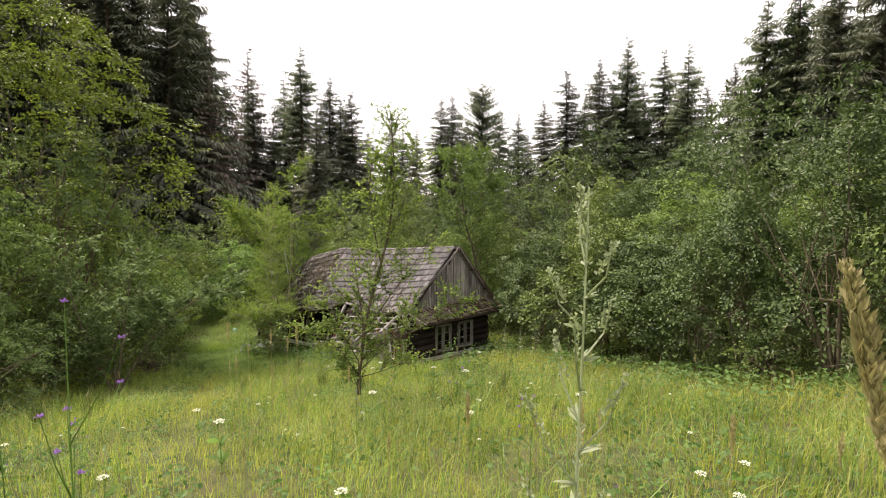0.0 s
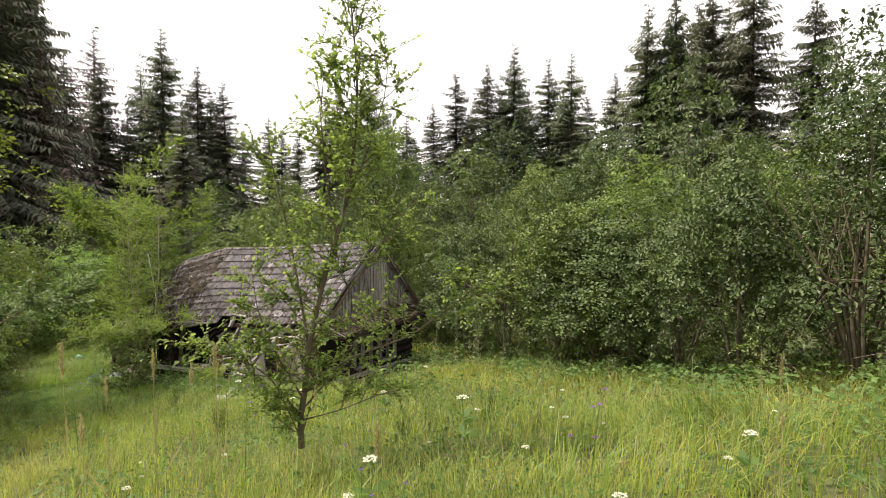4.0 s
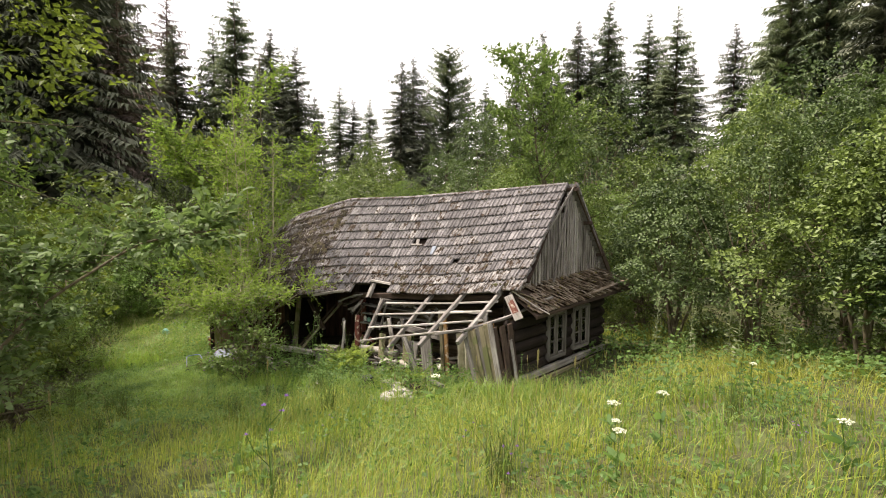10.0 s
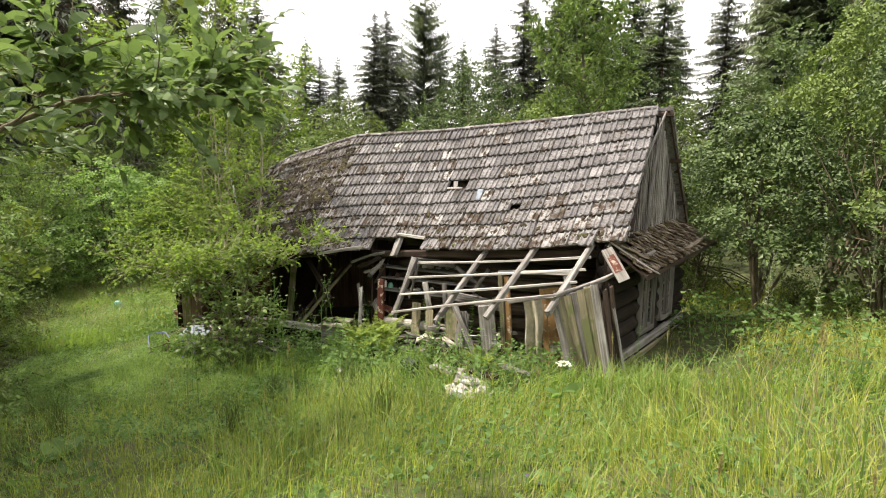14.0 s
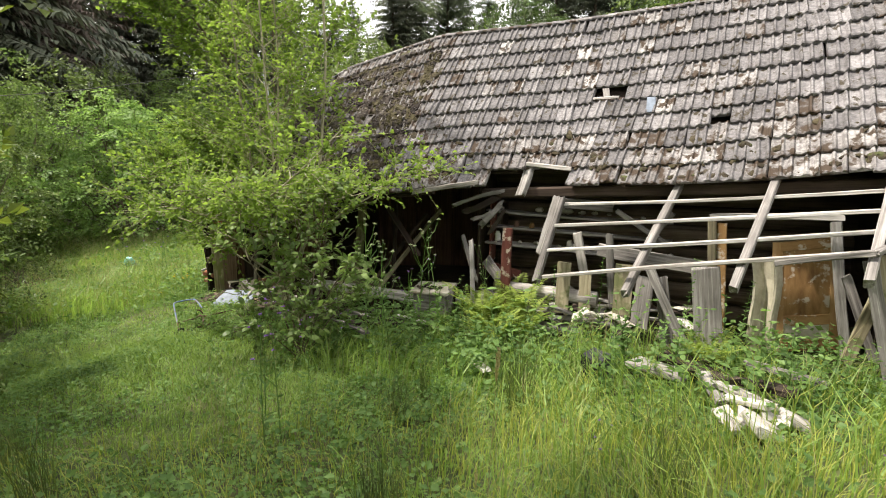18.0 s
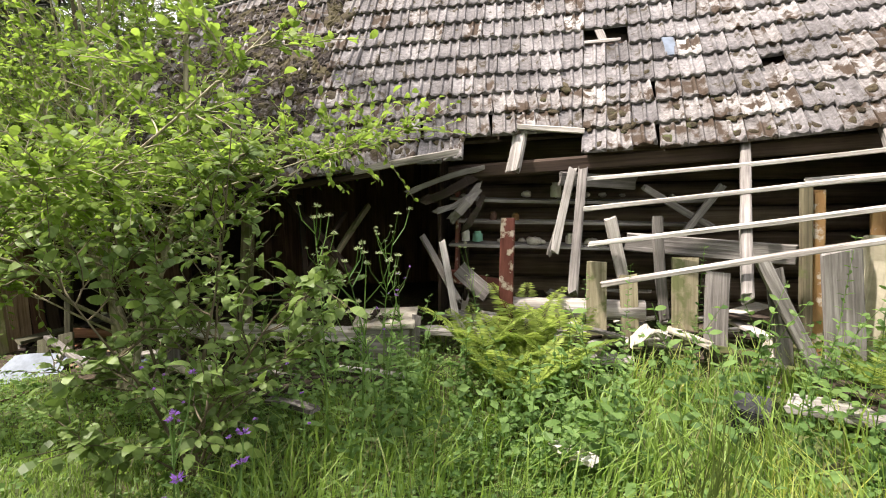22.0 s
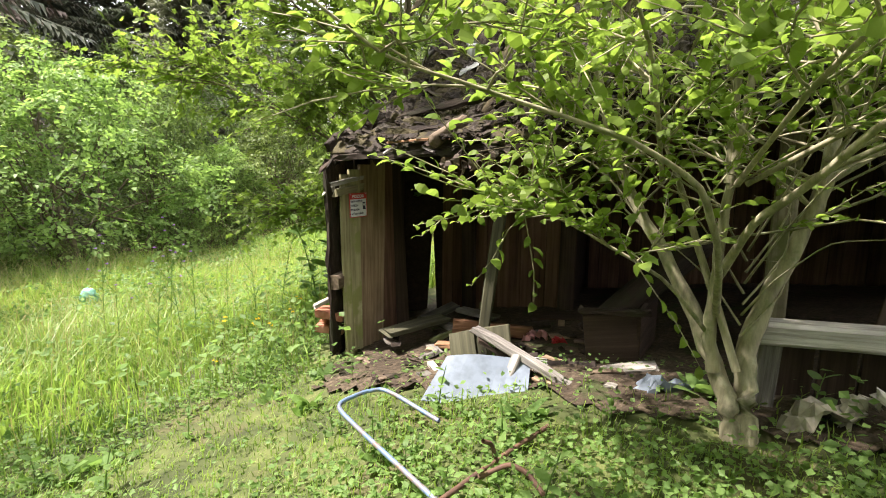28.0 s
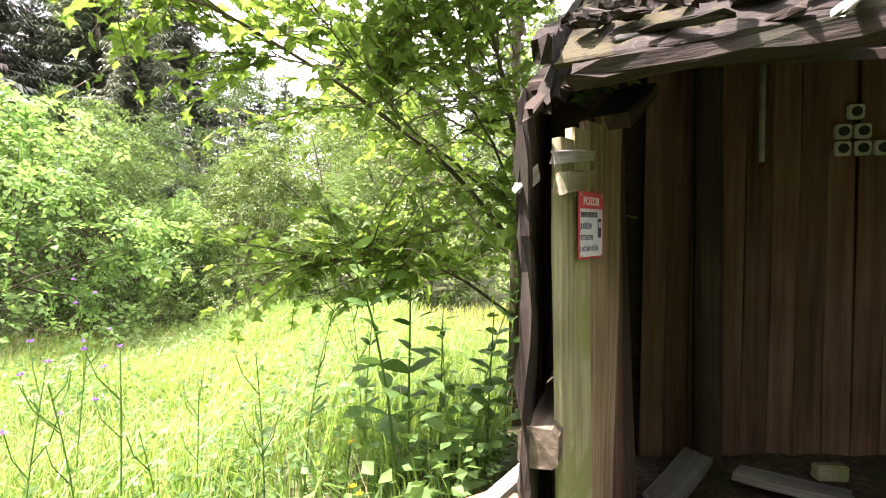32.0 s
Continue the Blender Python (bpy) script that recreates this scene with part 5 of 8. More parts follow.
def strew(models, places, seed, vary=0.12, group=""):
    """Copies of the models at (x, y, size); the first uses take the models themselves."""
    r, used = random.Random(seed), set()
    for k, (x, y, s, *which) in enumerate(places):
        ob = models[which[0] if which else k % len(models)]
        s *= r.uniform(1 - vary, 1 + vary)
        wide = r.uniform(0.8, 1.25) if vary > 0.1 else 1.0
        m = Matrix.Translation((x, y, gz(x, y) - 0.05)) @ pose(0, 0, 0, r.uniform(-2, 2), r.uniform(-2, 2), r.uniform(0, 360)) @ Matrix.Diagonal((s * wide, s * wide, s * (r.uniform(0.92, 1.1) if vary > 0.1 else 1.0), 1))
        if ob.name in used:
            copy_thing(ob, m @ Matrix.Diagonal((*ob.scale, 1)).inverted())
        else:
            used.add(ob.name)
            ob.matrix_basis = m
            if group:
                ob["group"] = group
    for ob in models:
        if ob.name not in used:
            for o in list(ob.children_recursive) + [ob]:
                bpy.data.objects.remove(o)


# the tree in front of the byre, the sapling by the path, the sallow beside the path, the maple behind the west end
# the tree before the byre: one short trunk that parts into stems, then boughs
def stem_tree(name, seed, loc, stems, kids, twig, leaf, per_twig, mat, bark, label, aspect=0.5, droop=0.1, shape=6):
    """A tree whose main stems are given as (points from the root, root radius); boughs and leaves grow on them."""
    r = np.random.default_rng(seed)
    w, twigs = Pile(), []
    for pts, rad, bough, first, *more in stems:
        count = more[0] if more else kids[0]
        pts = np.array(pts, dtype=float)
        q = np.linspace(0, len(pts) - 1, (len(pts) - 1) * 4 + 1)
        pts = np.stack([np.interp(q, np.arange(len(pts)), pts[:, i]) for i in range(3)], 1)
        pts[1:-1] = (pts[:-2] + pts[1:-1] * 2 + pts[2:]) / 4
        n = len(pts)
        rads = rad * (1 - 0.78 * np.linspace(0, 1, n) ** 0.8)
        w.add(*tube_arrays(pts + r.normal(0, rad * 0.06, pts.shape), rads * (1 + r.normal(0, 0.06, n)), 8))
        for k in range(count):
            s0 = first + (1 - first) * (k + r.uniform(0, 1)) / count
            i = min(int(s0 * (n - 1)), n - 2)
            a = r.uniform(0, 2 * math.pi)
            d = unit(np.array([math.cos(a), math.sin(a), r.uniform(-0.05, 0.5)]) + unit(pts[i + 1] - pts[i]) * 0.35)
            ln = bough * (1.1 - 0.6 * s0) * r.uniform(0.6, 1.15)
            bp = [pts[i]]
            for j in range(6):
                d = unit(d + r.normal(0, 0.13, 3) + np.array([0, 0, 0.03]))
                bp.append(bp[-1] + d * ln / 6)
            bp = np.array(bp)
            w.add(*tube_arrays(bp, np.linspace(max(rads[i] * 0.26, 0.006), 0.0025, 7), 5))
            twigs.append(bp[3:])
            for j in range(kids[1]):
                s1 = r.uniform(0.25, 1.0) * 5.99
                m = int(s1)
                p = bp[m] + (bp[m + 1] - bp[m]) * (s1 - m)
                d2 = unit(unit(bp[m + 1] - bp[m]) * 0.8 + r.normal(0, 0.6, 3) * np.array([1, 1, 0.6]))
                tp = [p]
                tl = twig * r.uniform(0.5, 1.3)
                for x in range(3):
                    d2 = unit(d2 + r.normal(0, 0.15, 3))
                    tp.append(tp[-1] + d2 * tl / 3)
                tp = np.array(tp)
                w.add(*tube_arrays(tp, [0.004, 0.0035, 0.003, 0.0015], 3))
                twigs.append(tp)
    P, D = [], []
    for t in twigs:
        q = np.linspace(0.1, 1.0, per_twig) * (len(t) - 1.001)
        i = q.astype(int)
        d = t[i + 1] - t[i]
        d = d / (np.linalg.norm(d, axis=1)[:, None] + 1e-9)
        P.append(t[i] + (t[i + 1] - t[i]) * (q - i)[:, None])
        D.append(d * 0.8 + r.normal(0, 0.65, (per_twig, 3)) * np.array([1, 1, 0.4]) - np.array([0, 0, droop]))
    P, D = np.concatenate(P), np.concatenate(D)
    v, f = leaf_arrays(P, D, leaf * r.uniform(0.6, 1.25, len(P)), r, aspect, shape=shape)
    ob = thing(name, loc, label, "tree")
    m = Matrix.Translation(loc)
    part("trunk", w.mesh("trunk", bark, True), None, ob, "", m)
    part("crown", np_mesh("crown", v, f, mat), None, ob, "", m)
    return ob


FT = (-7.18, 22.35, -4.3)
stem_tree("front_tree", 4, FT, [
    ([(0.0, 0.02, -0.05), (0.03, 0.1, 0.16), (0.06, 0.25, 0.35), (0.05, 0.41, 0.58), (-0.03, 0.54, 0.84), (-0.14, 0.70, 1.13), (-0.22, 0.80, 1.48), (-0.35, 0.9, 2.1), (-0.5, 1.0, 3.4), (-0.5, 1.0, 5.6)], 0.054, 1.4, 0.46, 34),
    ([(0.03, 0.0, -0.05), (0.10, 0.08, 0.2), (0.15, 0.16, 0.41), (0.26, 0.16, 0.69), (0.39, 0.10, 1.03), (0.46, 0.09, 1.26), (0.55, 0.14, 1.57), (0.7, 0.1, 2.4), (0.8, 0.2, 3.6), (0.8, 0.3, 5.8)], 0.06, 1.4, 0.46, 36),
    ([(0.02, 0.2, 0.32), (0.0, 0.23, 0.49), (-0.01, 0.21, 0.81), (0.0, 0.20, 1.08), (0.02, 0.17, 1.45), (0.05, 0.1, 2.2), (0.0, 0.0, 3.6), (-0.1, 0.0, 7.2)], 0.034, 1.5, 0.44, 48),
    ([(0.0, 0.22, 0.75), (-0.05, 0.0, 1.05), (-0.1, -0.25, 1.2), (-0.2, -0.6, 1.45), (-0.1, -1.2, 1.75), (0.2, -1.7, 2.0), (0.6, -2.0, 2.35), (0.95, -2.1, 2.7)], 0.022, 0.6, 0.45, 16),
    ([(0.46, 0.09, 1.22), (0.75, 0.0, 1.4), (1.2, -0.2, 1.7), (1.8, -0.4, 2.1)], 0.028, 0.8, 0.35, 12),
    ([(0.05, 0.1, 0.35), (-0.1, 0.5, 1.4), (-0.2, 1.0, 2.4), (-0.3, 1.2, 4.0), (-0.3, 1.1, 6.2)], 0.02, 1.4, 0.38, 38),
    ([(0.0, 0.2, 1.2), (0.1, 0.3, 2.4), (0.15, 0.4, 3.8), (0.1, 0.4, 5.2), (0.0, 0.35, 6.9)], 0.02, 1.4, 0.3, 36),
    ([(0.05, 0.25, 0.45), (-0.35, 0.15, 0.8), (-0.75, 0.4, 1.05), (-1.0, 0.55, 1.15)], 0.013, 0.4, 0.4, 10),
    ([(0.0, 0.2, 0.6), (-0.32, -0.1, 0.95), (-0.45, -0.12, 1.2), (-0.75, -0.13, 1.35), (-1.25, 0.05, 1.52), (-1.6, 0.05, 1.6), (-2.0, 0.1, 1.9)], 0.018, 0.5, 0.5, 10),
    ([(-0.05, 0.1, 1.2), (-0.45, -0.5, 1.5), (-0.75, -1.05, 1.72), (-0.95, -1.6, 1.9)], 0.014, 0.6, 0.2, 16),
    ([(0.0, 0.1, 1.2), (0.0, -0.8, 1.65), (-0.15, -1.4, 1.85), (-0.2, -2.1, 2.0)], 0.014, 0.6, 0.3, 13),
    ([(0.3, 0.1, 1.2), (0.5, -0.8, 1.7), (0.9, -1.4, 1.9), (1.2, -2.0, 2.05)], 0.014, 0.6, 0.3, 12),
    ([(-0.1, 0.5, 1.2), (-0.7, -0.1, 1.7), (-1.15, -0.4, 1.95), (-1.5, -0.7, 2.15)], 0.013, 0.6, 0.2, 14),
    ([(0.45, 0.1, 1.3), (0.8, -0.9, 1.9), (1.5, -1.2, 2.1), (2.1, -1.3, 2.2)], 0.014, 0.6, 0.3, 12)]
    + [([(0.1, 0.15, 0.5 + 0.05 * k), (0.1 + 0.18 * math.cos(k * 2.1), 0.1 + 0.2 * math.sin(k * 2.1), 0.7 + 0.06 * k), (0.1 + 0.34 * math.cos(k * 2.1 + 0.3), 0.1 + 0.38 * math.sin(k * 2.1 + 0.3), 0.82 + 0.09 * k), (0.1 + 0.42 * math.cos(k * 2.1 + 0.7), 0.1 + 0.5 * math.sin(k * 2.1 + 0.7), 0.8 + 0.11 * k)], 0.006, 0.12, 0.8, 0) for k in range(9)],
    [15, 6], 0.42, 0.068, 9, M_LEAF_SAP, M_BARK, "pale-barked sallow tree with several stems before the open byre", 0.56)
stem_tree("sapling", 12, (-1.45, 9.1, -1.55), [([(0, 0, 0), (0.0, 0, 0.35), (0.06, 0, 0.7), (0.1, -0.01, 1.13), (0.26, -0.02, 1.8), (0.5, -0.05, 2.6), (0.62, -0.07, 3.3), (0.64, -0.08, 4.0), (0.58, -0.06, 4.75)], 0.04, 0.68, 0.2, 62), ([(0.05, 0, 0.6), (0.5, -0.2, 1.0), (1.1, -0.48, 1.25), (1.5, -0.75, 1.6), (1.75, -0.95, 1.85)], 0.016, 0.55, 0.3, 12), ([(0.05, 0, 0.5), (-0.25, -0.12, 1.1), (-0.40, -0.2, 1.55), (-0.45, -0.2, 2.0)], 0.012, 0.45, 0.2, 8)] + [([(0.1, 0, 1.1), (0.55, 0.1, 1.7), (0.95, 0.1, 2.25), (1.3, 0.05, 2.75)], 0.016, 0.6, 0.2, 10), ([(0.1, 0, 1.1), (0.0, 0.15, 1.7), (-0.1, 0.28, 2.3), (-0.25, 0.3, 2.95), (-0.3, 0.3, 3.3)], 0.016, 0.6, 0.2, 11), ([(0.5, -0.05, 2.6), (0.75, 0.05, 3.2), (0.95, 0.1, 3.8), (1.0, 0.1, 4.3)], 0.012, 0.5, 0.15, 12), ([(0.4, -0.04, 2.3), (0.3, -0.2, 2.9), (0.25, -0.3, 3.5), (0.3, -0.3, 4.0)], 0.012, 0.5, 0.15, 12)] + [([(0.0, 0, 0.35), (-0.3, -0.3, 0.9), (-0.6, -0.42, 1.15), (-0.8, -0.5, 1.3)], 0.012, 0.5, 0.3, 9), ([(0.0, 0, 0.4), (0.4, 0.3, 0.75), (0.7, 0.35, 1.2), (0.95, 0.3, 1.6)], 0.012, 0.55, 0.25, 9), ([(0.0, 0, 0.3), (0.4, -0.35, 0.5), (0.8, -0.6, 0.72), (1.0, -0.75, 0.8)], 0.01, 0.4, 0.3, 7), ([(0.0, 0, 0.1), (0.12, 0.05, 0.5), (0.2, 0.2, 0.9)], 0.008, 0.3, 0.2, 5), ([(0.0, 0, 0.1), (-0.12, -0.1, 0.45), (-0.25, -0.1, 0.8)], 0.008, 0.3, 0.2, 5)],
    [10, 7], 0.30, 0.056, 8, M_LEAF_YOUNG, M_TWIG, "slender young sallow standing alone in the meadow", 0.6, 0.05)
stem_tree("sallow_shrub", 14, (-6.75, 20.55, gz(-6.75, 20.55) - 0.05), [([(0, 0, 0), (0.2, -0.15, 0.6), (0.45, -0.4, 1.1), (0.7, -0.65, 1.35)], 0.012, 0.5, 0.3, 10), ([(0, 0, 0), (0.1, 0.1, 0.7), (0.25, 0.1, 1.3), (0.35, 0.0, 2.1)], 0.014, 0.7, 0.25, 14), ([(0, 0, 0), (-0.15, 0.3, 0.7), (-0.3, 0.6, 1.4), (-0.35, 0.7, 2.0)], 0.014, 0.7, 0.2, 14), ([(0, 0, 0), (0.2, 0.4, 0.6), (0.3, 0.6, 1.2), (0.35, 0.65, 1.7)], 0.012, 0.6, 0.2, 12)] + [([(0, 0, 0), (-0.2, 0.05, 0.6), (-0.45, 0.0, 1.1), (-0.6, -0.1, 1.45)], 0.012, 0.5, 0.3, 9), ([(0, 0, 0), (0.0, -0.3, 0.4), (0.05, -0.6, 0.7), (0.05, -0.85, 0.85)], 0.01, 0.4, 0.3, 7), ([(0, 0, 0), (0.35, 0.05, 0.5), (0.65, 0.0, 0.8)], 0.01, 0.4, 0.3, 7), ([(0, 0, 0), (-0.3, -0.15, 0.4), (-0.55, -0.3, 0.6)], 0.01, 0.4, 0.3, 6)],
    [8, 4], 0.25, 0.088, 5, M_LEAF_WILLOW, M_TWIG, "leafy young sallow shrub before the byre", 0.55, 0.05)
stem_tree("maple_tree", 23, (-7.5, 27.0, gz(-7.5, 27.0) - 0.05), [
    ([(0, 0, 0), (0.0, 0.0, 1.2), (-0.03, 0.02, 2.6), (0.0, 0.0, 4.2), (0.05, 0.05, 6.0), (0.0, 0.1, 9.4)], 0.06, 2.6, 0.16, 46),
    ([(0, 0, 1.3), (-0.6, -0.2, 1.8), (-1.3, -0.3, 2.2), (-2.0, -0.4, 2.5), (-2.7, -0.4, 2.6)], 0.022, 0.9, 0.15, 20),
    ([(0, 0, 1.9), (-0.5, -0.6, 2.4), (-1.0, -1.1, 2.9), (-1.6, -1.5, 3.2)], 0.02, 0.9, 0.15, 18),
    ([(0, 0, 0.8), (-0.5, -0.2, 1.1), (-1.0, -0.3, 1.3), (-1.5, -0.4, 1.2)], 0.014, 0.6, 0.2, 10),
    # made-up high boughs, added to keep the sun off the byre roof
    ([(0, 0, 2.8), (-0.6, -0.5, 4.2), (-1.3, -1.1, 5.2), (-1.9, -1.6, 5.9), (-2.4, -1.9, 6.6)], 0.035, 1.6, 0.3, 34),
    ([(0, 0, 3.2), (-0.2, -0.9, 4.6), (-0.6, -1.7, 5.6), (-0.9, -2.4, 6.2)], 0.03, 1.5, 0.35, 26),
    ([(0, 0, 3.0), (-1.0, 0.2, 4.2), (-1.9, 0.2, 5.2), (-2.6, 0.0, 6.0)], 0.03, 1.5, 0.35, 24),
    ([(0, 0, 3.4), (0.8, 0.5, 4.6), (1.4, 0.8, 5.6), (1.8, 0.9, 6.6)], 0.03, 1.5, 0.3, 20)],
    [24, 11], 0.6, 0.092, 7, M_LEAF_SAP, M_TWIG, "young maple with bright lobed leaves behind the west end", 0.95, 0.3, 10)
stem_tree("roadside_sallow", 31, (-8.3, 13.4, gz(-8.3, 13.4) - 0.05), [
    ([(0, 0, 0), (0.5, 0.2, 1.0), (1.1, 0.6, 1.9), (1.9, 1.0, 2.5), (2.6, 1.3, 2.62)], 0.03, 0.8, 0.25, 26),
    ([(0, 0, 0), (0.3, -0.2, 1.2), (0.5, -0.3, 2.2), (0.7, -0.3, 3.4)], 0.035, 1.2, 0.15),
    ([(0, 0, 0), (-0.2, 0.3, 1.2), (-0.1, 0.8, 2.4), (0.1, 1.1, 3.8)], 0.04, 1.3, 0.15),
    ([(0, 0, 0), (-0.5, -0.2, 1.3), (-0.8, -0.3, 2.6), (-0.9, -0.3, 4.2)], 0.04, 1.5, 0.1)],
    [18, 9], 0.42, 0.115, 12, M_LEAF_GREY, M_TWIG, "grey-green sallow beside the path", 0.42, 0.1)
tree("ash_tree", 37, (1.9, 24.8, gz(1.9, 24.8) - 0.05), 8.8, 2, 2.8, 2, [24, 12], 0.7, 0.14, 18, M_LEAF_WILLOW, M_TWIG, "broadleaf tree behind the cottage gable", first=0.2, shape=4)

HEDGE = [bush("hedge_tree", 51, 5.6, 2.0, 70, 0.115, M_LEAF_HEDGE, M_TWIG, "dense green hedgerow tree with many stems", "tree", 20, 0.28, widest=0.5),
         bush("hedge_tree", 52, 6.4, 2.0, 70, 0.116, M_LEAF_DARK, M_TWIG, "tall dark alder with many stems", "tree", 18, 0.28, widest=0.5),
         bush("hedge_tree", 53, 5.0, 1.6, 64, 0.088, M_LEAF_WILLOW, M_TWIG, "light green bushy willow with upright shoots", "tree", 34, 0.04, 0.5, widest=0.35),
         bush("hedge_bush", 4, 3.4, 1.9, 60, 0.09, M_LEAF_GREY, M_TWIG, "low grey-green sallow bush", shoots=20, skirt=0.03, aspect=0.45),
         bush("hedge_bush", 1, 5.6, 2.3, 56, 0.13, M_LEAF_HEDGE, M_TWIG, "dense green hedgerow bush", skirt=0.05, per=80),
         bush("hedge_bush", 2, 6.6, 2.4, 56, 0.13, M_LEAF_DARK, M_TWIG, "tall dark alder bush", skirt=0.05, per=80),
         bush("hedge_bush", 5, 4.6, 2.2, 72, 0.112, M_LEAF_HEDGE, M_TWIG, "full green hedge bush reaching to the ground", shoots=26, skirt=0.0),
         bush("hedge_bush", 6, 5.0, 2.1, 72, 0.108, M_LEAF_WILLOW, M_TWIG, "full light green hedge bush reaching to the ground", shoots=30, skirt=0.0, aspect=0.5),
         bush("undergrowth_bush", 7, 1.15, 1.3, 26, 0.07, M_LEAF_HEDGE, M_TWIG, "low dark undergrowth at the hedge foot", shoots=14, skirt=0.0, per=72),
         bush("hedge_bush", 8, 4.2, 2.3, 80, 0.10, M_LEAF_BRIGHT, M_TWIG, "broad bright hazel bush in the sun", shoots=20, skirt=0.0, aspect=0.8),
         bush("hedge_bush", 9, 4.9, 2.3, 80, 0.116, M_LEAF_DARK, M_TWIG, "dark green alder bush overhanging the meadow", shoots=20, skirt=0.30, aspect=0.72, widest=0.38),
         bush("hedge_bush", 10, 5.2, 2.2, 80, 0.116, M_LEAF_HEDGE, M_TWIG, "green hedge bush overhanging the meadow", shoots=24, skirt=0.28, aspect=0.7, widest=0.38),
         bush("edge_tree", 12, 8.4, 2.7, 130, 0.095, M_LEAF_EDGE, M_TWIG, "tall yellow-green goat willow at the meadow edge", "tree", 24, 0.04, 0.62, per=150)]


def row(a, b, step, size, kinds, seed, wob=0.35, vary=0.16):
    """Places of a hedge row from a to b."""
    r = random.Random(seed)
    n = max(1, int(math.dist(a, b) / step))
    return [(a[0] + (b[0] - a[0]) * (k + r.uniform(0.2, 0.8)) / n + r.uniform(-wob, wob), a[1] + (b[1] - a[1]) * (k + r.uniform(0.2, 0.8)) / n + r.uniform(-wob, wob), size * r.uniform(1 - vary, 1 + vary), kinds[k % len(kinds)]) for k in range(n)]


RIGHT = row((3.3, 22.4), (10.6, 3.6), 1.9, 0.86, [10, 5, 11, 10, 5], 1) + row((5.4, 22.8), (13.6, 3.2), 2.6, 1.0, [0, 1, 7, 2, 1], 2) + row((8.6, 24.0), (17, 4), 3.4, 1.25, [4, 5], 3)
RIGHT += row((2.9, 21.4), (9.4, 5.0), 3.4, 0.5, [8], 4, 0.4, 0.3)
FOOT = row((3.2, 23.6), (9.6, 5.0), 1.9, 0.85, [8], 4, 0.4, 0.3) + [(3.0, 24.4, 1.2, 8), (4.4, 23.4, 1.3, 8)]
BACK = row((4.0, 24.2), (-4.8, 29.4), 2.0, 0.82, [6, 7, 4, 2], 5) + row((6.6, 27.0), (-4.2, 33.0), 2.6, 1.05, [7, 0, 5, 2, 4], 6) + row((10, 30.5), (-5.5, 38), 3.2, 1.25, [4, 5], 7) + [(12.5, 27.0, 1.4, 5)]
LEFT = [(-11.6, 13.0, 1.25, 7), (-12.8, 19.2, 1.45, 7), (-14.4, 14.4, 1.55, 2), (-13.3, 22.6, 1.1, 7), (-14.6, 26.2, 0.85, 9), (-16.5, 20.0, 1.3, 2), (-17.5, 24.5, 1.2, 5), (-13.6, 24.6, 0.8, 6),
        (-13.3, 18.0, 1.45, 12), (-15.0, 13.0, 1.3, 12), (-9.0, 9.6, 0.8, 3), (-11.5, 7.0, 1.2, 4), (-13.5, 10.0, 1.5, 2), (-12.3, 17.6, 1.2, 5), (-10.4, 14.2, 0.8, 6), (-15.2, 28.6, 0.9, 6), (-9.4, 14.4, 0.7, 8), (-9.9, 17.6, 0.8, 8), (-11.4, 20.6, 0.8, 8), (-12.4, 24.2, 0.8, 8), (-13.2, 27.4, 0.8, 8)]
WEST = [(-13.7, 36.2, 1.55, 9), (-16.3, 32.6, 1.05, 9), (-16.6, 30.4, 0.9, 6), (-11.9, 38.6, 0.85, 7), (-10.3, 38.4, 0.72, 9), (-8.2, 38.6, 0.8, 6), (-5.8, 39.0, 0.85, 7), (-6.6, 36.2, 0.7, 7), (-4.6, 36.2, 0.8, 6),
        (-13.6, 35.0, 0.8, 8), (-12.0, 36.6, 0.85, 8), (-10.6, 36.8, 0.8, 8), (-9.0, 37.2, 0.9, 8), (-7.2, 37.2, 0.9, 8), (-15.4, 33.4, 0.8, 8), (-16.4, 34.6, 1.3, 7), (-11.5, 41.5, 1.1, 2), (-16.5, 39.0, 1.3, 4), (-8.8, 41.5, 1.15, 7), (-5.8, 42.5, 1.2, 2), (-19.5, 34.0, 1.3, 6), (-13.5, 44.0, 1.4, 2), (-20.0, 29.0, 1.2, 6), (-3.2, 41.0, 1.2, 0)]
FAR = [(x, y, s, 4 + k % 2) for k, (x, y, s) in enumerate([(18, 25, 1.5), (15, 33, 1.45), (9, 39, 1.5), (3, 42, 1.45), (-3, 46, 1.4), (-9, 47, 1.3), (20, 17, 1.5), (22, 33, 1.6), (-22, 40, 1.3), (-24, 27, 1.5), (17, 8, 1.5), (13, 45, 1.6), (-17, 46, 1.3), (-22, 18, 1.5), (24, 41, 1.7), (7, 50, 1.5), (-4, 52, 1.5)])]
strew(HEDGE, RIGHT + BACK + LEFT + WEST + FAR + FOOT, 9, 0.15, group="hedgerow bushes")

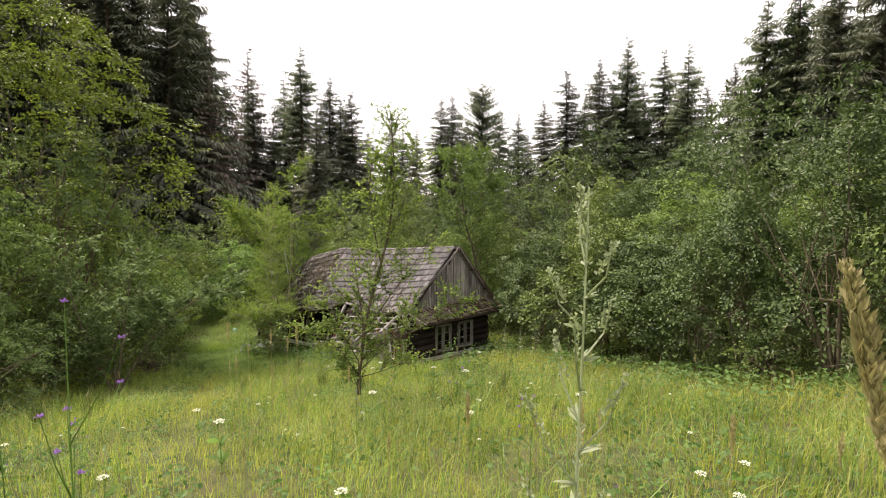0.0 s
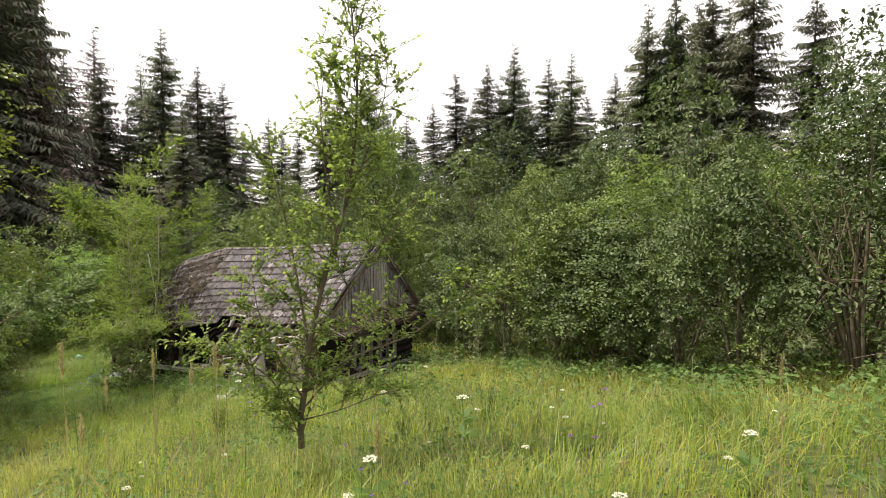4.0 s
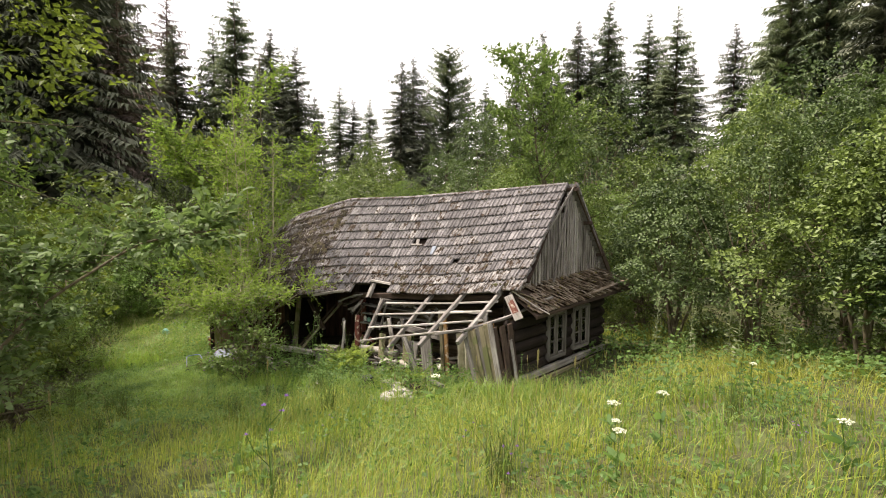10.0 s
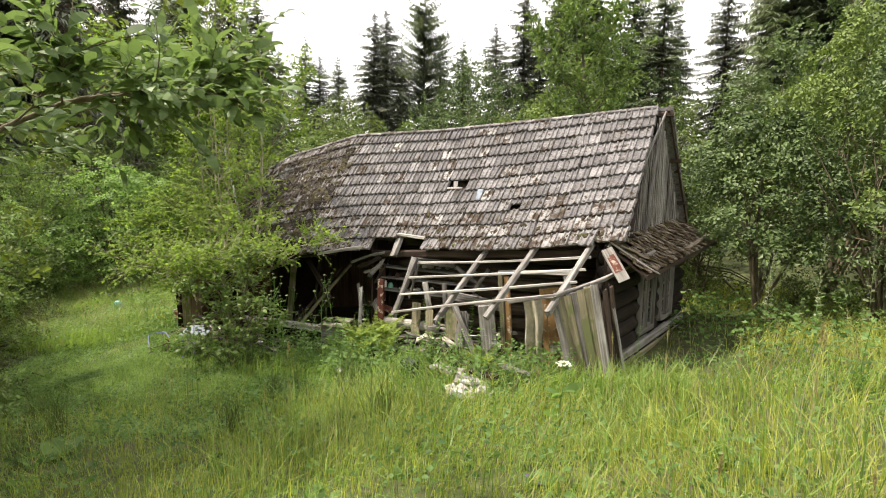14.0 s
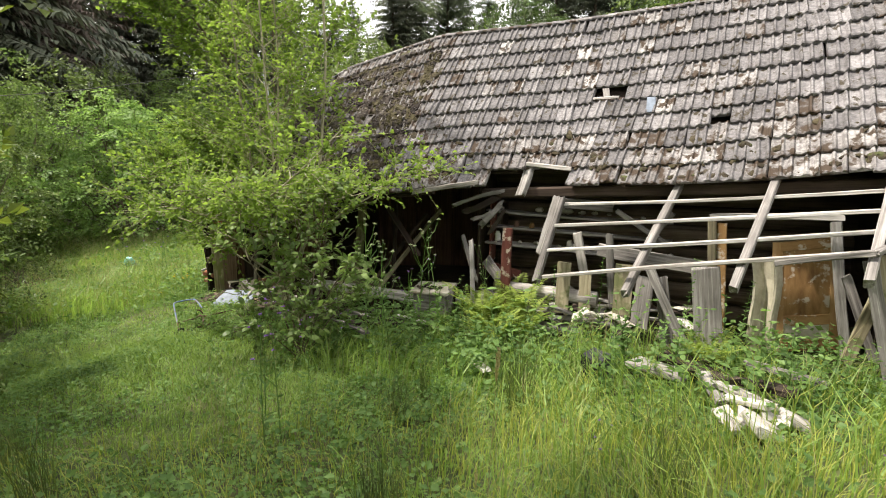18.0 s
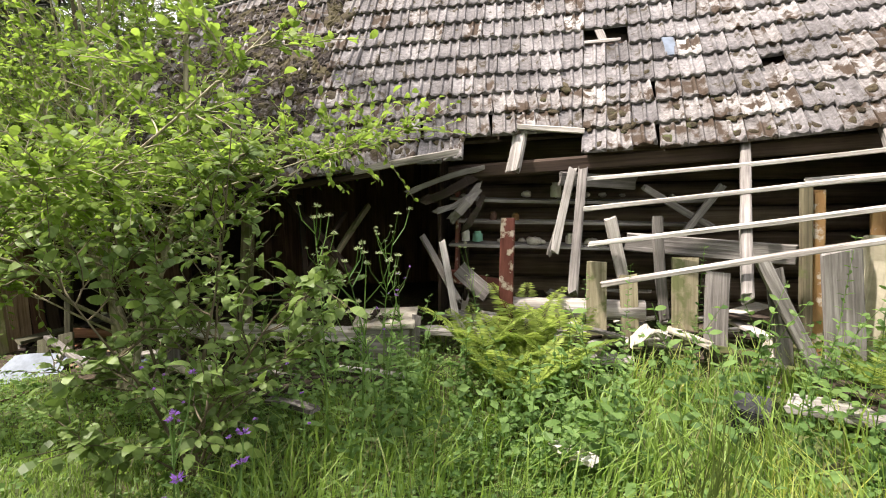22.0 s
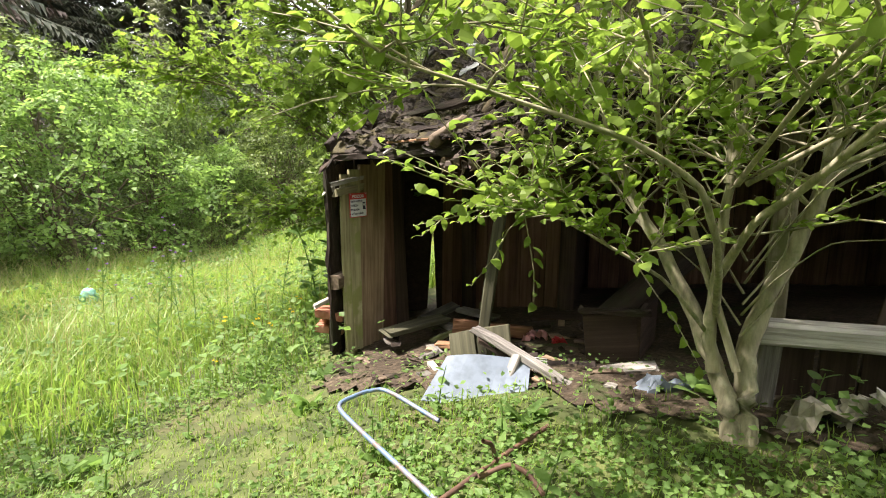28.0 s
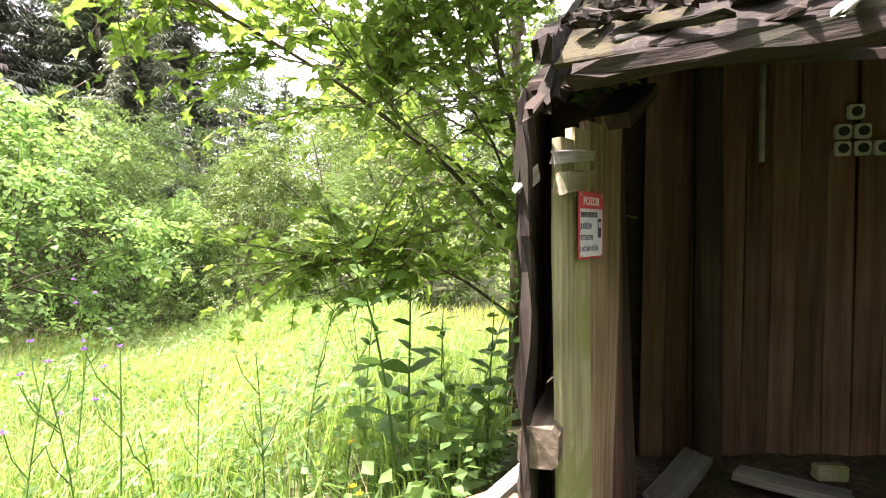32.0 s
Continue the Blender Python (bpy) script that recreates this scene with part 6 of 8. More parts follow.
SPRUCES = [spruce("spruce_tree", 1, 22, 5.8, M_NEEDLE, "tall dark spruce at the forest edge", droop=0.5),
           spruce("spruce_tree", 2, 22, 5.4, M_NEEDLE_PALE, "tall pale green spruce at the forest edge", droop=0.4, low=0.2),
           spruce("spruce_tree", 3, 21, 4.8, M_NEEDLE_DEAD, "dying brown spruce at the forest edge", bare=0.3, droop=0.5),
           spruce("larch_tree", 4, 22, 4.2, M_NEEDLE_PALE, "broad round-topped larch at the forest edge", droop=0.15, round_top=True, low=0.3)]
FOREST_LEFT = [(-30.0, 47.0, 1.5, 0), (-26.9, 44.5, 1.29, 0), (-29.0, 50.0, 1.5, 0), (-27.6, 51.0, 1.29, 2), (-22.9, 44.4, 1.25, 0), (-23.8, 49.6, 1.32, 0), (-23.6, 53.0, 1.27, 0), (-24.5, 52.5, 1.2, 0), (-24.8, 59.0, 1.17, 0), (-22.9, 57.6, 1.06, 2), (-23.8, 65.8, 1.21, 2), (-21.2, 62.5, 0.96, 0), (-21.0, 66.8, 0.82, 0), (-34.0, 44.0, 1.45, 0), (-37.0, 42.0, 1.4, 0), (-33.8, 49.6, 1.31, 0), (-20.5, 47.8, 0.92, 2), (-28.4, 57.4, 1.15, 2), (-16.4, 63.9, 1.14, 1)]
FOREST_MIDDLE = [(-19.3, 67.3, 0.99, 1), (-14.1, 66.5, 0.99, 0), (-12.6, 68.9, 0.92, 1), (-10.9, 68.1, 0.93, 0), (-13.7, 58.4, 0.77, 0), (-10.0, 71.3, 0.72, 0), (-7.5, 77.6, 0.79, 1), (-6.0, 77.8, 0.75, 0), (-3.5, 75.9, 0.72, 1), (-0.6, 68.0, 0.87, 0), (1.2, 70.0, 0.9, 0), (2.9, 73.9, 0.79, 0), (4.6, 67.8, 0.95, 3), (7.7, 73.6, 0.79, 1), (10.0, 72.3, 0.78, 1), (12.4, 77.0, 0.7, 0), (13.0, 68.8, 0.86, 0), (15.2, 66.3, 1.0, 0), (18.0, 69.7, 0.9, 1)]
FOREST_RIGHT = [(18.6, 65.4, 1.05, 0), (21.2, 64.6, 1.13, 1), (24.1, 67.8, 0.92, 1), (26.1, 69.3, 0.97, 0), (25.2, 62.1, 1.05, 1), (27.0, 60.2, 1.07, 1), (28.3, 66.2, 0.94, 0), (30.3, 63.1, 0.85, 0), (20.7, 66.9, 0.92, 0), (28.1, 53.0, 0.9, 0), (24.8, 43.4, 1.05, 1), (27.1, 44.4, 1.02, 1), (27.1, 42.0, 1.08, 1), (31.5, 46.3, 1.11, 0), (27.6, 38.0, 1.04, 0), (31.4, 41.5, 1.05, 1), (28.1, 35.1, 1.02, 0)]
FOREST_FAR = [(-35, 47, 1.2, 0), (-33, 34, 1.15, 0), (-40, 38, 1.2, 0), (42, 44, 1.2, 0), (34, 55, 1.0, 0), (-30, 40, 1.2, 0)]
FOREST = FOREST_LEFT + FOREST_MIDDLE + FOREST_RIGHT + FOREST_FAR
strew(SPRUCES, FOREST, 15, 0.03, group="forest edge trees")



# ---- grass and herbs ----
WALKED = np.array([m.translation[:2] for _, m in PATH])


def path_distance(x, y):
    d = np.full(x.shape, 1e9)
    for a, b in zip(WALKED, WALKED[1:]):
        ab = b - a
        q = np.clip(((x - a[0]) * ab[0] + (y - a[1]) * ab[1]) / (ab @ ab + 1e-9), 0, 1)
        d = np.minimum(d, np.hypot(x - a[0] - q * ab[0], y - a[1] - q * ab[1]))
    return d


def house_uv(x, y):
    return (x - HO.x) * HU.x + (y - HO.y) * HU.y, (x - HO.x) * HV.x + (y - HO.y) * HV.y


def blades(name, n, box, lo, hi, width, mat, label, seed, near=0.0, far=99.0, power=1.0, bend=0.35, keep=None):
    """One sheet of single grass blades: rooted, tapered and bent."""
    r = np.random.default_rng(seed)
    x, y = r.uniform(box[0], box[1], n), r.uniform(box[2], box[3], n)
    d = path_distance(x, y)
    u, v = house_uv(x, y)
    ok = (d > near) & (d < far) & ~((u > -0.5) & (u < 10.4) & (v > -0.55) & (v < 3.4)) & ~((u > 7.0) & (u < 10) & (v > -1.0) & (v < 3.4)) & ~((u > 0.2) & (u < 4.6) & (v > -1.5) & (v < 3)) & ~((u > 4.8) & (u < 9.8) & (v > -1.6 + 0.35 * (u > 8.2)) & (v < 3) & (r.uniform(0, 1, n) < 0.82))
    ok &= ~((u > 0.7) & (u < 2.5) & (v > -3.4) & (v < -1.6) & (r.uniform(0, 1, n) < 0.72))
    patch = np.sin(x * 0.9 + 1.3 * np.sin(y * 0.6)) * np.sin(y * 0.8 + 0.9 * np.sin(x * 0.7)) * 0.5 + 0.5
    ok &= r.uniform(0, 1, n) < 0.45 + 0.55 * patch
    if keep is not None:
        ok &= keep(x, y, u, v, r)
    x, y, d, patch = x[ok], y[ok], d[ok], patch[ok]
    n = len(x)
    tuft = np.sin(x * 5.3 + 2.1 * np.sin(y * 3.7)) * np.sin(y * 4.9 + 1.7 * np.sin(x * 4.1)) * 0.5 + 0.5
    h = (lo + (hi - lo) * r.uniform(0, 1, n) ** 1.4) * (0.6 + 0.4 * patch + 0.35 * tuft)
    wd = width * r.uniform(0.6, 1.4, n) * (1 + 0.10 * np.minimum(d, 12))
    a, t = 2.4 * patch * math.pi + 3.0 * tuft + r.normal(0, 1.1, n), r.uniform(0.15, bend * 1.9, n)
    dx, dy = np.cos(a), np.sin(a)
    b = a + math.pi / 2 + r.normal(0, 0.4, n)
    sx, sy = np.cos(b) * wd, np.sin(b) * wd
    z = ground(x, y) - 0.02
    base = np.stack([x, y, z], 1)
    side = np.stack([sx, sy, np.zeros(n)], 1)
    m1 = base + np.stack([dx * h * t * 0.3, dy * h * t * 0.3, h * 0.55], 1)
    tip = base + np.stack([dx * h * t * 1.3, dy * h * t * 1.3, h * (1 - 0.35 * t)], 1)
    V = np.stack([base - side, base + side, m1 + side * 0.8, m1 - side * 0.8, tip], 1).reshape(-1, 3)
    k = np.arange(n)[:, None] * 5
    me = np_mesh(name, V, [k + np.array([[0, 1, 2, 3]]), k + np.array([[3, 2, 4]])], mat)
    return tagged(new(name, me), label, "grass", kind="stuff")


def not_by_gable(x, y, u, v, r):
    return ~((u > -1.7) & (u < -0.4) & (v > -1.2) & (v < 3.4) & (r.uniform(0, 1, x.shape) < 0.8))


blades("meadow_grass", 200000, (-13, 7, -1.2, 18.6), 0.10, 0.40, 0.0023, M_GRASS, "tall yellow-green meadow grass", 1, 0.0, 4.0, keep=not_by_gable)
blades("meadow_grass", 170000, (-15, 11, 0, 34), 0.14, 0.44, 0.0034, M_GRASS, "yellow-green meadow grass farther off", 2, 3.6, 15.0, keep=not_by_gable)
blades("lush_grass", 75000, (-12, -2, 15, 22), 0.05, 0.19, 0.0032, M_GRASS_DEEP, "short lush grass around the cottage", 3, 0.0, 6.0)
blades("lush_grass", 105000, (-11.5, -5.0, 18.5, 26.5), 0.03, 0.13, 0.003, M_GRASS_DEEP, "close short grass before the byre", 5, 0.0, 4.0)
blades("lush_grass", 30000, (-9, 1, 15.5, 23), 0.2, 0.5, 0.0042, M_GRASS_DEEP, "rank grass before the fallen porch", 6, 0.9, 6.0, keep=lambda x, y, u, v, r: (v > -3.3) & (u > -1.0) & (u < 5.4))
blades("meadow_grass", 32000, (-18, -6, 25, 37), 0.25, 0.65, 0.0045, M_GRASS_DEEP, "high pale grass of the far meadow", 4, 2.2, 16.0)
blades("lush_grass", 48000, (-18, -6, 24.5, 37), 0.2, 0.6, 0.0048, M_GRASS_DEEP, "high green grass of the far meadow", 14, 1.2, 16.0)
blades("grass_stems", 9000, (-9, 6, -1, 20), 0.35, 0.75, 0.0012, M_STRAW, "thin dry grass stems over the meadow", 8, 0.5, 9.0, bend=0.25, keep=not_by_gable)
blades("grass_stems", 7000, (-16, -8.5, 24.5, 36), 0.5, 0.95, 0.0014, M_STRAW, "thin dry stems over the far meadow", 9, 1.2, 14.0, bend=0.25)


def clover(name, n, box, size, lo, hi, mat, label, seed, near, far, keep=None):
    """Low broad leaflets between the blades: clover, ground elder, moss."""
    r = np.random.default_rng(seed)
    x, y = r.uniform(box[0], box[1], n), r.uniform(box[2], box[3], n)
    d = path_distance(x, y)
    u, v = house_uv(x, y)
    ok = (d > near) & (d < far) & ~((u > -0.3) & (u < 10.3) & (v > -0.5) & (v < 3.4)) & ~((u > 4.8) & (u < 9.8) & (v > -1.7 + 0.4 * (u > 8.2)) & (v < 3) & (r.uniform(0, 1, n) < 0.8))
    ok &= r.uniform(0, 1, n) < np.clip(0.5 + 0.8 * np.sin(x * 1.7 + 2 * np.sin(y * 1.1)) * np.sin(y * 1.9), 0.08, 1)
    if keep is not None:
        ok &= keep(x, y, u, v, r)
    x, y = x[ok], y[ok]
    n = len(x)
    P = np.stack([x, y, ground(x, y) + r.uniform(lo, hi, n)], 1)
    a = r.uniform(0, 6.283, n)
    V, F = leaf_arrays(P, np.stack([np.cos(a), np.sin(a), r.uniform(-0.2, 0.5, n)], 1), size * r.uniform(0.5, 1.4, n), r, 0.75, 0.08, 4)
    return tagged(new(name, np_mesh(name, V, F, mat)), label, "plant", kind="stuff")


blades("meadow_grass", 26000, (-9, 6, 0.4, 18), 0.3, 0.62, 0.0036, M_GRASS_DEEP, "taller green grass scattered over the meadow", 15, 0.5, 7.0, keep=not_by_gable)
clover("clover_patch", 130000, (-11.5, -3.0, 17, 26.5), 0.034, 0.01, 0.11, M_WEED, "low clover and broad-leaved herbs in the short grass", 31, 0.0, 4.5)
clover("meadow_herbs", 60000, (-9, 7, 0, 19), 0.055, 0.03, 0.22, M_WEED, "broad-leaved herbs among the meadow grass", 32, 0.2, 8.0)
clover("slope_herbs", 42000, (0.5, 9.5, 2.5, 22), 0.085, 0.04, 0.42, M_WEED, "rank green herbs on the slope below the hedge", 36, 3.0, 14.0, keep=lambda x, y, u, v, r: r.uniform(0, 1, x.shape) < np.clip((x - 2.2 + 0.33 * (y - 10)) / 3.0, 0, 1))
clover("nettle_bed", 34000, (-9, 1, 15, 24), 0.06, 0.04, 0.38, M_WEED, "dark rank nettle bed before the cottage", 33, 0.8, 7.0, keep=lambda x, y, u, v, r: (v > -2.6 + 0.4 * np.sin(u * 3)) & (v < -0.9) & (u > 0.6) & (u < 7.0) & ~((u > 3.4) & (u < 4.9) & (v > -1.9)))
clover("meadow_herbs", 40000, (-18, -7, 24.5, 37), 0.07, 0.05, 0.45, M_WEED, "broad-leaved herbs in the high grass of the far meadow", 34, 1.0, 14.0)



# ---- herbs ----
def herb(name, seed, height, pairs, leaf, mat, label, aspect=0.45, single=False, category="plant"):
    """An upright herb: one stem, paired leaves growing smaller upwards."""
    r = np.random.default_rng(seed)
    w = Pile()
    lean = r.normal(0, 0.08, 2)
    pts = np.stack([lean[0] * np.linspace(0, 1, 6) ** 2 * height, lean[1] * np.linspace(0, 1, 6) ** 2 * height, np.linspace(0, height, 6)], 1)
    w.add(*tube_arrays(pts, np.linspace(0.0035, 0.0015, 6), 4))
    P, D, S = [], [], []
    for k in range(pairs):
        q = (k + 0.6) / pairs
        p = np.array([np.interp(q * 5, range(6), pts[:, i]) for i in range(3)])
        a0 = k * 1.57 + r.uniform(-0.3, 0.3)
        for a in (a0, a0 + math.pi):
            P.append(p)
            D.append((math.cos(a), math.sin(a), r.uniform(0.0, 0.6)))
            S.append(leaf * (1.1 - 0.6 * q) * r.uniform(0.75, 1.2))
    ob = thing(name, (0, 0, 0), label, category)
    if single:
        part("stem", w.mesh("stem", mat), None, ob)
        for p, d, s in zip(P, D, S):
            v, f = leaf_arrays(np.array([p]), np.array([d]), np.array([s]), r, aspect, 0.1, 6)
            part("leaf", np_mesh("leaf", v, f, mat), None, ob)
        return ob
    v, f = leaf_arrays(np.array(P), np.array(D), np.array(S), r, aspect, 0.1, 6)
    w.add(v, f)
    part("shoot", w.mesh("shoot", mat), None, ob)
    return ob


def rosette(name, seed, leaves, leaf, mat, label, aspect=0.4):
    """A low tuft of broad leaves from one root."""
    r = np.random.default_rng(seed)
    P = r.normal(0, 0.015, (leaves, 3)) * np.array([1, 1, 0])
    a = r.uniform(0, 2 * math.pi, leaves)
    D = np.stack([np.cos(a), np.sin(a), r.uniform(0.3, 1.6, leaves)], 1)
    v, f = leaf_arrays(P, D, leaf * r.uniform(0.6, 1.3, leaves), r, aspect, 0.1, 6)
    ob = thing(name, (0, 0, 0), label, "plant")
    part("leaf_tuft", np_mesh("leaf_tuft", v, f, mat), None, ob)
    return ob


def fern(name, seed, fronds, length):
    """A shuttlecock fern: arching fronds with paired leaflets."""
    r = np.random.default_rng(seed)
    ob = thing(name, (0, 0, 0), "bright green shuttlecock fern before the porch", "fern")
    for k in range(fronds):
        a = 2 * math.pi * (k + r.uniform(0, 0.6)) / fronds
        ln = length * r.uniform(0.7, 1.1)
        q = np.linspace(0, 1, 32)
        out = ln * (0.20 * q + 0.42 * q ** 2)
        z = ln * (1.22 * q - 0.36 * q ** 2.4)
        pts = np.stack([np.cos(a) * out, np.sin(a) * out, z], 1)
        w = Pile()
        w.add(*tube_arrays(pts, np.linspace(0.004, 0.001, 32), 3))
        tang = np.gradient(pts, axis=0)
        side = np.array([-math.sin(a), math.cos(a), 0])
        P, D, S = [], [], []
        for i in range(3, 31):
            for sg in (1, -1):
                for h in (0, 0.5):
                    P.append(pts[i] + tang[i] * h)
                    D.append(side * sg * 1.0 + unit(tang[i]) * 0.35 + r.normal(0, 0.06, 3) - np.array([0, 0, 0.12]))
                    S.append(ln * 0.16 * math.sin(math.pi * (0.12 + 0.86 * i / 32)) ** 0.8 + 0.008)
        v, f = leaf_arrays(np.array(P), np.array(D), np.array(S), r, 0.2, 0.02, 4, face=np.array([-math.cos(a) * 0.8, -math.sin(a) * 0.8, 2.2]))
        w.add(v, f)
        part("frond", w.mesh("frond", M_FERN), None, ob)
    return ob


def flower_stem(name, seed, height, heads, petal, label, head=0.013, branch=0.22, leafy=10, low=0.55, high=0.95):
    """A tall branched stem with tufted flower heads."""
    r = np.random.default_rng(seed)
    w, blooms = Pile(), []
    lean = r.normal(0, 0.1, 2)
    pts = np.stack([lean[0] * np.linspace(0, 1, 7) ** 2 * height, lean[1] * np.linspace(0, 1, 7) ** 2 * height, np.linspace(0, height, 7)], 1)
    w.add(*tube_arrays(pts, np.linspace(0.005, 0.002, 7), 4))
    ends = [pts[-1]]
    for k in range(heads - 1):
        q = r.uniform(low, high)
        p = np.array([np.interp(q * 6, range(7), pts[:, i]) for i in range(3)])
        a = r.uniform(0, 2 * math.pi)
        e = p + np.array([math.cos(a) * 0.5, math.sin(a) * 0.5, 0.9]) * branch * r.uniform(0.6, 1.3)
        m = (p + e) / 2 + np.array([math.cos(a), math.sin(a), 0]) * 0.02
        w.add(*tube_arrays([p, m, e], [0.003, 0.0025, 0.002], 3))
        ends.append(e)
    n = leafy
    q = r.uniform(0.05, 0.85, n)
    P = np.stack([np.interp(q * 6, range(7), pts[:, i]) for i in range(3)], 1)
    a = r.uniform(0, 2 * math.pi, n)
    v, f = leaf_arrays(P, np.stack([np.cos(a), np.sin(a), r.uniform(0.1, 0.8, n)], 1), 0.13 * (1.1 - q), r, 0.22, 0.05, 6)
    w.add(v, f)
    for e in ends:
        m = 26
        d = r.normal(0, 1, (m, 3))
        d[:, 2] = np.abs(d[:, 2]) * 0.8 + 0.1
        d /= np.linalg.norm(d, axis=1)[:, None]
        v, f = leaf_arrays(np.tile(e, (m, 1)) + d * head * 0.2, d, head * r.uniform(0.8, 1.3, m), r, 0.3, 0.05, 4)
        blooms.append((v, f))
    ob = thing(name, (0, 0, 0), label, "flower")
    part("stem", w.mesh("stem", M_WEED), None, ob)
    for v, f in blooms:
        part("flower_head", np_mesh("flower_head", v, f, petal), None, ob)
    return ob


def umbel(name, seed, height, size, label):
    r = np.random.default_rng(seed)
    w, hd = Pile(), Pile()
    pts = np.array([(0, 0, 0), (0.02, 0, height * 0.5), (0.0, 0.02, height)])
    w.add(*tube_arrays(pts, [0.006, 0.005, 0.003], 4))
    for k in range(14):
        a, q = k * 2.4, math.sqrt(k / 14)
        e = np.array([math.cos(a) * size * q, math.sin(a) * size * q, height + 0.06 - 0.02 * q])
        w.add(*tube_arrays([pts[-1], (pts[-1] + e) / 2, e], [0.002, 0.0015, 0.001], 3))
        m = 9
        d = r.normal(0, 1, (m, 3)) * np.array([1, 1, 0.25])
        v, f = leaf_arrays(np.tile(e, (m, 1)), d, size * 0.3, r, 0.8, 0.05, 4)
        hd.add(v, f)
    a = r.uniform(0, 6.28, 8)
    v, f = leaf_arrays(np.stack([np.zeros(8), np.zeros(8), r.uniform(0.1, 0.7, 8) * height], 1), np.stack([np.cos(a), np.sin(a), 0.5 + 0 * a], 1), 0.16, r, 0.4, 0.05, 6)
    w.add(v, f)
    ob = thing(name, (0, 0, 0), label, "flower")
    part("stem", w.mesh("stem", M_WEED), None, ob)
    part("flower_head", hd.mesh("flower_head", M_WHITE_FLOWER), None, ob)
    return ob


def seed_grass(name, seed, height, plume, label, width=0.012, lean=None):
    """A single tall grass: stem, two long blades and a dense seed head."""
    r = np.random.default_rng(seed)
    w, hd = Pile(), Pile()
    lean = r.normal(0, 0.03, 2) if lean is None else np.array(lean)
    q = np.linspace(0, 1, 9)
    pts = np.stack([lean[0] * q ** 2.2 * height, lean[1] * q ** 2.2 * height, q * height], 1)
    w.add(*tube_arrays(pts, np.linspace(0.0028, 0.0012, 9), 4))
    v, f = leaf_arrays(pts[[2, 3, 4]], r.normal(0, 0.5, (3, 3)) + np.array([0, 0, 1.1]), np.array([0.35, 0.3, 0.22]), r, 0.03, 0.02, 6)
    w.add(v, f)
    n = 130 if width < 0.0125 else 620
    s = r.uniform(0, 1, n)
    top = 1 - s * plume / height
    P = np.stack([np.interp(top * 8, range(9), pts[:, i]) for i in range(3)], 1) + r.normal(0, width * 0.3, (n, 3))
    a = r.uniform(0, 6.28, n)
    v, f = leaf_arrays(P, np.stack([np.cos(a) * 0.5, np.sin(a) * 0.5, np.full(n, 1.0)], 1), width * 1.7 * (0.5 + np.sin(s * math.pi)), r, 0.35, 0.05, 4)
    hd.add(v, f)
    ob = thing(name, (0, 0, 0), label, "grass")
    part("stem", w.mesh("stem", M_STRAW), None, ob)
    part("seed_head", hd.mesh("seed_head", M_STRAW), None, ob)
    return ob


def mugwort(name, seed, height, label):
    """A tall mugwort: ridged stem, ascending side shoots that end in dense grey spikes, narrow lobed leaves."""
    r = np.random.default_rng(seed)
    w, spikes = Pile(), []
    q = np.linspace(0, 1, 8)
    pts = np.stack([0.02 * np.sin(q * 4), 0.015 * np.sin(q * 3), q * height], 1)
    w.add(*tube_arrays(pts, np.linspace(0.005, 0.0018, 8), 5))
    ends = [(pts[-2], pts[-1])]
    for k in range(17):
        z = 0.42 + 0.53 * k / 16
        p = np.array([np.interp(z * 7, range(8), pts[:, i]) for i in range(3)])
        a = k * 2.4 + r.uniform(-0.3, 0.3)
        ln = 0.24 * (1.15 - z) * r.uniform(0.7, 1.4) + 0.05
        e = p + np.array([math.cos(a) * 0.5, math.sin(a) * 0.5, 0.85]) * ln
        w.add(*tube_arrays([p, (p + e) / 2 + np.array([math.cos(a), math.sin(a), -0.3]) * 0.015, e], [0.0025, 0.002, 0.0015], 3))
        ends.append(((p + e) / 2, e))
        n = 5
        v, f = leaf_arrays(np.tile(p, (n, 1)), np.stack([math.cos(a) + r.normal(0, 0.35, n), math.sin(a) + r.normal(0, 0.35, n), r.uniform(0.1, 0.8, n)], 1), 0.075 * (1.25 - z) * r.uniform(0.7, 1.3, n), r, 0.2, 0.05, 6)
        w.add(v, f)
    for k in range(26):
        p = np.array([0, 0, r.uniform(0.05, 0.5) * height])
        a = r.uniform(0, 6.28)
        v, f = leaf_arrays(np.tile(p, (3, 1)), np.stack([math.cos(a) + r.normal(0, 0.3, 3), math.sin(a) + r.normal(0, 0.3, 3), r.uniform(0, 0.6, 3)], 1), 0.11, r, 0.22, 0.05, 6)
        w.add(v, f)
    for a, b in ends:
        n = 44
        t = r.uniform(0, 1.15, n)[:, None]
        d = unit(b - a)
        v, f = leaf_arrays(a + (b - a) * t + r.normal(0, 0.003, (n, 3)), d + r.normal(0, 0.7, (n, 3)), 0.011, r, 0.6, 0.1, 4)
        spikes.append(np_mesh("flower_spike", v, f, M_MUG))
    ob = thing(name, (0, 0, 0), label, "plant")
    part("shoot", w.mesh("shoot", M_MUG), None, ob)
    for data in spikes:
        part("flower_spike", data, None, ob)
    return ob


def scatter(n, box, seed, test, lo=0.8, hi=1.25, which=1):
    r = random.Random(seed)
    out = []
    while len(out) < n:
        x, y = r.uniform(box[0], box[1]), r.uniform(box[2], box[3])
        u, v = house_uv(x, y)
        d = float(path_distance(np.array([x]), np.array([y]))[0])
        if d > 0.55 and test(u, v, d):
            out.append((x, y, r.uniform(lo, hi), r.randrange(which)))
    return out


def outside(u, v):
    return not (-0.6 < u < 10.4 and -0.75 < v < 3.4) and not (0 < u < 4.6 and v > -1.75 and v < 0)


